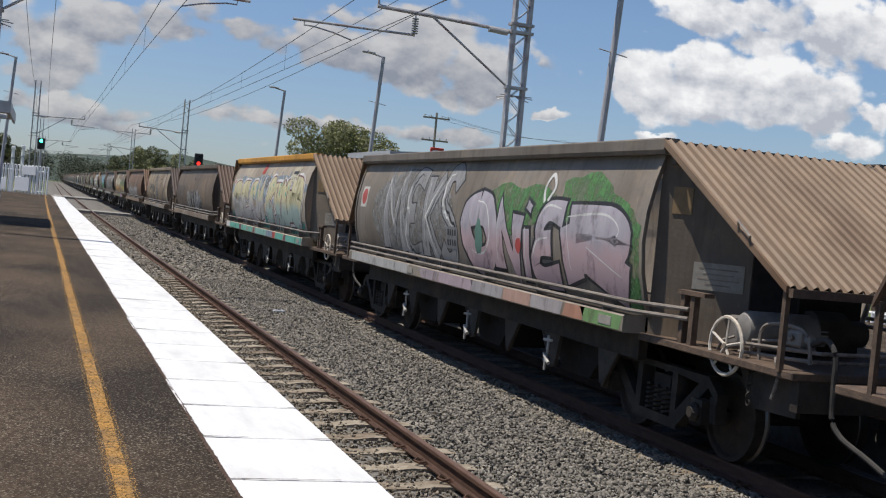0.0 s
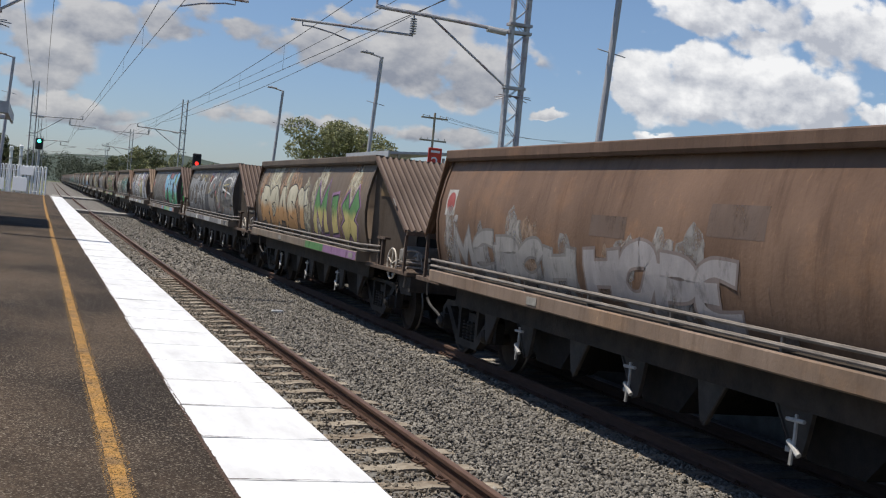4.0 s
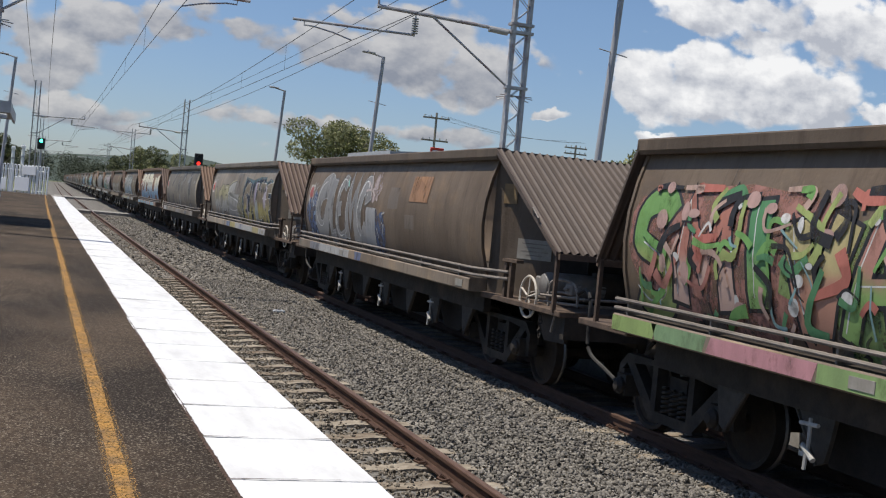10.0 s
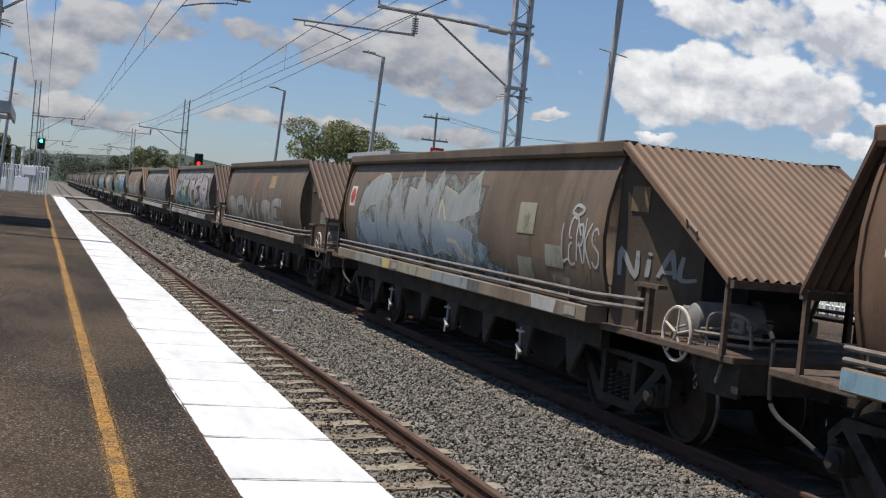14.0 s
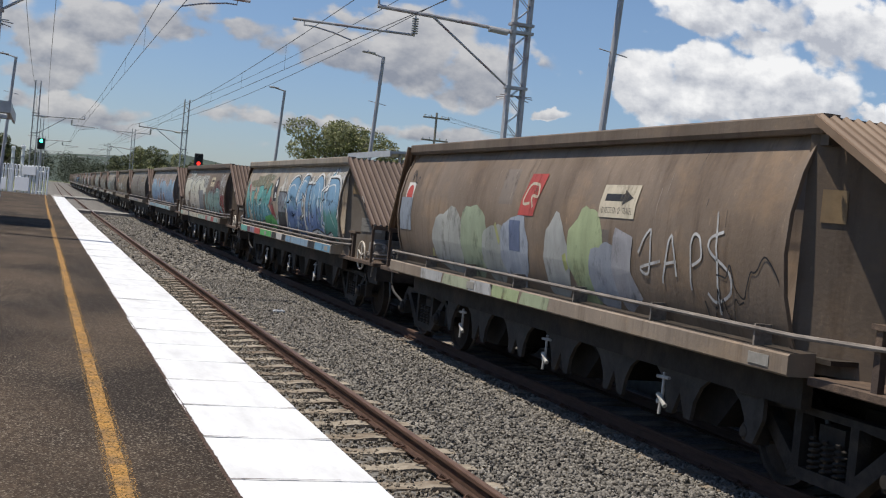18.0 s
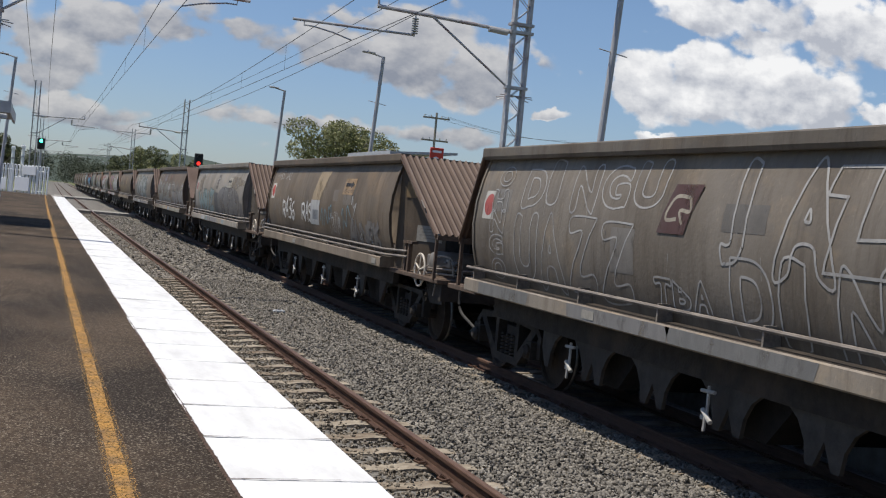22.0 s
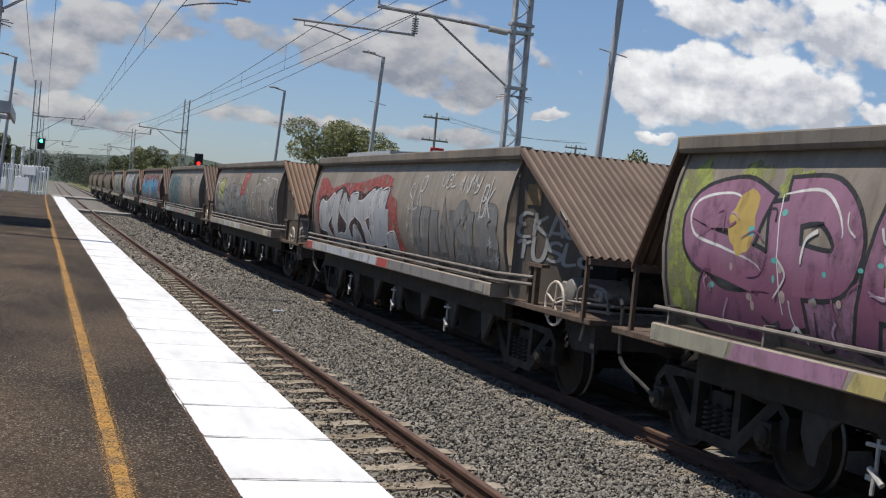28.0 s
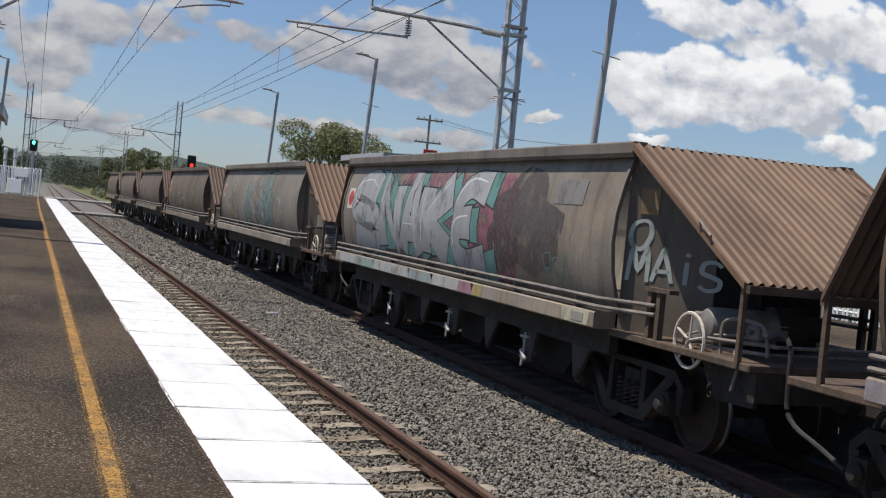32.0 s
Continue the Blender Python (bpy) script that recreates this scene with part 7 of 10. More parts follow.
            s.lay("graffiti", [s.stroke(p, 0.05, W_) for p in ([(0.815, 0.66), (0.825, 0.25)], [(0.792, 0.56), (0.852, 0.42)], [(0.802, 0.40), (0.845, 0.52)], [(0.528, 0.69), (0.537, 0.49)], [(0.517, 0.62), (0.551, 0.55)])], "white sprayed sparkle")
            s.rectu(0.747, 0.776, 0.55, 0.82, (0.42, 0.32, 0.16), "ochre plate")
            s.number(0.451, 0.2, (0.2, 0.24, 0.28))
            s.sill([(0.0, 0.16, (0.2, 0.33, 0.40)), (0.16, 0.18, (0.3, 0.15, 0.09)), (0.18, 0.33, (0.2, 0.33, 0.4)), (0.33, 0.36, (0.3, 0.15, 0.09)), (0.36, 0.46, (0.2, 0.33, 0.4)), (0.46, 0.49, (0.32, 0.15, 0.1)), (0.49, 0.56, (0.22, 0.32, 0.38)), (0.56, 0.59, (0.4, 0.17, 0.11)), (0.59, 0.68, (0.22, 0.33, 0.4)), (0.68, 0.72, (0.36, 0.15, 0.1)), (0.72, 0.9, (0.2, 0.34, 0.4)), (0.9, 1.0, (0.3, 0.15, 0.09))])
        elif k == 15:
            s.lay("graffiti_background", [s.poly([(0.053, 0.02), (0.763, 0.02), (0.763, 0.13), (0.698, 0.16), (0.698, 0.3), (0.662, 0.34), (0.671, 0.78), (0.631, 0.8), (0.629, 0.9), (0.579, 0.9), (0.573, 0.8), (0.535, 0.9), (0.460, 0.91), (0.453, 0.8), (0.385, 0.88), (0.256, 0.84), (0.105, 0.8)], DG_), s.poly([(0.060, 0.02), (0.749, 0.02), (0.749, 0.1), (0.690, 0.14), (0.689, 0.27), (0.656, 0.31), (0.664, 0.76), (0.626, 0.77), (0.623, 0.88), (0.582, 0.88), (0.573, 0.78), (0.535, 0.88), (0.464, 0.89), (0.453, 0.78), (0.385, 0.86), (0.256, 0.82), (0.111, 0.78)], (0.26, 0.27, 0.25), (0.17, 0.24, 0.29), 0.4, lift=0.0006)], "stepped blue-grey sprayed ground")
            s.word("GNMK", 0, 0, 0.03, 0.88, (0.27, 0.28, 0.27), (0.46, 0.41, 0.24), low=(0.17, 0.22, 0.27), cells=[0.105, 0.274, 0.385, 0.509, 0.653], fat=0.07, edge=0.016, tilt=4)
            s.lay("graffiti", [s.stroke([(0.508, 0.46), (0.513, 0.63), (0.536, 0.46)], 0.05, (0.5, 0.46, 0.3)), s.stroke([(0.545, 0.28), (0.579, 0.26), (0.604, 0.16), (0.637, 0.13)], 0.06, (0.42, 0.37, 0.25))], "cream brushed marks")
            s.tag(0.904, 0.26, 0.088, 0.3, LG_, "LERKS", thick=-0.005)
            s.lay("tag", [s.stroke([(0.924, 0.61), (0.934, 0.66), (0.951, 0.63), (0.938, 0.59), (0.924, 0.61)], 0.04, LG_), s.stroke([(0.939, 0.58), (0.951, 0.45)], 0.035, LG_)], "white loop over the tag")
            s.rectu(0.785, 0.832, 0.42, 0.66, (0.30, 0.28, 0.19), "", "painted_over_patch")
            s.rectu(0.785, 0.828, 0.05, 0.24, (0.30, 0.28, 0.2), "", "painted_over_patch")
            s.rectu(0.863, 0.908, 0.2, 0.36, (0.28, 0.27, 0.21), "", "painted_over_patch")
            s.rectu(0.878, 0.921, 0.06, 0.14, (0.25, 0.22, 0.16), "", "painted_over_patch")
            s.sill([(0.12, 0.28, (0.27, 0.27, 0.24)), (0.28, 0.32, YEL_), (0.36, 0.52, (0.32, 0.29, 0.2)), (0.52, 0.66, (0.24, 0.27, 0.27)), (0.66, 0.7, DG_), (0.86, 0.92, LG_)])
            s.end_tag("NiAL", LG_, 0.03, 1.62, 0.26)
        elif k == 16:
            s.word("SOMISE", 0.05, 0.8, 0.02, 0.5, (0.3, 0.29, 0.27), DG_, low=(0.24, 0.22, 0.19), fat=0.03)
            s.rect(0.62, 0.66, 0.07, 0.2, OCHRE_)
            s.rect(0.42, 0.64, 0.04, 0.2, (0.26, 0.12, 0.07))
        elif k == 17:
            shades = [(0.27, 0.26, 0.25), (0.40, 0.38, 0.37), (0.05, 0.15, 0.15), (0.07, 0.22, 0.21), (0.035, 0.033, 0.035), (0.34, 0.28, 0.30), (0.2, 0.19, 0.19), (0.22, 0.30, 0.06)]
            s.lay("graffiti_background", [s.blob(0.5, 0.42, 0.47, 0.42, (0.2, 0.195, 0.19), 0.15), s.blob(0.5, 0.84, 0.42, 0.14, (0.38, 0.36, 0.34), 0.3, lift=0.0003)], "grey sprayed ground")
            for i in range(46):
                u, v = 0.04 + 0.92 * ((i * 0.618) % 1.0), 0.04 + 0.55 * s.rng.random()
                a, w, h = s.rng.uniform(-0.7, 0.7), s.rng.uniform(0.012, 0.035), s.rng.uniform(0.12, 0.34)
                c, d = math.cos(a), math.sin(a)
                pts = [(u + (x * c * w - y * d * w), v + (x * d + y * c) * h) for x, y in ((-0.5, -0.8), (0.6, -0.5), (0.25, 1.0), (-0.35, 0.6))]
                col = shades[(i * 5) % 8]
                s.lay("graffiti", [s.poly(pts, col, lift=i * 0.00006), s.stroke([pts[0], pts[3], pts[2]], 0.022, LG_ if sum(col) < 0.5 else K_, i * 0.00006 + 0.0004)], "angular sprayed shard")
            s.scribble(0.03, 0.97, 0.02, 0.75, [K_, LG_, (0.05, 0.16, 0.16), (0.34, 0.3, 0.31), K_], 80, (0.015, 0.05), 0.3)
            s.layer += 0.003
            s.word("KREA", 0, 0, 0.02, 0.8, (0.30, 0.29, 0.28), K_, low=(0.07, 0.17, 0.17), cells=[0.094, 0.246, 0.345, 0.439, 0.532], fat=0.02, edge=0.03, tilt=18, hi=W_)
            s.word("TER", 0.45, 0.95, 0.02, 0.82, (0.36, 0.30, 0.31), K_, low=(0.2, 0.2, 0.2), fat=0.03, edge=0.04, tilt=16, hi=W_)
            s.lay("graffiti", [s.poly([(0.345, 0.43), (0.362, 0.60), (0.394, 0.60), (0.391, 0.44)], (0.24, 0.32, 0.05)), s.blob(0.419, 0.22, 0.02, 0.07, (0.05, 0.25, 0.25), 0.1), s.poly([(0.477, 0.78), (0.550, 0.78), (0.548, 0.71), (0.519, 0.73)], (0.27, 0.06, 0.06))], "lime, teal and maroon shapes")
            s.sill([(0.0, 0.06, LG_), (0.06, 0.14, (0.3, 0.28, 0.27)), (0.14, 0.18, (0.3, 0.34, 0.1)), (0.18, 0.24, DG_), (0.24, 0.4, LG_), (0.4, 0.5, (0.33, 0.28, 0.3)), (0.5, 0.56, DG_), (0.56, 0.8, LG_), (0.8, 0.9, (0.2, 0.24, 0.24))])
        elif k == 18:
            s.lay("graffiti_background", [s.blob(0.136, 0.72, 0.025, 0.16, (0.45, 0.44, 0.42), 0.25), s.blob(0.221, 0.6, 0.03, 0.2, (0.42, 0.41, 0.39), 0.3), s.blob(0.355, 0.72, 0.02, 0.14, (0.45, 0.44, 0.42), 0.3), s.blob(0.589, 0.76, 0.035, 0.16, (0.46, 0.45, 0.43), 0.3), s.blob(0.845, 0.66, 0.04, 0.26, (0.5, 0.49, 0.47), 0.25), s.blob(0.971, 0.3, 0.04, 0.32, (0.45, 0.44, 0.42), 0.25)], "white sprayed puffs")
            s.dots(0.3, 0.97, 0.72, 0.95, (0.5, 0.49, 0.47), 16, 0.009)
            s.word("CNKKEMPN", 0, 0, 0.0, 0.84, (0.185, 0.183, 0.18), K_, low=(0.155, 0.153, 0.15), back=(0.5, 0.49, 0.47), cells=[0.009, 0.169, 0.310, 0.471, 0.566, 0.646, 0.727, 0.781, 0.852], fat=0.2, edge=0.035, tilt=7, wave=0.1)
            s.word("S", 0.845, 1.013, -0.02, 0.66, (0.185, 0.183, 0.18), K_, back=(0.5, 0.49, 0.47), fat=0.1, edge=0.05, tilt=2)
            s.number(0.481, 0.2, (0.24, 0.24, 0.24))
            s.rectu(0.481, 0.560, 0.66, 0.85, (0.15, 0.125, 0.1), "", "painted_over_patch")
            s.rectu(0.793, 0.835, 0.74, 0.9, (0.19, 0.15, 0.115), "", "painted_over_patch")
            s.rectu(0.933, 0.976, 0.58, 0.8, (0.19, 0.15, 0.11), "", "painted_over_patch")
            s.sill([(0.05, 0.4, LG_), (0.4, 0.62, (0.45, 0.45, 0.44)), (0.62, 0.98, LG_)])
        elif k == 19:
            for a, b, v0, v1, c, q in ((0.176, 0.283, 0.0, 0.5, (0.36, 0.36, 0.32), 0.0), (0.283, 0.367, 0.0, 0.55, (0.30, 0.35, 0.22), 0.004), (0.367, 0.435, 0.0, 0.42, (0.33, 0.34, 0.30), 0.0), (0.432, 0.502, 0.02, 0.5, (0.30, 0.33, 0.38), 0.0), (0.550, 0.604, 0.0, 0.5, (0.37, 0.37, 0.34), 0.008), (0.615, 0.680, 0.0, 0.58, (0.34, 0.40, 0.20), 0.01), (0.672, 0.728, 0.0, 0.38, (0.30, 0.32, 0.36), 0.0)):
                s.lay("graffiti", [s.blob((a + b) / 2 + q, (v0 + v1) / 2, (b - a) * 0.62, (v1 - v0) * 0.56, c, 0.14)], "worn pale green and grey sprayed shape")
            s.lay("graffiti", [s.stroke([(0.742, 0.47), (0.737, 0.22), (0.759, 0.02)], 0.42, (0.33, 0.32, 0.33))], "broad grey stroke")
            s.lay("graffiti", [s.stroke([(0.161, 0.17), (0.155, 0.02)], 0.08, (0.36, 0.34, 0.12)), s.stroke([(0.606, 0.29), (0.611, 0.19)], 0.1, (0.38, 0.4, 0.12)), s.stroke([(0.406, 0.44), (0.420, 0.30)], 0.07, (0.38, 0.38, 0.14))], "yellow edges")
            s.rectu(0.452, 0.485, 0.26, 0.48, (0.10, 0.13, 0.22), "", "number_panel")
            s.rectu(0.005, 0.061, 0.3, 0.6, (0.24, 0.27, 0.31), "", "number_panel")
            s.logo(0.474, 0.52, RED_, CRM_)
            s.arrow_sign(0.682, 0.55, (0.56, 0.48, 0.34))
            s.lay("tag", [s.stroke(p, 0.028, (0.5, 0.49, 0.47)) for p in ([(0.772, 0.36), (0.794, 0.50), (0.792, 0.26), (0.777, 0.28), (0.813, 0.33)], [(0.817, 0.21), (0.832, 0.48), (0.842, 0.26)], [(0.822, 0.32), (0.842, 0.34)], [(0.866, 0.20), (0.867, 0.47), (0.879, 0.48), (0.883, 0.38), (0.868, 0.33)], [(0.915, 0.52), (0.896, 0.48), (0.898, 0.41), (0.925, 0.32), (0.927, 0.22), (0.904, 0.16), (0.892, 0.20)], [(0.902, 0.62), (0.908, 0.35), (0.908, 0.10)])], "white thin sprayed tag")
            s.lay("tag", [s.tagline(0.905, 0.12, 0.09, 0.3, K_), s.tagline(0.885, 0.03, 0.06, 0.2, K_), s.tagline(0.03, 0.72, 0.04, 0.16, K_)], "thin black scrawl")
            s.sill([(0.15, 0.24, LG_), (0.24, 0.34, (0.36, 0.38, 0.24)), (0.34, 0.42, LG_), (0.42, 0.5, (0.36, 0.42, 0.2)), (0.5, 0.58, (0.34, 0.38, 0.22))])
        elif k == 20:
            s.lay("graffiti_background", [s.blob(0.217, 0.74, 0.14, 0.14, (0.2, 0.2, 0.12), 0.4), s.blob(0.469, 0.55, 0.04, 0.3, (0.5, 0.48, 0.43), 0.3, lift=0.0002), s.blob(0.636, 0.74, 0.1, 0.16, (0.52, 0.50, 0.45), 0.3, lift=0.0004), s.blob(0.821, 0.74, 0.12, 0.16, (0.52, 0.50, 0.45), 0.35, lift=0.0006), s.blob(0.962, 0.5, 0.09, 0.45, (0.5, 0.48, 0.43), 0.2, lift=0.0008)], "white and olive sprayed cloud")
            s.word("NiRK", 0, 0, 0.0, 0.72, (0.09, 0.33, 0.30), K_, low=(0.06, 0.22, 0.26), cells=[0.011, 0.110, 0.162, 0.241, 0.354], fat=0.07, edge=0.03, hi=W_, tilt=8)
            s.lay("graffiti", [s.poly([(0.257, 0.0), (0.420, 0.0), (0.427, 0.1), (0.354, 0.24), (0.265, 0.18)], (0.07, 0.36, 0.07)), s.poly([(0.340, 0.55), (0.407, 0.2), (0.361, 0.24), (0.325, 0.4)], (0.27, 0.045, 0.04), lift=0.0004), s.blob(0.384, 0.64, 0.022, 0.2, K_, 0.1, lift=0.0006), s.blob(0.381, 0.74, 0.008, 0.06, W_, 0.1, lift=0.001), s.blob(0.392, 0.55, 0.008, 0.05, W_, 0.1, lift=0.001)], "green, maroon and black shapes")
            s.rectu(0.433, 0.517, 0.02, 0.62, K_, "", "graffiti")
            s.rectu(0.437, 0.511, 0.3, 0.6, (0.17, 0.18, 0.2), "", "number_panel")
            s.word("SEUnR", 0, 0, -0.03, 0.82, K_, K_, cells=[0.535, 0.649, 0.732, 0.784, 0.871, 1.006], fat=0.1, edge=0.05, tilt=0, wave=0.0)
            s.word("SEUn", 0, 0, -0.01, 0.84, (0.14, 0.29, 0.43), K_, low=(0.075, 0.14, 0.3), back=W_, cells=[0.524, 0.638, 0.721, 0.775, 0.859], fat=0.16, edge=0.045, hi=W_, tilt=4, wave=0.05)
            s.word("y", 0.853, 0.932, 0.1, 0.9, (0.2, 0.38, 0.48), K_, low=(0.09, 0.2, 0.36), back=W_, fat=0.07, edge=0.04, hi=W_, tilt=2)
            s.word("R", 0.886, 0.992, -0.02, 0.84, (0.15, 0.30, 0.44), K_, low=(0.05, 0.2, 0.17), back=W_, fat=0.1, edge=0.05, hi=W_, tilt=2)
            s.scribble(0.06, 0.95, 0.02, 0.55, [K_, K_, (0.3, 0.45, 0.5), (0.05, 0.2, 0.17)], 60, (0.02, 0.045), 0.25)
            s.dots(0.4, 0.95, 0.05, 0.6, (0.33, 0.45, 0.52), 26, 0.007)
            s.sill([(0.0, 0.1, (0.12, 0.38, 0.32)), (0.1, 0.14, MAR_), (0.14, 0.2, (0.25, 0.23, 0.3)), (0.2, 0.28, RED_), (0.28, 0.42, (0.09, 0.4, 0.1)), (0.42, 0.48, K_), (0.48, 0.54, (0.5, 0.47, 0.43)), (0.54, 0.58, K_), (0.58, 0.64, (0.16, 0.28, 0.4)), (0.64, 0.8, (0.22, 0.33, 0.42)), (0.8, 0.86, K_), (0.86, 1.0, (0.13, 0.3, 0.43))])
        elif k == 21:
            s.lay("graffiti_background", [s.blob(0.219, 0.74, 0.17, 0.2, (0.42, 0.42, 0.36), 0.45), s.blob(0.493, 0.7, 0.08, 0.2, (0.4, 0.4, 0.35), 0.4, lift=0.0003), s.blob(0.805, 0.3, 0.13, 0.4, (0.15, 0.06, 0.055), 0.3, lift=0.0006), s.blob(0.927, 0.2, 0.06, 0.3, (0.25, 0.04, 0.04), 0.3, lift=0.0009)], "cream splash and maroon haze")
            s.word("FAST", 0, 0, 0.0, 0.78, (0.47, 0.45, 0.35), K_, low=(0.43, 0.38, 0.30), back=(0.5, 0.48, 0.42), cells=[0.033, 0.176, 0.301, 0.418, 0.582], fat=0.06, edge=0.035, tilt=4, wave=0.1)
            s.rectu(0.427, 0.522, 0.03, 0.52, (0.18, 0.185, 0.19), "", "number_panel")
            s.rectu(0.519, 0.606, 0.58, 0.86, (0.3, 0.29, 0.25), "", "graffiti")
            s.tag(0.529, 0.62, 0.068, 0.18, K_, "RiP", thick=0.0)
            s.word("UVMR", 0, 0, 0.0, 0.58, (0.12, 0.22, 0.20), (0.2, 0.23, 0.22), low=(0.17, 0.27, 0.23), cells=[0.582, 0.662, 0.733, 0.788, 0.892], fat=0.09, edge=0.02, hi=LG_, tilt=5)
            s.lay("graffiti", [s.stroke([(0.837, 0.23), (0.897, 0.20), (0.930, 0.11), (0.942, -0.02)], 0.2, (0.18, 0.28, 0.27)), s.stroke([(0.888, 0.23), (0.899, 0.31), (0.909, 0.44)], 0.04, LG_)], "teal swash")
            s.arrow_sign(0.674, 0.62, (0.55, 0.45, 0.29))
            s.tag(0.868, 0.62, 0.067, 0.24, LG_, "FAWTS", thick=0.012)
            s.tag(0.944, 0.6, 0.035, 0.2, LG_, "W", thick=0.012)
            s.tag(0.908, 0.46, 0.083, 0.16, LG_, "1.25", thick=0.006)
            s.sill([(0.0, 0.06, (0.3, 0.4, 0.33)), (0.06, 0.22, (0.42, 0.36, 0.27)), (0.22, 0.26, K_), (0.26, 0.5, (0.42, 0.38, 0.28)), (0.5, 0.68, (0.27, 0.33, 0.27)), (0.68, 0.72, (0.36, 0.1, 0.09)), (0.72, 0.8, (0.3, 0.34, 0.28)), (0.8, 0.86, (0.36, 0.07, 0.06)), (0.86, 0.94, (0.22, 0.33, 0.3))])
        elif k == 22:
            rose = (0.40, 0.29, 0.26)
            s.lay("graffiti_background", [s.poly([(0.036 + (1.005 - 0.036) * i / 40.0, 0.62 + (0.27 * s.rng.random() if i % 2 else 0.0)) for i in range(41)] + [(1.007, 0.0), (0.036, 0.0)], rose)], "pale rose spiky ground")
            s.dots(0.05, 0.97, 0.74, 0.92, rose, 26, 0.008)
            s.word("DMnURE", 0, 0, -0.03, 0.72, (0.19, 0.30, 0.40), (0.115, 0.10, 0.115), low=(0.14, 0.23, 0.35), back=(0.50, 0.44, 0.40), cells=[0.043, 0.274, 0.493, 0.669, 0.775, 0.906, 1.000], fat=0.17, edge=0.035, tilt=3, wave=0.05, hi=(0.36, 0.45, 0.52))
            s.scribble(0.05, 0.96, 0.0, 0.4, [(0.07, 0.07, 0.09), (0.1, 0.09, 0.11), (0.36, 0.45, 0.5)], 32, (0.03, 0.06), 0.3)
            s.rectu(0.451, 0.509, 0.1, 0.48, (0.09, 0.11, 0.15), "", "number_panel")
            s.dots(0.1, 0.95, 0.1, 0.5, (0.36, 0.26, 0.3), 8, 0.006)
            s.sill([(0.0, 0.08, (0.36, 0.3, 0.28)), (0.08, 0.3, (0.2, 0.31, 0.36)), (0.3, 0.33, (0.14, 0.16, 0.2)), (0.33, 0.55, (0.24, 0.36, 0.38)), (0.55, 0.58, (0.36, 0.38, 0.38)), (0.58, 0.8, (0.24, 0.37, 0.38)), (0.8, 0.83, DG_), (0.83, 0.98, (0.24, 0.36, 0.38))])
        elif k == 23:
            chalk = (0.36, 0.345, 0.325)
            s.outline("DINGU", 0.134, 0.454, 0.66, 0.95, chalk)
            s.outline("UAZZ", 0.122, 0.413, 0.06, 0.56, chalk)
            s.outline("TBA", 0.447, 0.544, 0.1, 0.27, chalk)
            s.outline("DINGO", 0.569, 0.894, 0.02, 0.44, chalk, 0.024)
            s.outline("J", 0.550, 0.623, 0.36, 0.92, chalk, 0.026)
            s.outline("A", 0.621, 0.707, 0.36, 0.92, chalk, 0.026)
            s.lay("graffiti_letter", [s.line([(0.680, 0.92), (0.724, 0.92), (0.717, 0.57), (0.894, 0.61), (0.894, 0.40), (0.685, 0.40), (0.697, 0.77), (0.675, 0.78), (0.680, 0.92)], 0.026, chalk)], "chalk outline of a long letter")
            for i, ch in enumerate("JAZ"):
                s.outline(ch, 0.914, 0.950, 0.66 - 0.3 * i, 0.95 - 0.3 * i, chalk)
            for i, ch in enumerate("OHNGO"):
                s.outline(ch, 0.051, 0.101, 0.78 - 0.19 * i, 0.94 - 0.19 * i, chalk, 0.014)
            s.tag(0.955, 0.48, 0.033, 0.12, chalk, "VNDS")
            s.tag(0.943, 0.3, 0.039, 0.14, chalk, "RFS")
            s.logo(0.451, 0.52, (0.085, 0.04, 0.035), (0.33, 0.29, 0.22))
            s.arrow_sign(0.772, 0.62, (0.33, 0.22, 0.09))
            s.sill([(0.05, 0.2, (0.17, 0.165, 0.155)), (0.3, 0.5, (0.2, 0.19, 0.18)), (0.5, 0.7, (0.17, 0.165, 0.155))])
        elif k == 24:
            s.tag(0.042, 0.82, 0.151, 0.1, LG_, "PASS JAZ")
            s.tag(0.164, 0.24, 0.126, 0.26, W_, "RA36", thick=0.026)
            s.tag(0.360, 0.24, 0.098, 0.26, W_, "RAS", thick=0.026)
            s.lay("painted_over_patch", [s.poly([(0.446, 0.53), (0.519, 0.53), (0.555, 0.93), (0.475, 0.93)], (0.33, 0.245, 0.14)), s.poly([(0.440, 0.2), (0.516, 0.2), (0.519, 0.53), (0.444, 0.53)], (0.4, 0.4, 0.39), lift=0.0005), s.poly([(0.461, 0.27), (0.506, 0.27), (0.508, 0.4), (0.462, 0.4)], (0.2, 0.215, 0.23), lift=0.001)], "ochre panel over a pale number panel")
            s.arrow_sign(0.685, 0.63, (0.34, 0.22, 0.11))
            for p in ([(0.529, 0.26), (0.544, 0.43), (0.546, 0.20)], [(0.559, 0.21), (0.568, 0.42), (0.592, 0.24), (0.598, 0.46)], [(0.603, 0.43), (0.615, 0.48), (0.617, 0.37), (0.605, 0.30)], [(0.696, 0.37), (0.706, 0.45), (0.709, 0.20)], [(0.719, 0.31), (0.734, 0.25), (0.736, 0.49), (0.761, 0.36)]):
                s.lay("tag", [s.stroke(p, 0.035, (0.14, 0.25, 0.28))], "teal thin sprayed tag")
            s.lay("tag", [s.stroke([(0.762, 0.51), (0.762, 0.61), (0.777, 0.48), (0.793, 0.53), (0.780, 0.37)], 0.035, LG_)], "pale sprayed tag")
            s.tag(0.607, 0.14, 0.080, 0.22, LG_, "CROOM")
            s.word("ANNRK", 0.751, 0.943, 0.04, 0.36, (0.17, 0.155, 0.14), (0.12, 0.1, 0.085), fat=0.0, edge=0.02)
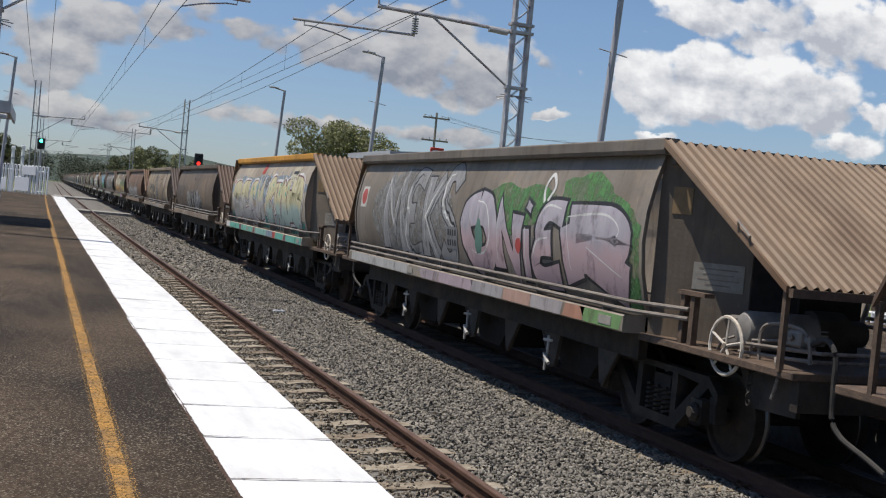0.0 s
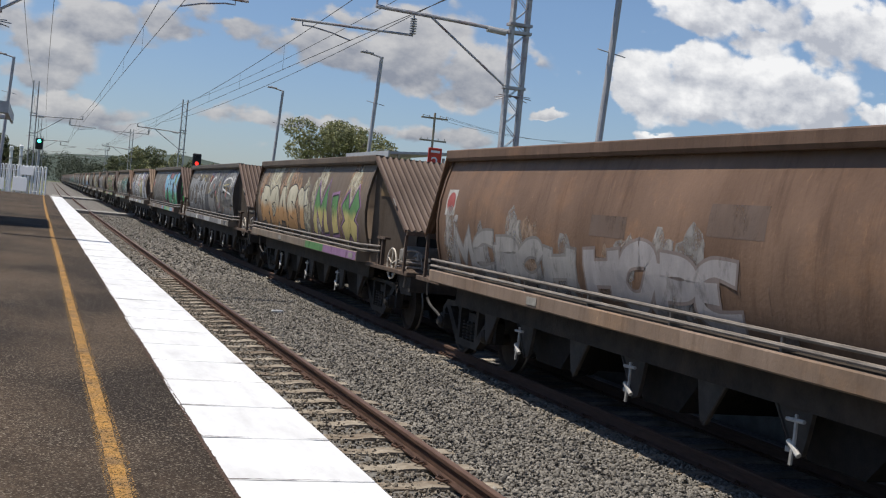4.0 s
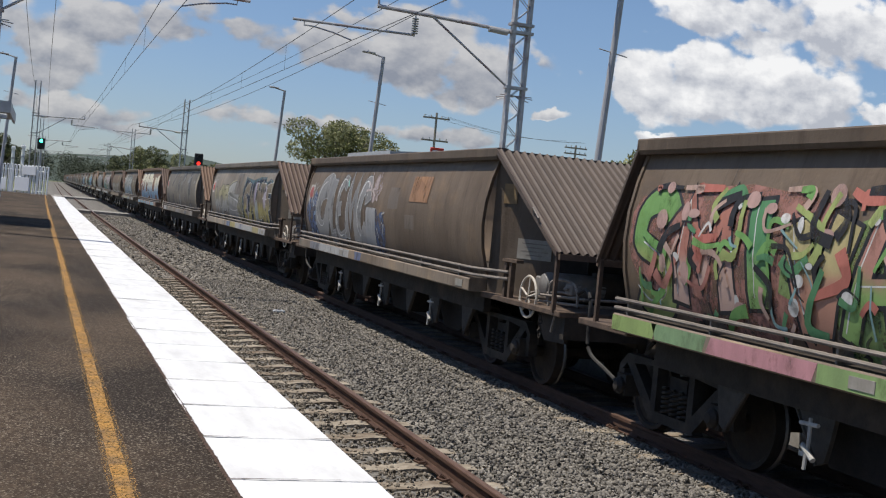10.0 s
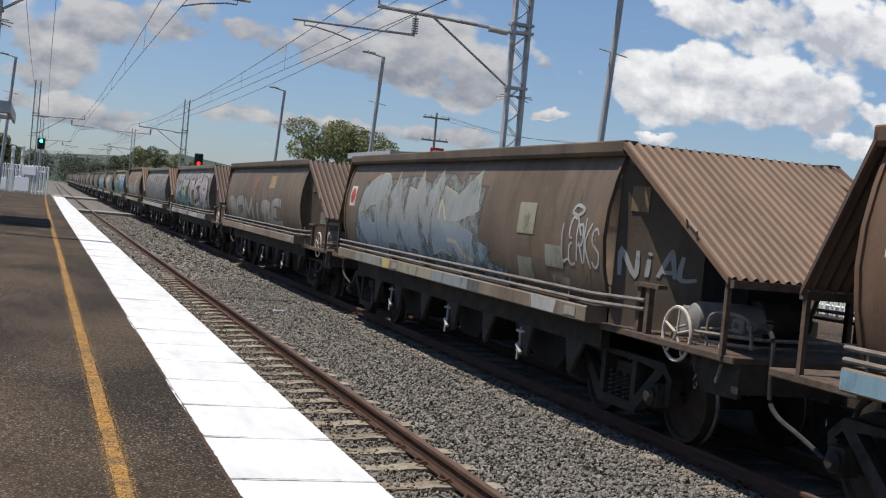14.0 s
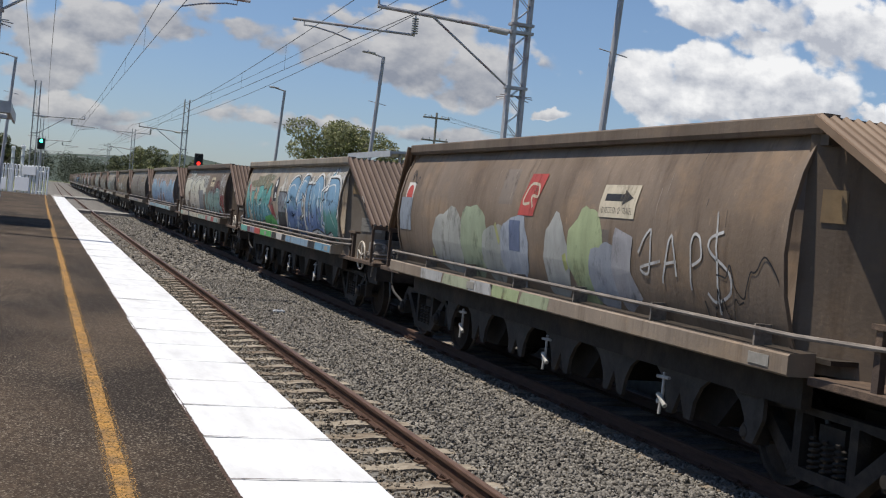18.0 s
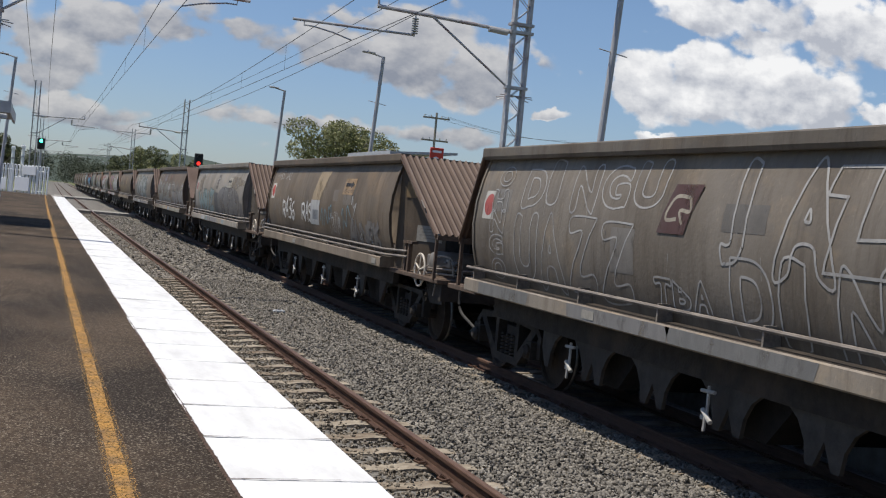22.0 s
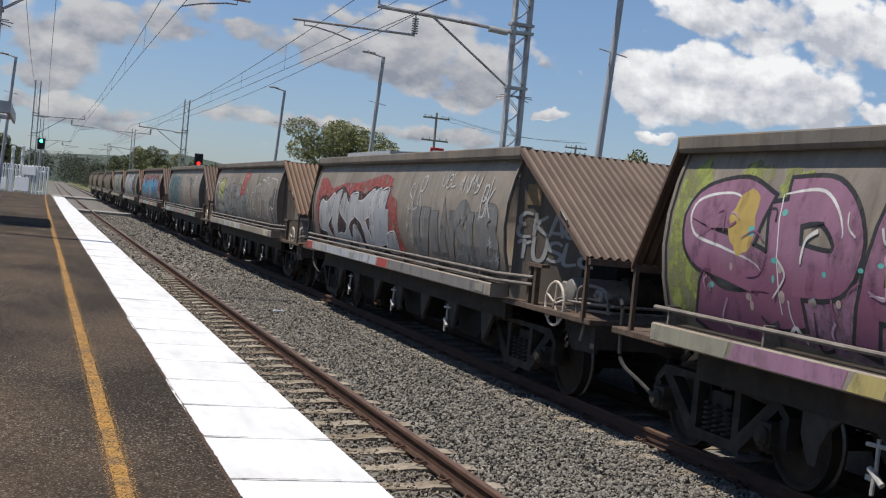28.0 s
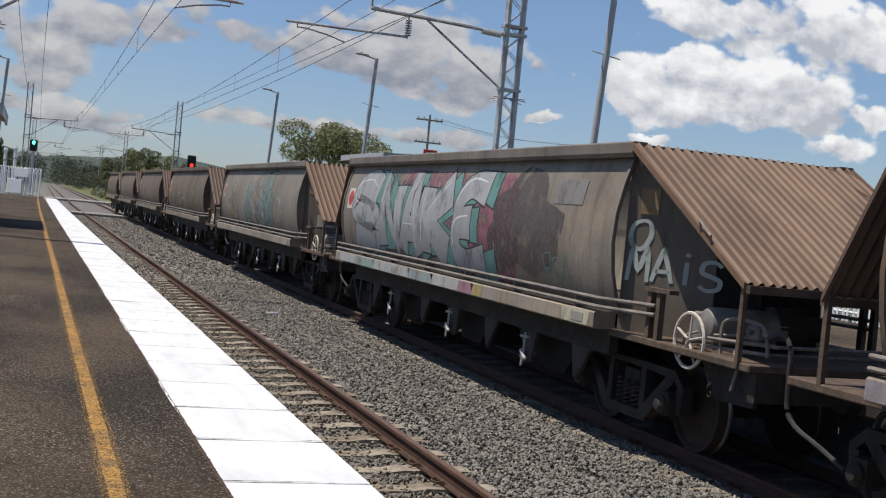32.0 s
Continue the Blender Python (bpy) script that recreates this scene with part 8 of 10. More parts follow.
            s.lay("tag", [s.tagline(0.05, 0.22, 0.09, 0.3, G_), s.tagline(0.78, 0.1, 0.16, 0.22, (0.19, 0.17, 0.15))], "faint scrawl")
        elif k == 25:
            s.lay("graffiti_background", [s.blob(0.739, 0.3, 0.2, 0.36, (0.16, 0.145, 0.135), 0.12), s.blob(0.139, 0.7, 0.04, 0.2, (0.21, 0.165, 0.12), 0.3), s.blob(0.841, 0.72, 0.14, 0.12, (0.24, 0.195, 0.14), 0.3)], "dull grey haze")
            s.word("WRIZ", 0, 0, 0.04, 0.6, (0.16, 0.235, 0.235), K_, low=(0.19, 0.26, 0.26), cells=[0.103, 0.233, 0.304, 0.356, 0.447], fat=0.05, edge=0.025, slant=0.12, hi=LG_)
            s.rectu(0.463, 0.533, 0.02, 0.5, (0.085, 0.085, 0.085), "", "number_panel")
            s.logo(0.473, 0.58, (0.15, 0.125, 0.105), (0.42, 0.4, 0.36))
            s.arrow_sign(0.693, 0.62, (0.42, 0.38, 0.3))
            s.word("ETA", 0, 0, 0.0, 0.62, (0.16, 0.148, 0.138), (0.27, 0.26, 0.25), cells=[0.538, 0.647, 0.739, 0.889], fat=0.08, edge=0.014, tilt=3)
            s.rectu(0.929, 0.983, 0.1, 0.34, (0.15, 0.13, 0.12), "", "painted_over_patch")
            s.sill([(0.25, 0.33, LG_), (0.33, 0.39, (0.28, 0.36, 0.35)), (0.39, 0.6, (0.24, 0.22, 0.21)), (0.7, 0.74, (0.27, 0.32, 0.34))])
        elif k == 26:
            s.word("DEOE", 0, 0, 0.02, 0.68, (0.19, 0.175, 0.15), (0.30, 0.22, 0.11), low=(0.2, 0.195, 0.175), cells=[0.033, 0.202, 0.311, 0.429, 0.555], fat=0.08, edge=0.018, tilt=3, hi=LG_)
            s.word("RING", 0, 0, 0.0, 0.68, (0.17, 0.15, 0.125), (0.29, 0.17, 0.09), low=(0.21, 0.2, 0.19), cells=[0.585, 0.716, 0.762, 0.884, 1.006], fat=0.09, edge=0.016, tilt=3, hi=LG_)
            s.lay("graffiti", [s.stroke([(0.915, 0.15), (0.941, 0.33), (0.971, 0.42), (0.995, 0.34), (1.001, 0.16)], 0.16, (0.27, 0.26, 0.25)), s.stroke([(0.902, 0.36), (0.922, 0.51), (0.954, 0.50)], 0.03, CRM_), s.stroke([(0.593, 0.50), (0.584, 0.11)], 0.08, (0.30, 0.15, 0.06)), s.stroke([(0.715, 0.57), (0.726, 0.28)], 0.07, (0.28, 0.15, 0.07))], "grey and orange brushed edges")
            s.rectu(0.258, 0.336, 0.7, 0.88, (0.19, 0.17, 0.19), "", "graffiti")
            s.rectu(0.478, 0.530, 0.72, 0.88, (0.2, 0.1, 0.06), "", "graffiti")
            s.rectu(0.457, 0.517, 0.44, 0.62, (0.33, 0.32, 0.31), "", "number_panel")
            s.tag(0.045, 0.8, 0.134, 0.14, LG_, "")
            s.sill([(0.1, 0.36, (0.26, 0.22, 0.16)), (0.36, 0.5, (0.36, 0.32, 0.24)), (0.5, 0.53, ORG_), (0.53, 0.62, (0.28, 0.3, 0.33)), (0.62, 0.88, (0.3, 0.27, 0.2)), (0.88, 0.98, (0.34, 0.3, 0.24))])
        elif k == 27:
            s.lay("graffiti_background", [s.blob(0.444, 0.45, 0.3, 0.4, (0.22, 0.225, 0.2), 0.2), s.blob(0.270, 0.76, 0.14, 0.14, (0.26, 0.24, 0.18), 0.3, lift=0.0003), s.blob(0.665, 0.4, 0.06, 0.4, (0.17, 0.22, 0.22), 0.3, lift=0.0006)], "silver-green haze")
            s.word("MEK", 0, 0, 0.02, 0.82, (0.24, 0.25, 0.23), (0.11, 0.11, 0.105), low=(0.2, 0.22, 0.215), cells=[0.162, 0.433, 0.531, 0.691], fat=0.08, edge=0.025, hi=LG_, tilt=6)
            s.rectu(0.699, 0.780, 0.64, 0.84, (0.25, 0.215, 0.17), "", "direction_sign")
            s.lay("tag", [s.tagline(0.72, 0.5, 0.12, 0.3, LG_), s.tagline(0.8, 0.6, 0.14, 0.22, (0.27, 0.25, 0.23))], "white thin tag")
            s.sill([(0.02, 0.3, (0.25, 0.24, 0.23)), (0.3, 0.36, DG_), (0.36, 0.5, LG_), (0.5, 0.55, K_), (0.55, 0.9, (0.22, 0.2, 0.185))])
        elif k == 28:
            s.tag(0.12, 0.4, 0.3, 0.3, (0.22, 0.2, 0.18), "", 0.03)
            s.rect(0.6, 0.5, 0.05, 0.25, (0.26, 0.18, 0.1))
        elif k == 29:
            lime = (0.30, 0.34, 0.06)
            s.lay("graffiti_background", [s.blob(0.033, 0.5, 0.04, 0.45, lime, 0.2), s.blob(0.111, 0.86, 0.02, 0.1, lime, 0.3), s.blob(0.166, 0.82, 0.02, 0.1, lime, 0.3, lift=0.0003), s.blob(0.457, 0.4, 0.05, 0.5, lime, 0.2, lift=0.0005), s.blob(0.239, 0.2, 0.12, 0.2, (0.3, 0.14, 0.22), 0.2, lift=0.0008)], "lime sprayed ground")
            s.word("SPACE", 0, 0, -0.02, 0.86, (0.27, 0.12, 0.19), K_, low=(0.20, 0.065, 0.12), cells=[0.031, 0.156, 0.247, 0.318, 0.381, 0.461], fat=0.03, edge=0.055, hi=W_, tilt=8)
            s.lay("graffiti", [s.blob(0.111, 0.62, 0.018, 0.18, (0.46, 0.31, 0.06), 0.15), s.blob(0.297, 0.5, 0.018, 0.24, (0.46, 0.31, 0.06), 0.15), s.blob(0.352, 0.2, 0.015, 0.12, (0.42, 0.2, 0.1), 0.15)], "amber fades in the letters")
            s.dots(0.06, 0.44, 0.15, 0.7, (0.10, 0.42, 0.38), 14, 0.004)
            s.dots(0.03, 0.44, 0.1, 0.75, (0.46, 0.34, 0.30), 12, 0.0045)
            s.lay("graffiti_background", [s.blob(0.625, 0.3, 0.1, 0.36, DG_, 0.2), s.blob(0.786, 0.3, 0.14, 0.4, DG_, 0.2, lift=0.0003), s.blob(0.952, 0.15, 0.1, 0.3, (0.12, 0.035, 0.04), 0.2, lift=0.0006), s.blob(0.923, 0.4, 0.12, 0.4, DG_, 0.2, lift=0.0009)], "dark sprayed ground")
            silver = (0.36, 0.36, 0.37)
            s.word("BPRB", 0, 0, 0.0, 0.76, silver, DG_, low=(0.31, 0.31, 0.33), cells=[0.533, 0.625, 0.693, 0.755, 0.850], fat=0.2, edge=0.025, hi=W_, tilt=3, wave=0.1, shine=0.03)
            s.word("RO", 0, 0, 0.0, 0.84, silver, DG_, low=(0.31, 0.31, 0.33), cells=[0.841, 0.957, 1.000], fat=0.1, edge=0.03, hi=W_, tilt=2, wave=0.08, shine=0.035)
            s.scribble(0.05, 0.44, 0.02, 0.7, [K_, (0.42, 0.25, 0.36), W_, (0.24, 0.08, 0.16)], 45, (0.015, 0.04), 0.22)
            s.dots(0.48, 0.92, 0.05, 0.4, K_, 34, 0.0035)
            for q in range(5):
                s.lay("graffiti", [s.stroke([(0.547 + q * 0.085, 0.16 + 0.09 * j), (0.547 + q * 0.085 + 0.012, 0.16 + 0.09 * j)], 0.022, K_) for j in range(6)], "rows of black notches")
            for x, v in ((0.511, 0.45), (0.637, 0.8), (0.958, 0.2)):
                s.lay("graffiti", [s.stroke([(x - 0.012 * math.cos(a), v - 0.1 * math.sin(a)), (x + 0.012 * math.cos(a), v + 0.1 * math.sin(a))], 0.022, W_) for a in (0.2, 0.9, 1.6, 2.4)], "white sprayed star")
            s.arrow_sign(0.770, 0.66, (0.43, 0.30, 0.17), False)
            s.lay("graffiti", [s.blob(0.815, 0.66, 0.015, 0.09, (0.24, 0.045, 0.06), 0.1), s.blob(0.838, 0.66, 0.015, 0.09, (0.24, 0.045, 0.06), 0.1), s.poly([(0.803, 0.64), (0.850, 0.64), (0.827, 0.46)], (0.24, 0.045, 0.06))], "dark red sprayed heart")
            s.logo(0.466, 0.6, (0.1, 0.06, 0.05), (0.36, 0.27, 0.2))
            s.sill([(0.0, 0.12, (0.3, 0.28, 0.2)), (0.12, 0.26, (0.33, 0.16, 0.25)), (0.26, 0.3, YEL_), (0.3, 0.42, (0.38, 0.17, 0.27)), (0.42, 0.5, LG_), (0.5, 0.54, DG_), (0.54, 0.64, LG_), (0.64, 0.67, (0.3, 0.06, 0.07)), (0.67, 0.85, (0.4, 0.4, 0.41)), (0.85, 0.9, (0.3, 0.08, 0.07)), (0.9, 1.0, (0.24, 0.2, 0.14))])
            s.end_tag("EKA/ZE", (0.08, 0.42, 0.1), 0.02, 2.05, 0.36)
        elif k == 30:
            s.lay("graffiti_background", [s.poly([(0.022, 0.5), (0.026, 0.83), (0.07, 0.84), (0.133, 0.7), (0.229, 0.78), (0.305, 0.78), (0.364, 0.82), (0.459, 0.89), (0.517, 0.83), (0.52, 0.66), (0.557, 0.61), (0.576, 0.32), (0.605, 0.1), (0.605, -0.05), (0.54, -0.02), (0.045, -0.12)], (0.36, 0.055, 0.045))], "red sprayed ground")
            s.lay("graffiti_background", [s.poly([(0.047, 0.56), (0.085, 0.62), (0.115, 0.58), (0.172, 0.68), (0.212, 0.74), (0.239, 0.7), (0.273, 0.61), (0.285, 0.69), (0.343, 0.68), (0.364, 0.65), (0.424, 0.75), (0.466, 0.73), (0.514, 0.76), (0.506, 0.49), (0.517, 0.26), (0.561, 0.29), (0.578, 0.04), (0.439, -0.0), (0.047, -0.12)], K_, lift=0.0006)], "black ground behind the letters")
            for p in ([(0.056, 0.46), (0.073, 0.55), (0.107, 0.52), (0.164, 0.64), (0.151, 0.35), (0.121, 0.21), (0.172, -0.01), (0.109, -0.0), (0.107, 0.13), (0.056, 0.18)],
                      [(0.169, 0.6), (0.209, 0.68), (0.204, 0.38), (0.19, 0.18), (0.207, 0.01), (0.178, 0.01), (0.156, 0.26)],
                      [(0.219, 0.55), (0.239, 0.65), (0.268, 0.53), (0.282, 0.63), (0.329, 0.65), (0.32, 0.39), (0.291, 0.32), (0.277, 0.22), (0.291, 0.02), (0.199, 0.02), (0.204, 0.15), (0.244, 0.16), (0.263, 0.27), (0.214, 0.41)]):
                s.lay("graffiti_letter", [s.poly(p, (0.36, 0.36, 0.37), lift=0.0012), s.stroke(p + p[:1], 0.022, W_, 0.0018)], "silver sprayed letter edged in white")
            for p in ([(0.332, 0.57), (0.364, 0.58), (0.423, 0.71), (0.421, 0.43), (0.387, 0.35), (0.416, 0.19), (0.428, 0.04), (0.391, 0.04), (0.364, 0.29), (0.318, 0.4)],
                      [(0.294, 0.08), (0.313, 0.28), (0.346, 0.18), (0.364, 0.02), (0.3, 0.02)],
                      [(0.428, 0.68), (0.461, 0.72), (0.459, 0.49), (0.466, 0.48), (0.466, 0.69), (0.506, 0.72), (0.498, 0.46), (0.514, 0.12), (0.428, 0.04), (0.413, 0.38)],
                      [(0.514, 0.24), (0.557, 0.27), (0.571, 0.08), (0.568, 0.05), (0.511, 0.06)]):
                s.lay("graffiti_letter", [s.poly(p, (0.36, 0.36, 0.37), lift=0.0012), s.stroke(p + p[:1], 0.022, W_, 0.0018)], "silver sprayed letter edged in white")
            s.rectu(0.441, 0.521, 0.16, 0.5, (0.30, 0.31, 0.33), "", "number_panel")
            s.word("UINSUB", 0, 0, 0.06, 0.66, (0.155, 0.15, 0.143), (0.095, 0.09, 0.085), cells=[0.653, 0.716, 0.772, 0.825, 0.876, 0.923, 0.978], fat=0.11, edge=0.018, tilt=4, hi=(0.2, 0.195, 0.19))
            for a, b, v, h, t in ((0.615, 0.681, 0.55, 0.3, "SLR"), (0.746, 0.805, 0.76, 0.14, "UGL"), (0.821, 0.897, 0.72, 0.16, "INMY"), (0.913, 0.951, 0.5, 0.3, "BK")):
                s.tag(a, v, b - a, h, (0.44, 0.43, 0.41), t, thick=-0.012)
            for x, v in ((0.621, 0.36), (0.645, 0.22), (0.955, 0.3), (0.975, 0.18), (0.876, 0.06), (0.828, 0.8)):
                s.lay("graffiti", [s.stroke([(x - 0.007 * math.cos(a), v - 0.06 * math.sin(a)), (x + 0.007 * math.cos(a), v + 0.06 * math.sin(a))], 0.018, LG_) for a in (0.3, 1.5, 2.5)], "white sprayed star")
            s.drips(0.55, 0.95, 0.4, 0.9, LG_, 12)
            s.sill([(0.0, 0.05, RED_), (0.05, 0.14, LG_), (0.14, 0.4, (0.40, 0.41, 0.43)), (0.4, 0.5, (0.42, 0.43, 0.45)), (0.5, 0.56, RED_), (0.56, 0.95, (0.21, 0.19, 0.175))])
            s.end_tag("EKAER/TUSLE", LG_, 0.02, 1.9, 0.26)
        elif k == 31:
            s.lay("graffiti_background", [s.blob(0.551, 0.3, 0.035, 0.2, (0.11, 0.17, 0.21), 0.3), s.blob(0.053, 0.4, 0.03, 0.3, (0.13, 0.17, 0.21), 0.3), s.blob(0.961, 0.35, 0.06, 0.3, (0.13, 0.12, 0.115), 0.2)], "blue-grey haze")
            s.word("S", 0.075, 0.205, 0.04, 0.78, (0.28, 0.28, 0.07), K_, low=(0.23, 0.22, 0.2), hi=W_, fat=0.09, edge=0.04, tilt=3)
            s.word("KEiC", 0, 0, 0.03, 0.72, (0.2, 0.198, 0.19), K_, low=(0.17, 0.175, 0.17), cells=[0.199, 0.290, 0.364, 0.401, 0.483], fat=0.08, edge=0.035, hi=(0.3, 0.3, 0.29), tilt=5)
            s.lay("operator_panel", [s.poly([(0.471, 0.5), (0.534, 0.5), (0.568, 0.94), (0.495, 0.94)], (0.30, 0.05, 0.035)), s.stroke([(0.501, 0.64), (0.529, 0.64), (0.551, 0.84), (0.512, 0.84), (0.501, 0.64)], 0.05, (0.42, 0.17, 0.11), 0.001)], "red panel with a plain angular mark")
            s.rectu(0.687, 0.784, 0.56, 0.9, (0.21, 0.175, 0.13), "", "painted_over_patch")
            white = (0.46, 0.46, 0.45)
            for p in ([(0.574, 0.51), (0.592, 0.38), (0.577, 0.31)], [(0.582, 0.63), (0.590, 0.53)], [(0.606, 0.47), (0.612, 0.33), (0.631, 0.23), (0.650, 0.29)], [(0.650, 0.43), (0.641, 0.08)], [(0.654, 0.37), (0.663, 0.55), (0.693, 0.54), (0.694, 0.39), (0.677, 0.30), (0.703, 0.26)], [(0.700, 0.67), (0.723, 0.29), (0.747, 0.15), (0.788, 0.25), (0.796, 0.56), (0.780, 0.62), (0.784, 0.40)], [(0.704, 0.66), (0.755, 0.71), (0.765, 0.42)], [(0.763, 0.79), (0.822, 0.74), (0.815, 0.37), (0.823, 0.15), (0.849, 0.17)], [(0.816, 0.82), (0.835, 0.83), (0.849, 0.72), (0.886, 0.75), (0.877, 0.63), (0.862, 0.56), (0.867, 0.25), (0.885, 0.24), (0.879, 0.58)], [(0.881, 0.82), (0.963, 0.75), (0.956, 0.35), (0.919, 0.37)], [(0.896, 0.22), (0.908, 0.32), (0.920, 0.26), (0.899, 0.11), (0.893, 0.20)], [(0.919, 0.37), (0.946, 0.28), (0.958, 0.09)]):
                s.lay("graffiti_letter", [s.stroke(p, 0.032, white)], "thin white sprayed line")
            s.sill([(0.1, 0.28, (0.3, 0.29, 0.24)), (0.28, 0.42, LG_), (0.44, 0.5, CRM_), (0.5, 0.56, LG_), (0.9, 0.95, CRM_)])
        elif k == 32:
            s.lay("graffiti_background", [s.blob(0.212, 0.4, 0.13, 0.46, (0.05, 0.08, 0.085), 0.15)], "dark sprayed ground")
            s.word("SAKEY", 0, 0, 0.02, 0.9, (0.055, 0.10, 0.105), (0.14, 0.33, 0.33), cells=[0.034, 0.131, 0.206, 0.278, 0.330, 0.392], fat=0.03, edge=0.022, tilt=14, hi=(0.14, 0.33, 0.33))
            s.word("JENC", 0, 0, 0.0, 0.5, (0.06, 0.11, 0.11), (0.13, 0.32, 0.32), cells=[0.064, 0.162, 0.241, 0.313, 0.395], fat=0.02, edge=0.02, tilt=14)
            s.lay("graffiti", [s.stroke([(0.419, 0.60), (0.418, 0.37), (0.417, 0.10)], 0.06, (0.3, 0.09, 0.05)), s.stroke([(0.741, 0.54), (0.773, 0.38), (0.806, 0.09)], 0.24, (0.27, 0.10, 0.05)), s.stroke([(0.664, 0.77), (0.750, 0.69), (0.750, 0.54)], 0.2, (0.13, 0.11, 0.1))], "rust-red brushed edges")
            s.lay("graffiti", [s.stroke(p, 0.028, (0.36, 0.36, 0.35)) for p in ([(0.441, 0.44), (0.468, 0.59), (0.504, 0.56), (0.508, 0.40)], [(0.423, 0.62), (0.425, 0.10)], [(0.558, 0.62), (0.581, 0.43), (0.556, 0.28), (0.574, 0.24)], [(0.581, 0.64), (0.621, 0.57), (0.628, 0.31), (0.676, 0.11)], [(0.671, 0.55), (0.714, 0.61), (0.720, 0.47)], [(0.682, 0.37), (0.722, 0.40), (0.736, 0.24)], [(0.726, 0.75), (0.732, 0.54)], [(0.663, 0.67), (0.699, 0.73)], [(0.744, 0.48), (0.765, 0.26), (0.790, 0.07)], [(0.637, 0.48), (0.658, 0.50)], [(0.655, 0.36), (0.674, 0.19)])], "thin pale sprayed lines")
            s.tag(0.818, 0.6, 0.083, 0.24, (0.52, 0.52, 0.5), "TEKiS", thick=0.006)
            s.tag(0.856, 0.44, 0.049, 0.13, (0.48, 0.48, 0.46), "ATM", thick=-0.01)
            s.lay("tag", [s.stroke(p, 0.024, (0.46, 0.46, 0.44)) for p in ([(0.773, 0.55), (0.799, 0.68), (0.786, 0.69)], [(0.799, 0.68), (0.801, 0.63)], [(0.890, 0.55), (0.895, 0.32)])], "white arrow and drip")
            s.lay("tag", [s.stroke(p, 0.03, (0.3, 0.3, 0.29)) for p in ([(0.910, 0.67), (0.917, 0.55), (0.928, 0.59), (0.917, 0.63)], [(0.932, 0.69), (0.936, 0.58), (0.954, 0.60), (0.945, 0.69), (0.932, 0.69)], [(0.969, 0.63), (0.984, 0.56), (0.994, 0.59), (0.991, 0.44), (0.978, 0.46)])], "faint grey letters")
            s.tag(0.544, 0.76, 0.101, 0.16, DG_, "")
            s.number(0.463, 0.3, (0.2, 0.205, 0.205))
            s.rectu(0.808, 0.973, 0.0, 0.3, (0.14, 0.13, 0.122), "", "painted_over_patch")
            s.sill([(0.05, 0.16, LG_), (0.16, 0.32, (0.17, 0.28, 0.27)), (0.32, 0.36, (0.36, 0.14, 0.1)), (0.36, 0.66, (0.24, 0.2, 0.185)), (0.72, 0.78, (0.3, 0.15, 0.11)), (0.86, 0.95, (0.22, 0.36, 0.3))])
        elif k == 33:
            s.lay("graffiti_background", [s.blob(0.284, 0.72, 0.24, 0.2, (0.24, 0.075, 0.075), 0.3), s.blob(0.611, 0.74, 0.16, 0.16, (0.24, 0.07, 0.075), 0.3, lift=0.0003), s.blob(0.774, 0.7, 0.1, 0.2, (0.22, 0.075, 0.07), 0.3, lift=0.0006), s.blob(0.958, 0.3, 0.08, 0.45, (0.40, 0.05, 0.04), 0.2, lift=0.0009), s.blob(0.906, 0.3, 0.06, 0.4, (0.32, 0.055, 0.05), 0.2, lift=0.0012), s.blob(0.198, 0.1, 0.16, 0.2, (0.27, 0.1, 0.09), 0.2, lift=0.0015)], "red sprayed haze")
            s.word("CUTESPLCAT", 0, 0, 0.02, 0.74, (0.035, 0.25, 0.46), K_, low=(0.17, 0.175, 0.18), cells=[0.059, 0.170, 0.259, 0.339, 0.419, 0.510, 0.600, 0.660, 0.745, 0.801, 0.893], fat=0.16, edge=0.05, hi=(0.25, 0.5, 0.62), split=0.30, soft=0.16, tilt=5, wave=0.06)
            s.lay("graffiti", [s.blob(x, v, 0.008, 0.06, (0.07, 0.36, 0.16), 0.2) for x, v in ((0.475, 0.5), (0.503, 0.6), (0.600, 0.2), (0.715, 0.72), (0.839, 0.56), (0.781, 0.4), (0.877, 0.2), (0.049, 0.5))] + [s.blob(x, v, 0.012, 0.09, (0.03, 0.06, 0.18), 0.3) for x, v in ((0.611, 0.34), (0.698, 0.36), (0.766, 0.3), (0.826, 0.3), (0.861, 0.34))], "green and navy fades in the letters")
            s.lay("graffiti", [s.stroke([(0.871, 0.33), (0.900, 0.34), (0.922, 0.08)], 0.14, LG_), s.stroke([(0.878, 0.34), (0.906, 0.36), (0.926, 0.08)], 0.04, K_, 0.0005), s.blob(0.887, 0.12, 0.014, 0.13, (0.05, 0.3, 0.15), 0.2, lift=0.001)], "silver curved tail")
            s.scribble(0.05, 0.84, 0.04, 0.5, [K_, K_, (0.07, 0.3, 0.15), (0.25, 0.45, 0.55), (0.03, 0.05, 0.15)], 70, (0.015, 0.035), 0.22)
            s.rectu(0.442, 0.524, 0.12, 0.52, (0.27, 0.27, 0.28), "", "number_panel")
            s.lay("graffiti", [s.stroke([(0.15 + 0.09 * i, 0.66), (0.156 + 0.09 * i, 0.82)], 0.05, (0.45, 0.38, 0.38), taper=True) for i in range(8)], "pale flares over the letters")
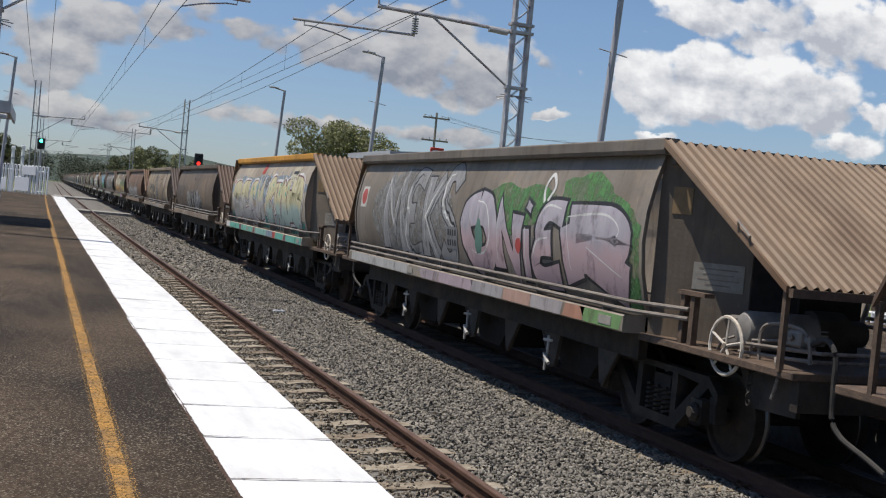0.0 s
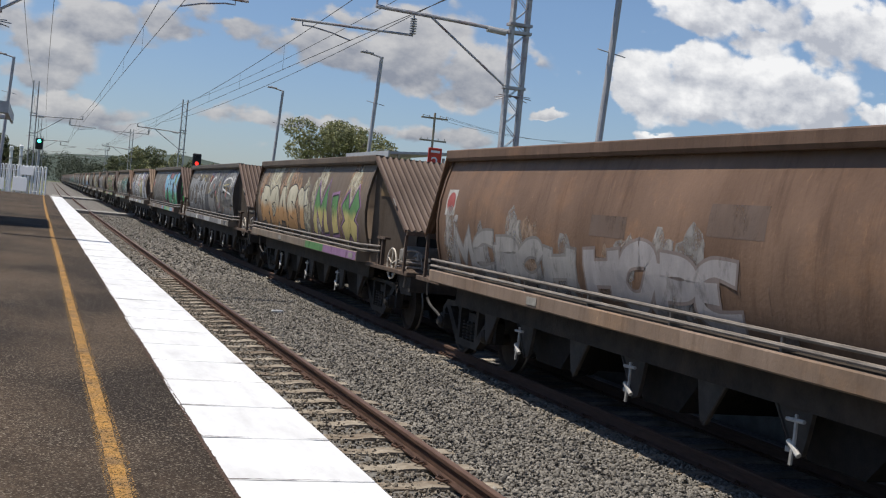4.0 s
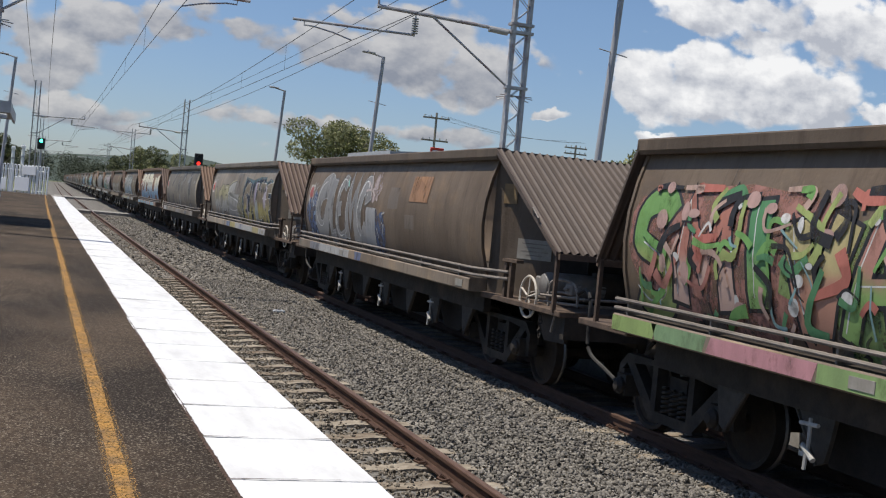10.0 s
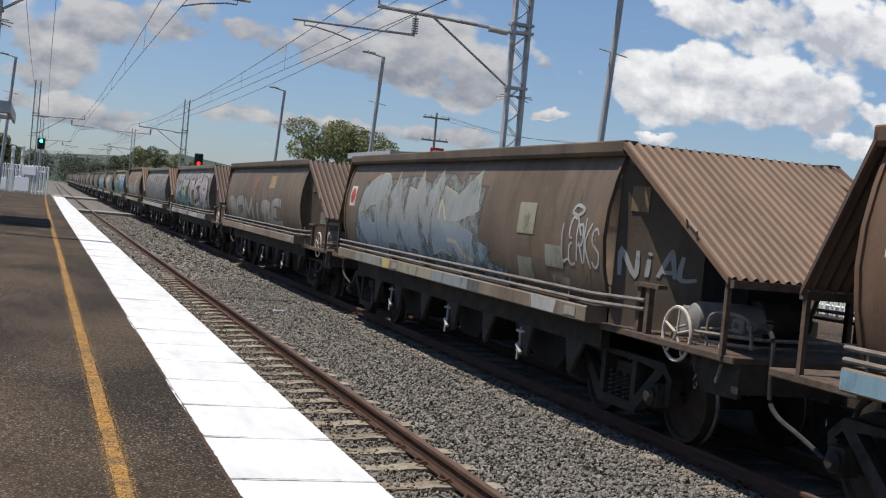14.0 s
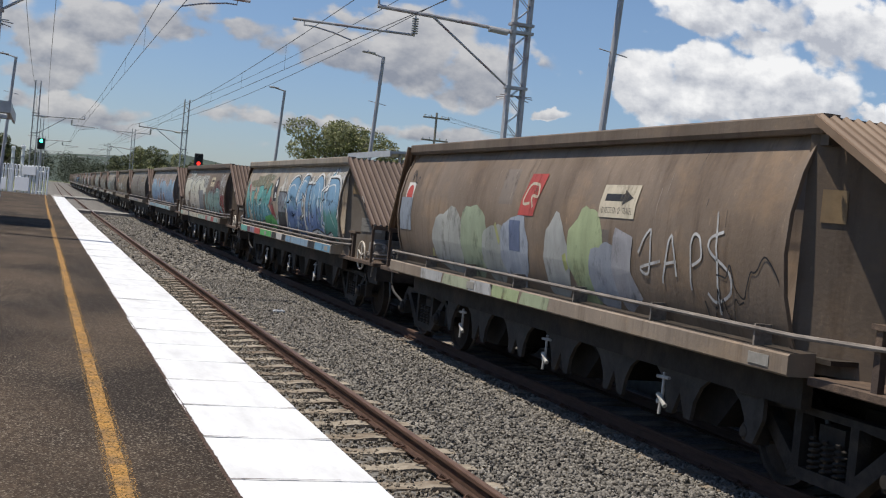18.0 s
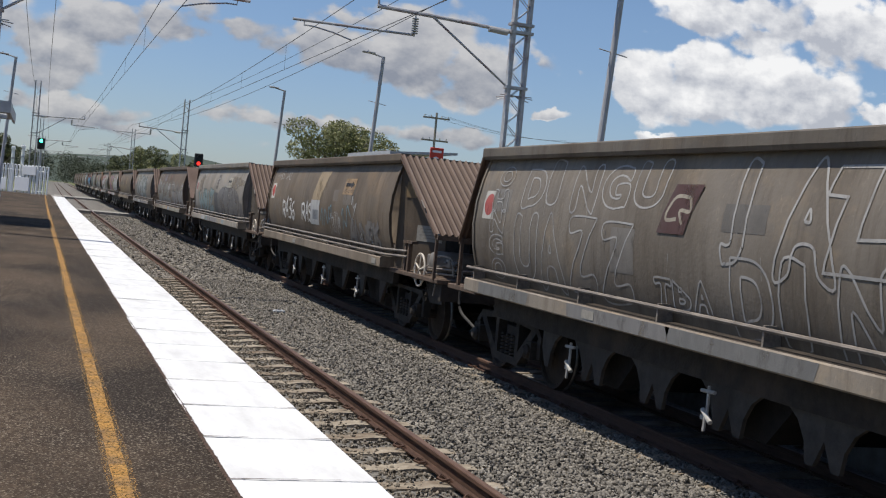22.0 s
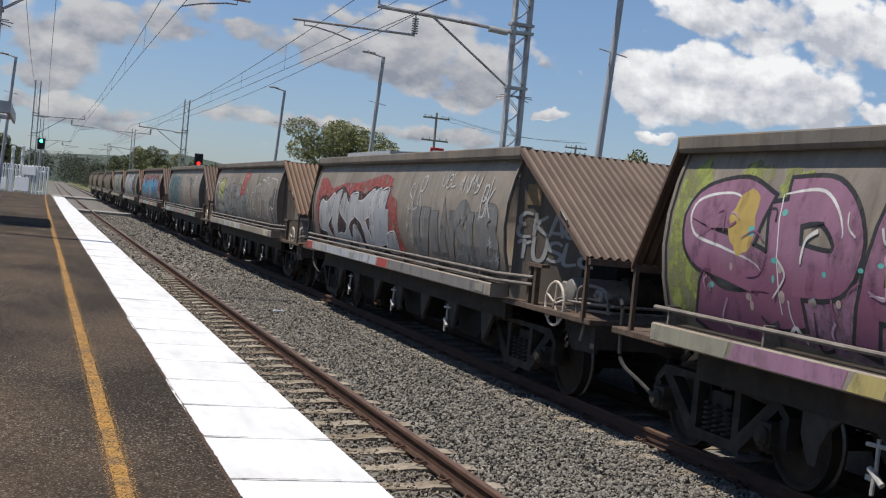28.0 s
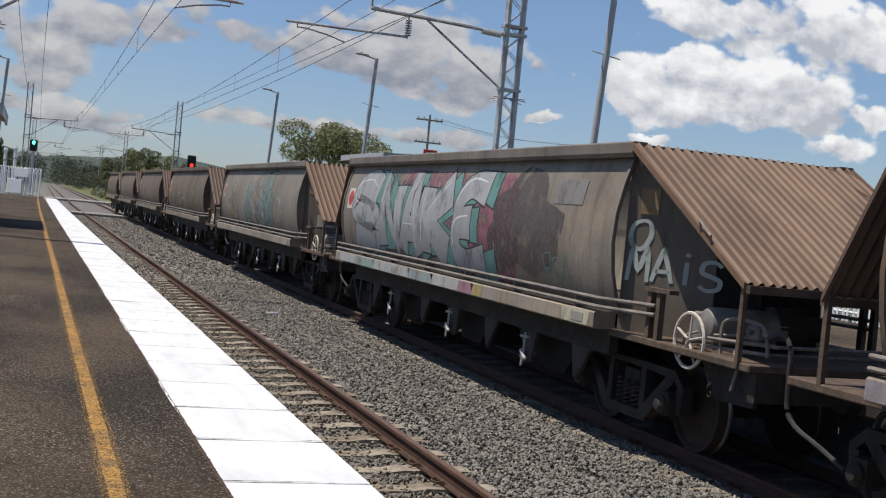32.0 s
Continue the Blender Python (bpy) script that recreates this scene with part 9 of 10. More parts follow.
            for p in ([(0.911, 0.92), (0.927, 0.85), (0.926, 0.79), (0.943, 0.82), (0.938, 0.74)], [(0.931, 0.93), (0.956, 0.76), (0.954, 0.92), (0.967, 0.71)], [(0.953, 0.95), (0.981, 0.74), (0.976, 0.94), (0.985, 0.92), (0.993, 0.63), (0.956, 0.68)], [(0.924, 0.31), (0.936, 0.25), (0.930, 0.15), (0.946, 0.19)], [(0.947, 0.34), (0.947, 0.12)], [(0.958, 0.37), (0.959, 0.15), (0.972, 0.38), (0.969, 0.15)], [(0.977, 0.39), (0.981, 0.19), (0.990, 0.37), (0.992, 0.11)]):
                s.lay("tag", [s.stroke(p, 0.03, W_)], "white thin sprayed tag")
            s.tag(0.009, 0.74, 0.055, 0.2, LG_, "RS")
            s.sill([(0.0, 0.18, (0.3, 0.26, 0.26)), (0.18, 0.24, (0.4, 0.1, 0.08)), (0.24, 0.32, LG_), (0.32, 0.4, (0.22, 0.36, 0.44)), (0.4, 0.43, (0.08, 0.33, 0.2)), (0.43, 0.55, LG_), (0.55, 0.64, (0.42, 0.1, 0.075)), (0.64, 0.74, (0.36, 0.4, 0.16)), (0.74, 0.82, (0.24, 0.22, 0.2)), (0.82, 0.94, (0.24, 0.21, 0.19))])
        elif k == 34:
            s.lay("graffiti_background", [s.blob(0.696, 0.4, 0.08, 0.46, (0.30, 0.10, 0.14), 0.25), s.blob(0.473, 0.8, 0.2, 0.14, (0.30, 0.13, 0.15), 0.3, lift=0.0003), s.blob(0.781, 0.5, 0.1, 0.4, (0.10, 0.08, 0.075), 0.25, lift=0.0006), s.blob(0.368, 0.45, 0.2, 0.4, (0.2, 0.11, 0.13), 0.2, lift=0.0009)], "rose and dark sprayed ground")
            s.word("SNAKE", 0, 0, 0.0, 0.9, (0.11, 0.26, 0.23), K_, cells=[0.104, 0.262, 0.363, 0.453, 0.587, 0.711], fat=0.08, edge=0.03, tilt=0, wave=0.0)
            s.word("SNAKE", 0, 0, 0.02, 0.92, (0.33, 0.33, 0.335), K_, low=(0.24, 0.245, 0.25), cells=[0.062, 0.224, 0.332, 0.424, 0.557, 0.681], fat=0.08, edge=0.03, tilt=2, wave=0.02, hi=W_)
            s.tag(0.844, 0.12, 0.064, 0.2, (0.12, 0.24, 0.2), "RSA")
            s.rectu(0.856, 0.924, 0.68, 0.86, (0.2, 0.185, 0.175), "", "painted_over_patch")
            s.drips(0.55, 0.95, 0.3, 0.7, LG_, 6)
            s.sill([(0.03, 0.14, LG_), (0.14, 0.24, (0.25, 0.33, 0.3)), (0.24, 0.42, LG_), (0.42, 0.52, (0.27, 0.31, 0.3)), (0.52, 0.62, LG_), (0.62, 0.67, (0.36, 0.16, 0.22)), (0.67, 0.7, (0.4, 0.3, 0.1)), (0.92, 0.98, CRM_)])
            s.end_tag("o/MAiS", (0.42, 0.46, 0.42), 0.02, 1.95, 0.3)
        elif k == 35:
            s.cloud(0.05, 0.95, 0.1, 0.75, [(0.3, 0.22, 0.13), (0.2, 0.24, 0.2), (0.3, 0.29, 0.27), (0.18, 0.26, 0.24)], 12)
            s.drips(0.1, 0.9, 0.2, 0.8, LG_, 10)
        else:
            s.tag(0.15, 0.15, 0.4, 0.35, LG_, "", 0.03)
            s.drips(0.1, 0.9, 0.2, 0.8, LG_, 8)

paint_train()


# ---- ballast stones ----
def stones(name, count, x0, x1, y0, y1, lift, seed, size=(0.016, 0.034), thin=1.0, material=None):
    rng = np.random.default_rng(seed)
    base = np.array([(0, 0, 1), (0.9, 0, 0.3), (0.25, 0.85, 0.35), (-0.75, 0.5, 0.25), (-0.7, -0.55, 0.3), (0.3, -0.85, 0.3), (0.7, 0.55, -0.5), (-0.3, 0.85, -0.5), (-0.9, 0, -0.45), (-0.25, -0.85, -0.5), (0.75, -0.5, -0.45)])
    tris = np.array([(0, 1, 2), (0, 2, 3), (0, 3, 4), (0, 4, 5), (0, 5, 1), (1, 6, 2), (2, 6, 7), (2, 7, 3), (3, 7, 8), (3, 8, 4), (4, 8, 9), (4, 9, 5), (5, 9, 10), (5, 10, 1), (1, 10, 6)])
    y = y0 + (y1 - y0) * rng.random(count) ** thin
    x = rng.uniform(x0, x1, count)
    heap = np.interp(x, (1.5, 3.86, 4.06, 5.62, 5.84, 6.3), (-0.197, -0.195, -0.15, -0.15, -0.180, -0.185))
    z = heap + lift + rng.uniform(-0.012, 0.016, count)
    r = rng.uniform(*size, (count, 1, 1)) * rng.uniform(0.7, 1.25, (count, 1, 3))
    v = (base[None] + rng.normal(0, 0.13, (count, 11, 3))) * r
    q = rng.normal(size=(count, 4))
    q /= np.linalg.norm(q, axis=1)[:, None]
    w, a, b, c = q.T
    rot = np.stack([1 - 2 * (b * b + c * c), 2 * (a * b - c * w), 2 * (a * c + b * w), 2 * (a * b + c * w), 1 - 2 * (a * a + c * c), 2 * (b * c - a * w), 2 * (a * c - b * w), 2 * (b * c + a * w), 1 - 2 * (a * a + b * b)], 1).reshape(-1, 3, 3)
    v = np.einsum("nij,nkj->nki", rot, v) + np.stack([x, y, z], 1)[:, None]
    f = tris[None] + 11 * np.arange(count)[:, None, None]
    me = bpy.data.meshes.new(name)
    me.vertices.add(count * 11)
    me.vertices.foreach_set("co", v.reshape(-1))
    me.loops.add(count * 45)
    me.loops.foreach_set("vertex_index", f.reshape(-1).astype(np.int32))
    me.polygons.add(count * 15)
    me.polygons.foreach_set("loop_start", np.arange(0, count * 45, 3, dtype=np.int32))
    me.update(calc_edges=True)
    me.materials.append(material or STONE)
    return tagged(new(name, me), "loose grey crushed stones of the ballast", "ballast", kind="stuff")


stones("ballast_stones", 72000, 3.55, 6.45, 6.5, 34, 0.0, 5, (0.013, 0.026), thin=1.35)
stones("ballast_stones", 20000, 1.6, 3.42, 5.5, 30, 0.0, 6, (0.012, 0.023), thin=1.35, material=BROWNSTONE)
stones("ballast_stones", 17000, 1.6, 6.4, 30, 80, 0.0, 7, (0.03, 0.055), thin=1.4)
bm = box(bmesh.new(), -0.13, 0.13, -0.03, 0.03, 0, 0.05)
bmesh.ops.bevel(bm, geom=bm.edges[:], offset=0.02, segments=2, affect="EDGES")
tagged(part("litter_bottle", bm, WHITEPAINT, at=pose(4.62, 22.6, -0.135, 0, 0, 10)), "small white plastic bottle lying on the ballast", "litter")

# ---- crossings of the line ----
for y, w, name in ((84.0, 1.7, "foot_crossing"), (140.0, 5.0, "road_crossing")):
    bm = bmesh.new()
    for x0, x1 in ((1.4, 2.28), (2.42, 3.42), (3.56, 6.31), (6.45, 7.45), (7.59, 9.5)):
        box(bm, x0 + bend(y), x1 + bend(y), y - w, y + w, -0.2, 0.012)
    tagged(part(name, bm, EDGE), "pale concrete crossing panels level with the rails", "crossing", kind="structure")


# ---- overhead line ----
def lattice_mast(x, y, z0, height, side, registers):
    """Lattice mast with its bracket; side: +1 when the bracket reaches towards greater x. registers: x and z of the contact wire."""
    m = thing("catenary_mast", pose(x, y, z0), "grey galvanised lattice mast carrying the overhead line", "mast", "masts of the overhead line")
    for dx in (-0.2, 0.2):
        part("chord", boxes((dx - 0.045, dx + 0.045, -0.1, 0.1, 0, height), bevel=0.008), GALV, m)
    for q in (-0.07, 0.07):
        bm = tube(bmesh.new(), [(-0.17 if i % 2 else 0.17, q, i * 0.32 + 0.1) for i in range(int(height / 0.32) + 1)], 0.014, 5)
        part("lacing", bm, GALV, m)
    part("base_plate", boxes((-0.4, 0.4, -0.3, 0.3, -0.06, 0.02)), EDGE, m)
    rx, rz = registers[0] - x, registers[1] - z0
    s = side
    top = rz + 0.83
    part("top_tube", rod(rod(bmesh.new(), (s * 0.2, 0, top - 0.06), (s * 2.35, 0, top + 0.03), 0.045), (s * 2.35, 0, top + 0.03), (s * 3.72, 0, top + 0.07), 0.05), GALV, m)
    part("end_bracket", tube(bmesh.new(), [(s * 3.7, 0, top + 0.07), (s * 3.7, 0, top + 0.28), (s * 3.6, 0, top + 0.3)], 0.03), GALV, m)
    part("strut", rod(bmesh.new(), (s * 0.22, 0, rz - 0.6), (s * 2.3, 0, top + 0.0), 0.03), GALV, m)
    part("bracket_insulator", rod(bmesh.new(), (s * 0.35, 0, top - 0.1), (s * 0.85, 0, top - 0.07), 0.075, 10), PORCELAIN, m)
    bm = bmesh.new()
    for i in range(7):
        lathe(bm, [(0.03, 0), (0.085, 0.01), (0.085, 0.03), (0.03, 0.045)], (s * 2.75, 0, rz + 0.36 + i * 0.058), Matrix(), 12)
    rod(bm, (s * 2.75, 0, rz + 0.3), (s * 2.75, 0, top + 0.05), 0.02)
    part("insulator", bm, PORCELAIN, m)
    tip = rx + s * 1.45
    part("registration_tube", rod(bmesh.new(), (s * 2.75, 0, rz + 0.34), (tip, 0, rz + 0.31), 0.032), GALV, m)
    part("steady_arm", tube(bmesh.new(), [(tip - s * 0.28, 0, rz + 0.31), (tip - s * 0.28, 0, rz + 0.2), (tip - s * 0.5, 0, rz + 0.2), (rx + s * 0.45, 0, rz + 0.12), (rx, 0, rz)], 0.018), GALV, m)
    for q, h in ((0.0, 0.0), (0.0, 0.1)):
        part("clamp", boxes((-0.3, 0.3, -0.13, 0.13, top - 0.1 + 2 * h, top - 0.03 + 2 * h)), GALV, m)
    part("clamp", boxes((-0.28, 0.28, -0.12, 0.12, rz - 0.64, rz - 0.57)), GALV, m)
    bm = bmesh.new()
    for i in range(9):
        a = radians(-35 + i * 30)
        rod(bm, (0, 0, rz - 0.8), (0.48 * math.cos(a), 0.3 * math.sin(a), rz - 0.86 - 0.05 * math.sin(a * 3)), 0.012, 5)
    part("climbing_guard", bm, GALV, m)
    return m


CONTACT = 5.96
POSTS = (27.4, 100.4, 165.0, 235.0)
for i, y in enumerate(POSTS):
    b = bend(y)
    z0 = 0.83 if y < 80 else -0.4
    lattice_mast(11.03 + b, y, z0, 9.5 - z0, -1, (6.75 + b, CONTACT))
    lattice_mast(-1.2 + b if i == 0 else -0.75 + b, y - 1.5, z0, 9.5 - z0, 1, (2.6 + b, CONTACT))
PLACES = (-38.0, *POSTS, 300.0)


def strung(name, x, z, sag, r, label, drop=None):
    """A wire hung from mast to mast, sagging between them."""
    pts = []
    for a, b in zip(PLACES, PLACES[1:]):
        for i in range(12):
            f = i / 12
            y = a + (b - a) * f
            pts.append((x + bend(y), y, z - sag * 4 * f * (1 - f)))
    bm = tube(bmesh.new(), pts, r, 5)
    ob = tagged(part(name, bm, WIRE), label, "wire", "overhead wires")
    return ob


for x in (2.6, 6.75):
    strung("contact_wire", x, CONTACT, 0.02, 0.009, "thin dark contact wire above the track")
    messenger = strung("messenger_wire", x, CONTACT + 0.98, 0.62, 0.010, "sagging dark messenger wire above the track")
    for a, b in zip(PLACES, PLACES[1:]):
        for i in range(1, 9):
            f = i / 9
            y = a + (b - a) * f
            part("dropper", rod(bmesh.new(), (x + bend(y), y, CONTACT - 0.08 * f * (1 - f)), (x + bend(y), y, CONTACT + 0.98 - 2.48 * f * (1 - f)), 0.004, 4), WIRE, messenger)
for x, z in ((-1.0, 9.3), (0.1, 8.6), (10.6, 9.1), (9.2, 7.4)):
    strung("feeder_wire", x, z, 0.5, 0.011, "dark feeder wire strung between the mast tops")


# ---- lamp poles ----
def lamp_pole(x, y, z0, top):
    p = thing("platform_lamp", pose(x, y, z0, 0, 2.9, 0), "slim grey lamp pole with a flat lamp head on the platform", "lamp", "platform lamps")
    part("pole", rod(bmesh.new(), (0, 0, 0), (0, 0, top), 0.088, 12, 0.07), POLE, p)
    part("base", rod(bmesh.new(), (0, 0, 0), (0, 0, 0.25), 0.17, 12), POLE, p)
    part("arm", rod(bmesh.new(), (0.04, 0, top - 0.03), (-0.5, 0, top + 0.05), 0.035, 8), POLE, p)
    part("lamp_head", boxes((-0.85, -0.35, -0.13, 0.13, top + 0.03, top + 0.10), bevel=0.02), POLE, p)
    part("sensor", boxes((-0.66, -0.6, -0.03, 0.03, top + 0.10, top + 0.15)), POLE, p)
    part("crossbar", rod(bmesh.new(), (-0.36, 0, top - 1.75), (0.36, 0, top - 1.82), 0.014, 6), POLE, p)


for y in (3.5, 24.1, 43.7, 62.8):
    lamp_pole(11.72, y, 0.83, 7.0)
lamp_pole(-1.85, 62.8, 0.83, 7.0)


# ---- signals ----
def signal(x, y, z0, z, lamp, low, label):
    s = thing("track_signal", pose(x, y, z0), label, "signal", "track signals")
    part("post", rod(bmesh.new(), (0, 0.19, 0), (0, 0.19, z - z0 + 0.1), 0.07, 10), GALV, s)
    part("head", boxes((-0.27, 0.27, -0.02, 0.12, z - z0 - 0.42, z - z0 + 0.42), bevel=0.05), BLACK, s)
    for i, dz in enumerate((0.2, -0.2)):
        bm = bmesh.new()
        lathe(bm, [(0.115, 0), (0.115, 0.02)], (0, -0.03, z - z0 + dz), TO_Y.inverted(), 16)
        part("lens", bm, lamp if (i == 1) == low else BLACK, s)
        bm = bmesh.new()
        for k in range(9):
            a0, a1 = radians(k * 20), radians(k * 20 + 20)
            q = [(0.12 * math.cos(a), y2, z - z0 + dz + 0.12 * math.sin(a)) for a in (a0, a1) for y2 in (-0.02, -0.22)]
            bm.faces.new([bm.verts.new(v) for v in (q[0], q[1], q[3], q[2])])
        part("hood", bm, BLACK, s)


signal(9.4, 75.0, 0.83, 3.95, REDLAMP, True, "track signal showing red on a grey post")
signal(0.02, 92.0, -0.4, 4.4, GREENLAMP, False, "track signal showing green on a grey post")


# ---- white railings ----
def railing(name, a, b, z0, height, label, pair=0.36):
    a, b = Vector((*a, z0)), Vector((*b, z0))
    f = thing(name, Matrix(), label, "fence")
    d = (b - a).normalized()
    n = int((b - a).length / pair)
    hoop = [(-0.09, 0), (-0.09, height - 0.1), (-0.075, height - 0.045), (-0.03, height), (0.03, height), (0.075, height - 0.045), (0.09, height - 0.1), (0.09, 0)]
    bm = bmesh.new()
    tube(bm, [(p, 0, q) for p, q in hoop], 0.036, 5)
    hoop_mesh = mesh_of(bm, WHITEPAINT)
    turn = math.degrees(math.atan2(d.y, d.x))
    for i in range(n):
        p = a + d * (i + 0.5) * pair
        part("hoop", hoop_mesh, None, f, at=pose(p.x, p.y, p.z, 0, 0, turn))
    for h in (0.18, height - 0.32):
        part("rail", rod(bmesh.new(), a + Vector((0, 0, h)), b + Vector((0, 0, h)), 0.025, 6), WHITEPAINT, f)
    k = max(1, round((b - a).length / 2.4))
    for i in range(k + 1):
        p = a + (b - a) * i / k
        part("post", rod(bmesh.new(), p, p + Vector((0, 0, height)), 0.035, 8), WHITEPAINT, f)
    return f


end_fence = railing("platform_end_fence", (0.62, 80.0), (-4.0, 83.4), 0.83, 1.80, "white hoop-topped metal railing closing the platform end", 0.27)
TURN = pose(0.62, 80.0, 0, 0, 0, -math.degrees(math.atan2(3.4, 4.62)))
part("notice_board", boxes((-1.95, -0.9, -0.1, -0.06, 2.02, 2.58), bevel=0.01), WHITEPAINT, end_fence, "white notice board", at=TURN)
part("infill_panel", boxes((-2.45, -1.35, -0.09, -0.05, 0.95, 1.85), bevel=0.01), WHITEPAINT, end_fence, at=TURN)
part("infill_panel", boxes((-4.2, -3.1, -0.09, -0.05, 0.95, 1.7), bevel=0.01), WHITEPAINT, end_fence, at=TURN)
for y in (0.0, 14.4, 28.8):
    railing("back_fence", (14.6, y), (14.6, y + 14.3), 0.83, 1.5, "white metal railing along the back of the far platform", 0.3)



def crossing_post(x, y, top):
    """White post of the level crossing, with a cap and a collar."""
    c = thing("crossing_post", pose(x, y, -0.45), "white painted level crossing post", "crossing post", "posts of the level crossing")
    part("post", rod(bmesh.new(), (0, 0, 0), (0, 0, top), 0.12, 10), WHITEPAINT, c)
    part("cap", boxes((-0.16, 0.16, -0.16, 0.16, top - 0.3, top - 0.06), bevel=0.03), WHITEPAINT, c)
    part("collar", boxes((-0.15, 0.15, -0.12, 0.12, top - 1.0, top - 0.85), bevel=0.02), GALV, c)


crossing_post(-1.9, 95.0, 4.55)
crossing_post(-1.22, 96.5, 4.75)

# ---- platform number, shelter, canopy ----
sign = thing("platform_sign", pose(10.0, 30.0, 0.83), "red platform sign with a white 2 on a grey post", "sign")
part("post", rod(bmesh.new(), (0, 0.06, 0), (0, 0.06, 2.95), 0.035, 8), GALV, sign)
plate = part("plate", boxes((-0.19, 0.19, -0.02, 0.02, 2.3, 2.98), bevel=0.008), SIGNRED, sign)


def lettering(name, text, size, material, parent, at, label=""):
    """Flat lettering from the built-in font, standing in the xz plane."""
    cu = bpy.data.curves.new("text", "FONT")
    cu.body, cu.size, cu.extrude, cu.align_x, cu.align_y = text, size, 0.002, "CENTER", "CENTER"
    ob = bpy.data.objects.new("text", cu)
    me = bpy.data.meshes.new_from_object(ob)
    me.materials.clear()
    me.materials.append(material)
    bpy.data.objects.remove(ob)
    made = new(name, me)
    made.parent = parent
    made.matrix_basis = at @ pose(0, 0, 0, 90, 0, 0)
    if label:
        made["label"] = label
    return made


lettering("numeral", "2", 0.46, WHITEPAINT, plate, pose(0, -0.026, 2.56))
part("header_bar", boxes((-0.13, 0.13, -0.026, -0.018, 2.85, 2.91)), WHITEPAINT, plate)

shelter = thing("platform_shelter", pose(11.6, 38.0, 0.83), "small open shelter with a pale grey metal roof", "shelter")
bm = bmesh.new()
prism(bm, [(-1.3, 2.95), (0.9, 3.12), (0.9, 3.2), (-1.3, 3.03)], "y", -2.6, 2.6)
part("roof", bm, ROOFGREY, shelter)
part("fascia", boxes((-1.34, -1.3, -2.65, 2.65, 2.86, 3.05)), ROOFGREY, shelter)
for x in (-0.9, 0.6):
    for y in (-2.3, 2.3):
        part("post", rod(bmesh.new(), (x, y, 0), (x, y, 3.0), 0.05, 8), GALV, shelter)
part("back_wall", boxes((0.66, 0.72, -2.3, 2.3, 0.15, 2.2)), ROOFGREY, shelter)

canopy = thing("station_canopy", pose(-4.2, 33.0, 0.83), "flat grey platform canopy on steel posts", "canopy")
part("roof", boxes((-3.6, 3.4, -2.9, 3.4, 2.76, 2.88)), ROOFGREY, canopy)
part("fascia", boxes((-3.62, 3.46, -2.96, -2.9, 2.66, 2.93)), ROOFGREY, canopy)
part("fascia", boxes((3.4, 3.46, -2.9, 3.4, 2.66, 2.93)), ROOFGREY, canopy)
part("gutter", boxes((3.2, 3.4, -3.04, -2.96, 2.50, 2.62), bevel=0.02), GALV, canopy)
part("bracket", boxes((2.75, 3.25, -2.8, -2.6, 2.40, 2.62), bevel=0.02), GALV, canopy)
for x in (-2.6, 2.1):
    for y in (-2.0, 3.2):
        part("post", rod(bmesh.new(), (x, y, 0), (x, y, 2.75), 0.07, 10), POLE, canopy)


# ---- utility poles ----
def utility_pole(x, y, top, arms):
    p = thing("utility_pole", pose(x, y, -0.45), "weathered timber power pole with crossarms", "pole", "power poles")
    part("pole", rod(bmesh.new(), (0, 0, 0), (0, 0, top), 0.15, 10, 0.1), TIMBER, p)
    for h in arms:
        arm = part("crossarm", boxes((-1.25, 1.25, -0.08, 0.06, top - h - 0.06, top - h + 0.08)), TIMBER, p)
        for dx in (-1.1, -0.5, 0.5, 1.1):
            part("insulator", rod(bmesh.new(), (dx, 0, top - h + 0.08), (dx, 0, top - h + 0.26), 0.05, 8), PORCELAIN, arm)


utility_pole(33.0, 100.0, 11.4, (0.5, 2.5))
utility_pole(52.0, 111.0, 10.8, (0.3, 0.9))
bm = bmesh.new()
for dx in (-1.1, 0.5, 1.1):
    tube(bm, [(33 + dx + (19 * i / 10), 100 + 11 * i / 10, 10.7 - 2.2 * (i / 10) * (1 - i / 10)) for i in range(11)], 0.012, 4)
tagged(part("power_line", bm, WIRE), "thin power wires between timber poles", "wire")


# ---- trees ----
def leaves(blobs, count, size, seed):
    """Many small leaf cards scattered near the skins of several lumps."""
    rng = np.random.default_rng(seed)
    blobs = np.array(blobs)
    weight = blobs[:, 3] * blobs[:, 4]
    pick = rng.choice(len(blobs), count, p=weight / weight.sum())
    d = rng.normal(size=(count, 3))
    d /= np.linalg.norm(d, axis=1)[:, None]
    c = blobs[pick, :3] + d * np.stack([blobs[pick, 3], blobs[pick, 3], blobs[pick, 4]], 1) * rng.uniform(0.45, 1.06, (count, 1)) ** 0.6
    a = rng.normal(size=(count, 3))
    b = np.cross(a, rng.normal(size=(count, 3)))
    a *= (size * rng.uniform(0.5, 1.2, (count, 1))) / np.linalg.norm(a, axis=1)[:, None]
    b *= (size * 0.55 * rng.uniform(0.5, 1.2, (count, 1))) / np.linalg.norm(b, axis=1)[:, None]
    v = np.stack([c - a, c - b * 0.8, c + a, c + b], 1)
    me = bpy.data.meshes.new("leaves")
    me.from_pydata(v.reshape(-1, 3).tolist(), [], (np.arange(count)[:, None] * 4 + np.arange(4)).tolist())
    return me


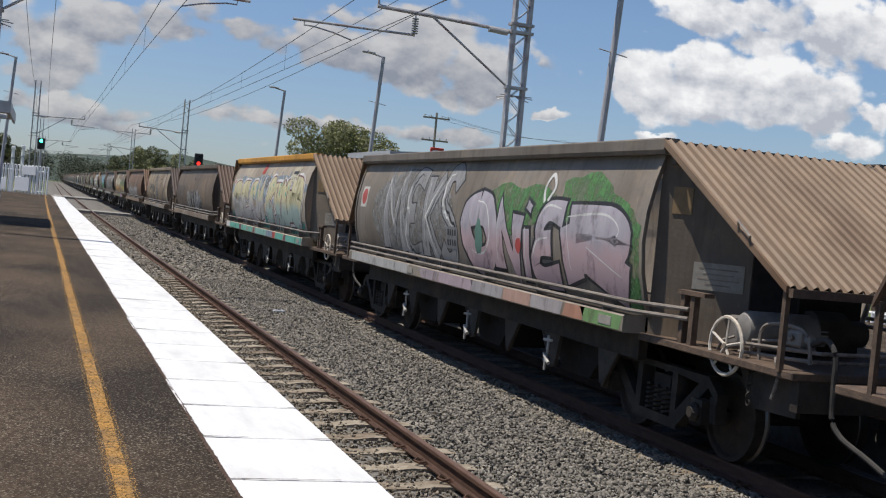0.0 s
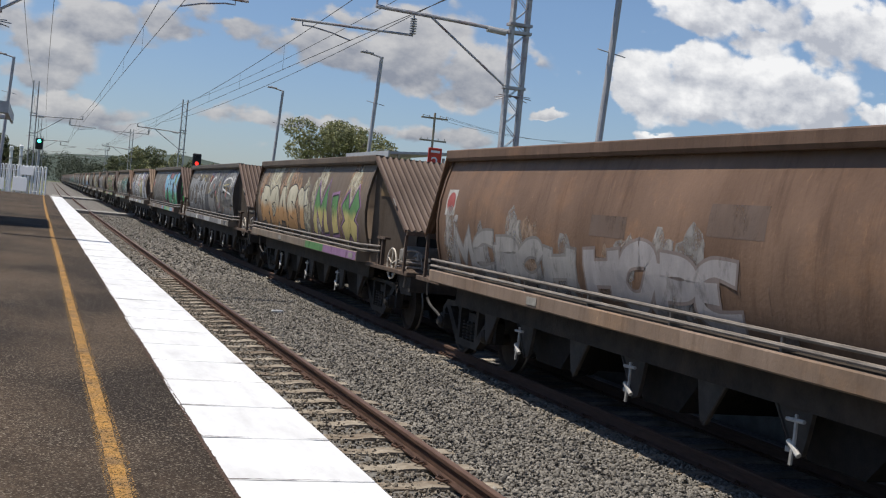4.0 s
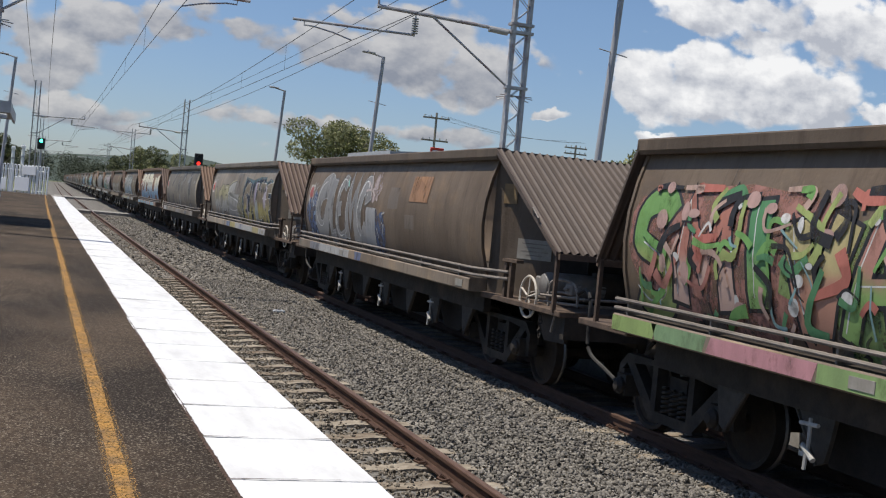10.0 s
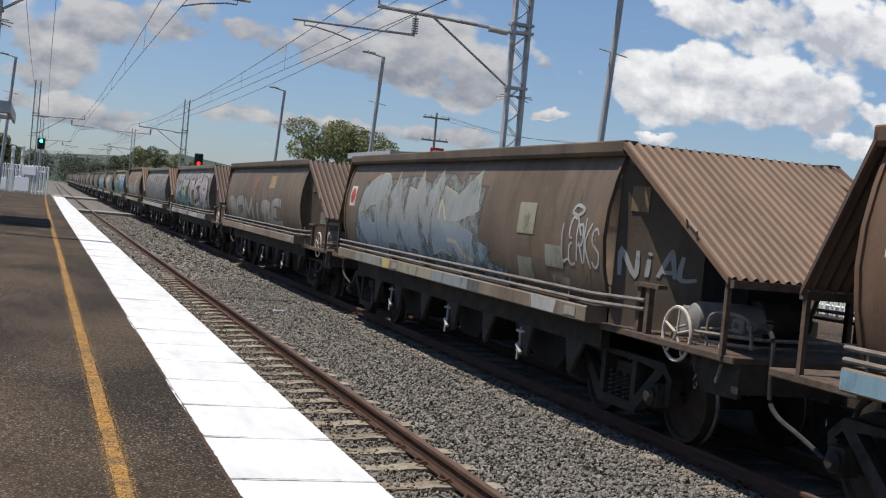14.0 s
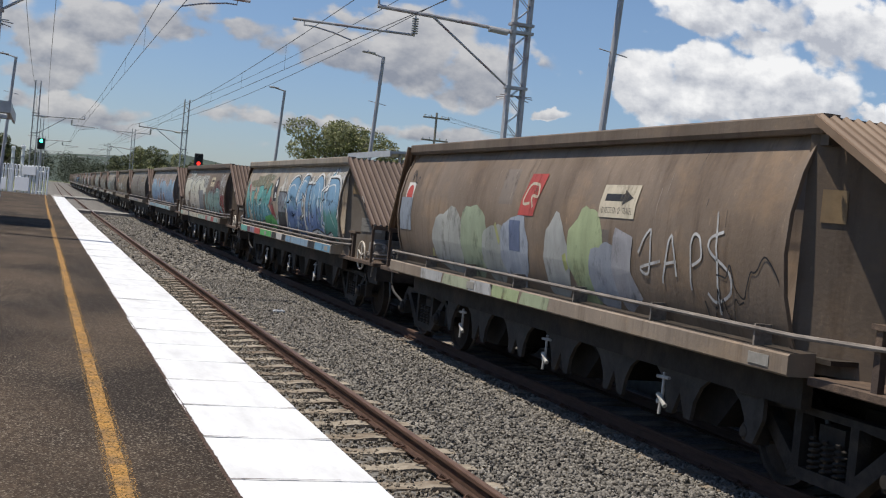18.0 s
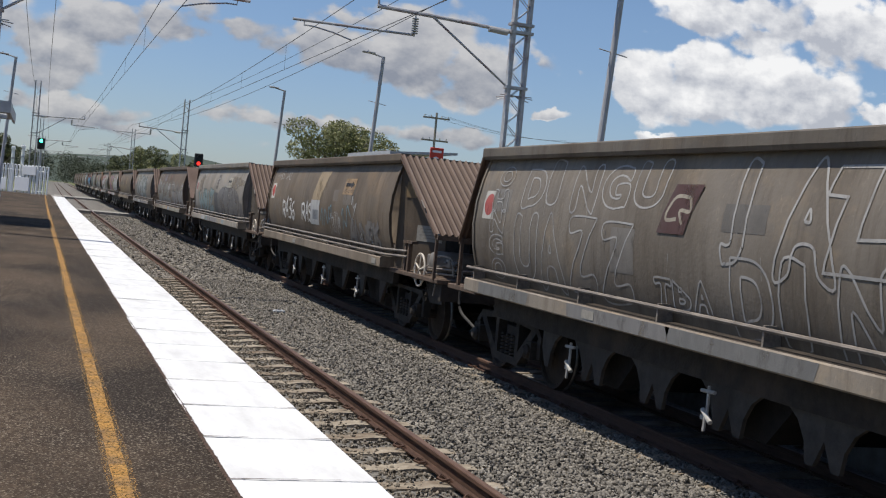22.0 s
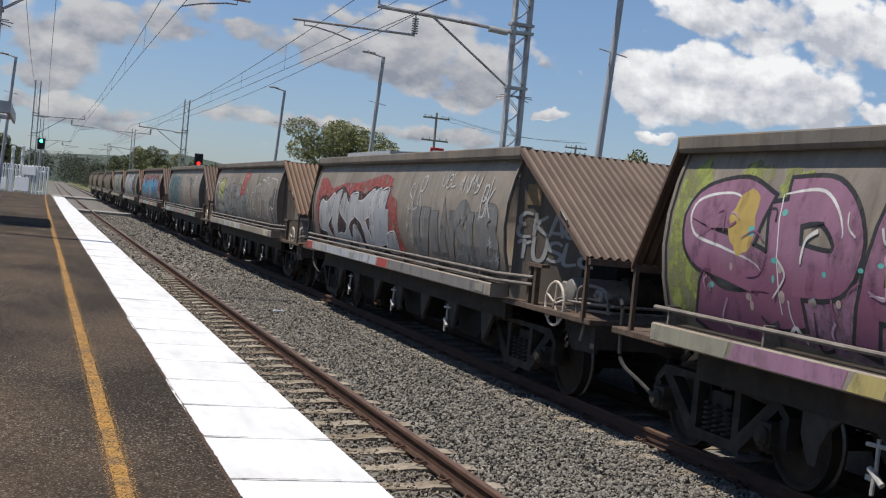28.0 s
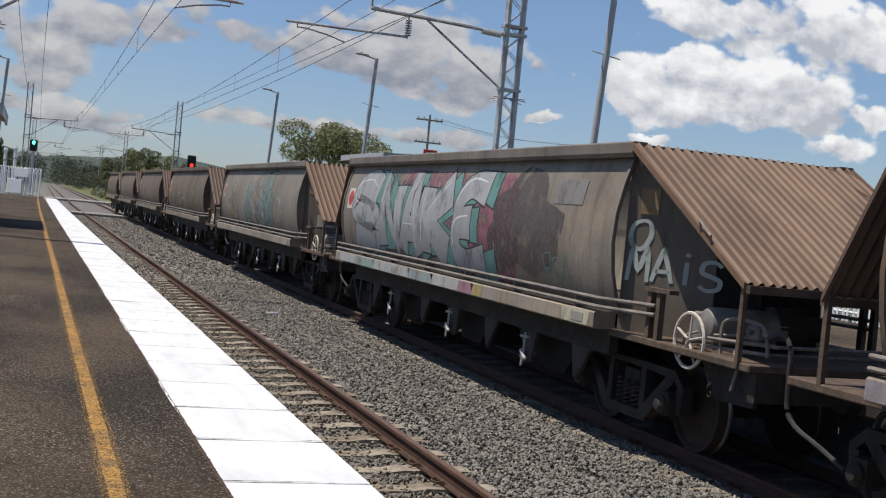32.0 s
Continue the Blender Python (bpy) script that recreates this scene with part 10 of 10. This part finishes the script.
def tree(x, y, height, spread, seed, material=None, count=2600, leaf=0.24, name="gum_tree", label="spreading gum tree with olive-green foliage", low=0.3):
    rng = random.Random(seed)
    t = thing(name, pose(x, y, -0.45), label, "tree", "trees by the line")
    bm = bmesh.new()
    tube(bm, [(0, 0, 0), (0.1 * spread * 0.1, 0, height * 0.25), (0.1, 0.05, height * 0.45)], height * 0.026, 8)
    blobs = []
    for i in range(9):
        a = i * math.tau / 9 + rng.uniform(-0.3, 0.3)
        reach = spread * rng.uniform(0.25, 0.78)
        h = height * rng.uniform(low + 0.2, 0.86)
        tip = (reach * math.cos(a), reach * math.sin(a), h)
        mid = (tip[0] * 0.4 + rng.uniform(-0.3, 0.3), tip[1] * 0.4, height * 0.35 + (h - height * 0.35) * 0.55)
        tube(bm, [(0.05, 0, height * 0.3), mid, tip], height * 0.010, 6)
        r = spread * rng.uniform(0.20, 0.36)
        blobs.append((*tip, r, r * rng.uniform(0.55, 0.8)))
        blobs.append((tip[0] * 0.6, tip[1] * 0.6, min(height * 0.9, h + height * rng.uniform(-0.2, 0.1)), r * 0.9, r * 0.6))
    blobs.append((0, 0, height * 0.82, spread * 0.3, height * 0.16))
    part("trunk", bm, BARK, t)
    me = leaves(blobs, count, leaf, seed)
    me.materials.append(material or LEAF)
    part("crown", me, None, t)
    return t


tree(27.0, 110, 10.7, 5.4, 11, count=15000, leaf=0.15)
tree(32.3, 112, 9.4, 3.9, 12, count=9000, leaf=0.15)
tree(32.0, 60, 7.3, 2.5, 13, count=3000, leaf=0.16, label="small gum tree behind the far platform")
tree(-3.6, 128, 6.6, 2.5, 14, LEAFDARK, 4600, 0.15)
tree(-6.4, 134, 7.2, 2.9, 15, LEAFDARK, 4600, 0.15)
for i, (x, y, h, s) in enumerate(((13.6, 178, 8.3, 3.4), (16.3, 186, 8.9, 3.6), (19.0, 176, 7.8, 3.3), (22.0, 180, 7.2, 3.3), (25.5, 184, 7.0, 3.2), (15.0, 205, 8.2, 3.6), (29.0, 190, 7.0, 3.4),
                                  (12.6, 215, 7.4, 3.2), (14.0, 150, 4.6, 2.2), (17.5, 155, 5.2, 2.4), (33.0, 200, 7.4, 3.6))):
    tree(x, y, h, s, 30 + i, LEAFDARK if i % 2 else LEAF, 5200, 0.17, low=0.12, label="dense roadside tree with green foliage")
# woods far along the line: joined clumps
rng = random.Random(4)
blobs = []
for i in range(90):
    y = rng.uniform(300, 420)
    side = rng.choice((-1, 1))
    x = bend(y) + 5 + side * rng.uniform(6, 60)
    h = rng.uniform(5.5, 8.5)
    blobs.append((x, y, h * 0.5, rng.uniform(2.2, 3.8), h * 0.55))
for i in range(46):
    x, h = rng.uniform(-12, 52), rng.uniform(8.5, 12.5)
    blobs.append((x, rng.uniform(430, 475), h * 0.5, rng.uniform(2.4, 4.2), h * 0.5))
me = leaves(blobs, 80000, 0.3, 77)
me.materials.append(FARLEAF)
tagged(part("far_woods", me, None), "dark green belt of distant trees along the line", "woods", kind="stuff")
bm = bmesh.new()
rows = []
for j, (y, zf) in enumerate(((700, 0.0), (780, 0.6), (900, 1.0), (1050, 0.4))):
    rows.append([bm.verts.new((-700 + 40 * i, y, -1 + zf * (19 + 6 * math.sin(i * 0.37) + 3 * math.sin(i * 1.3 + 1) + 1.5 * math.sin(i * 2.9)))) for i in range(46)])
for a, b in zip(rows, rows[1:]):
    for i in range(45):
        bm.faces.new((a[i], a[i + 1], b[i + 1], b[i]))
tagged(part("backdrop", bm, HILL), "low wooded hills on the horizon", "hill", kind="structure")
# verge shrubs beside the far track
blobs = [(rng.uniform(10.5, 14.5) + bend(y), y, -0.1, rng.uniform(0.4, 0.9), rng.uniform(0.3, 0.9)) for y in (rng.uniform(95, 260) for i in range(70))]
me = leaves(blobs, 9000, 0.2, 78)
me.materials.append(LEAF)
tagged(part("verge_scrub", me, None), "low green scrub beside the line", "shrubs", kind="stuff")


def motions():
    def travel(t):
        return 15.70353 - 1.360254 * t + 0.05024006 * t ** 2 - 0.002465798 * t ** 3 + 5.554206e-05 * t ** 4 - 4.370183e-07 * t ** 5 - PITCH * t

    for k, w in TRAIN.items():
        rows = []
        for i in range(33):
            y = k * PITCH + travel(i)
            a = math.degrees(math.atan2(bend(y + 5) - bend(y - 5), 10))
            rows.append((i, pose(TRACKS[1] + bend(y), y, 0, 0, 0, -a)))
        walk(w, rows)
        # wheels roll while the wagon passes the platform; far off and out of sight they rest
        passing = [i for i in range(961) if -8 < k * PITCH + travel(i / 30) < 26]
        if len(passing) > 1:
            for axle in [o for o in w.children_recursive if o.name.split(".")[0] == "wheelset"]:
                at = axle.matrix_basis.copy()
                turns = [(i / 30, at @ pose(0, 0, 0, math.degrees((k * PITCH + travel(i / 30)) / -0.43))) for i in passing]
                if passing[0] > 0:
                    turns.insert(0, (0, turns[0][1]))
                if passing[-1] < 960:
                    turns.append((32, turns[-1][1]))
                walk(axle, turns)


motions()
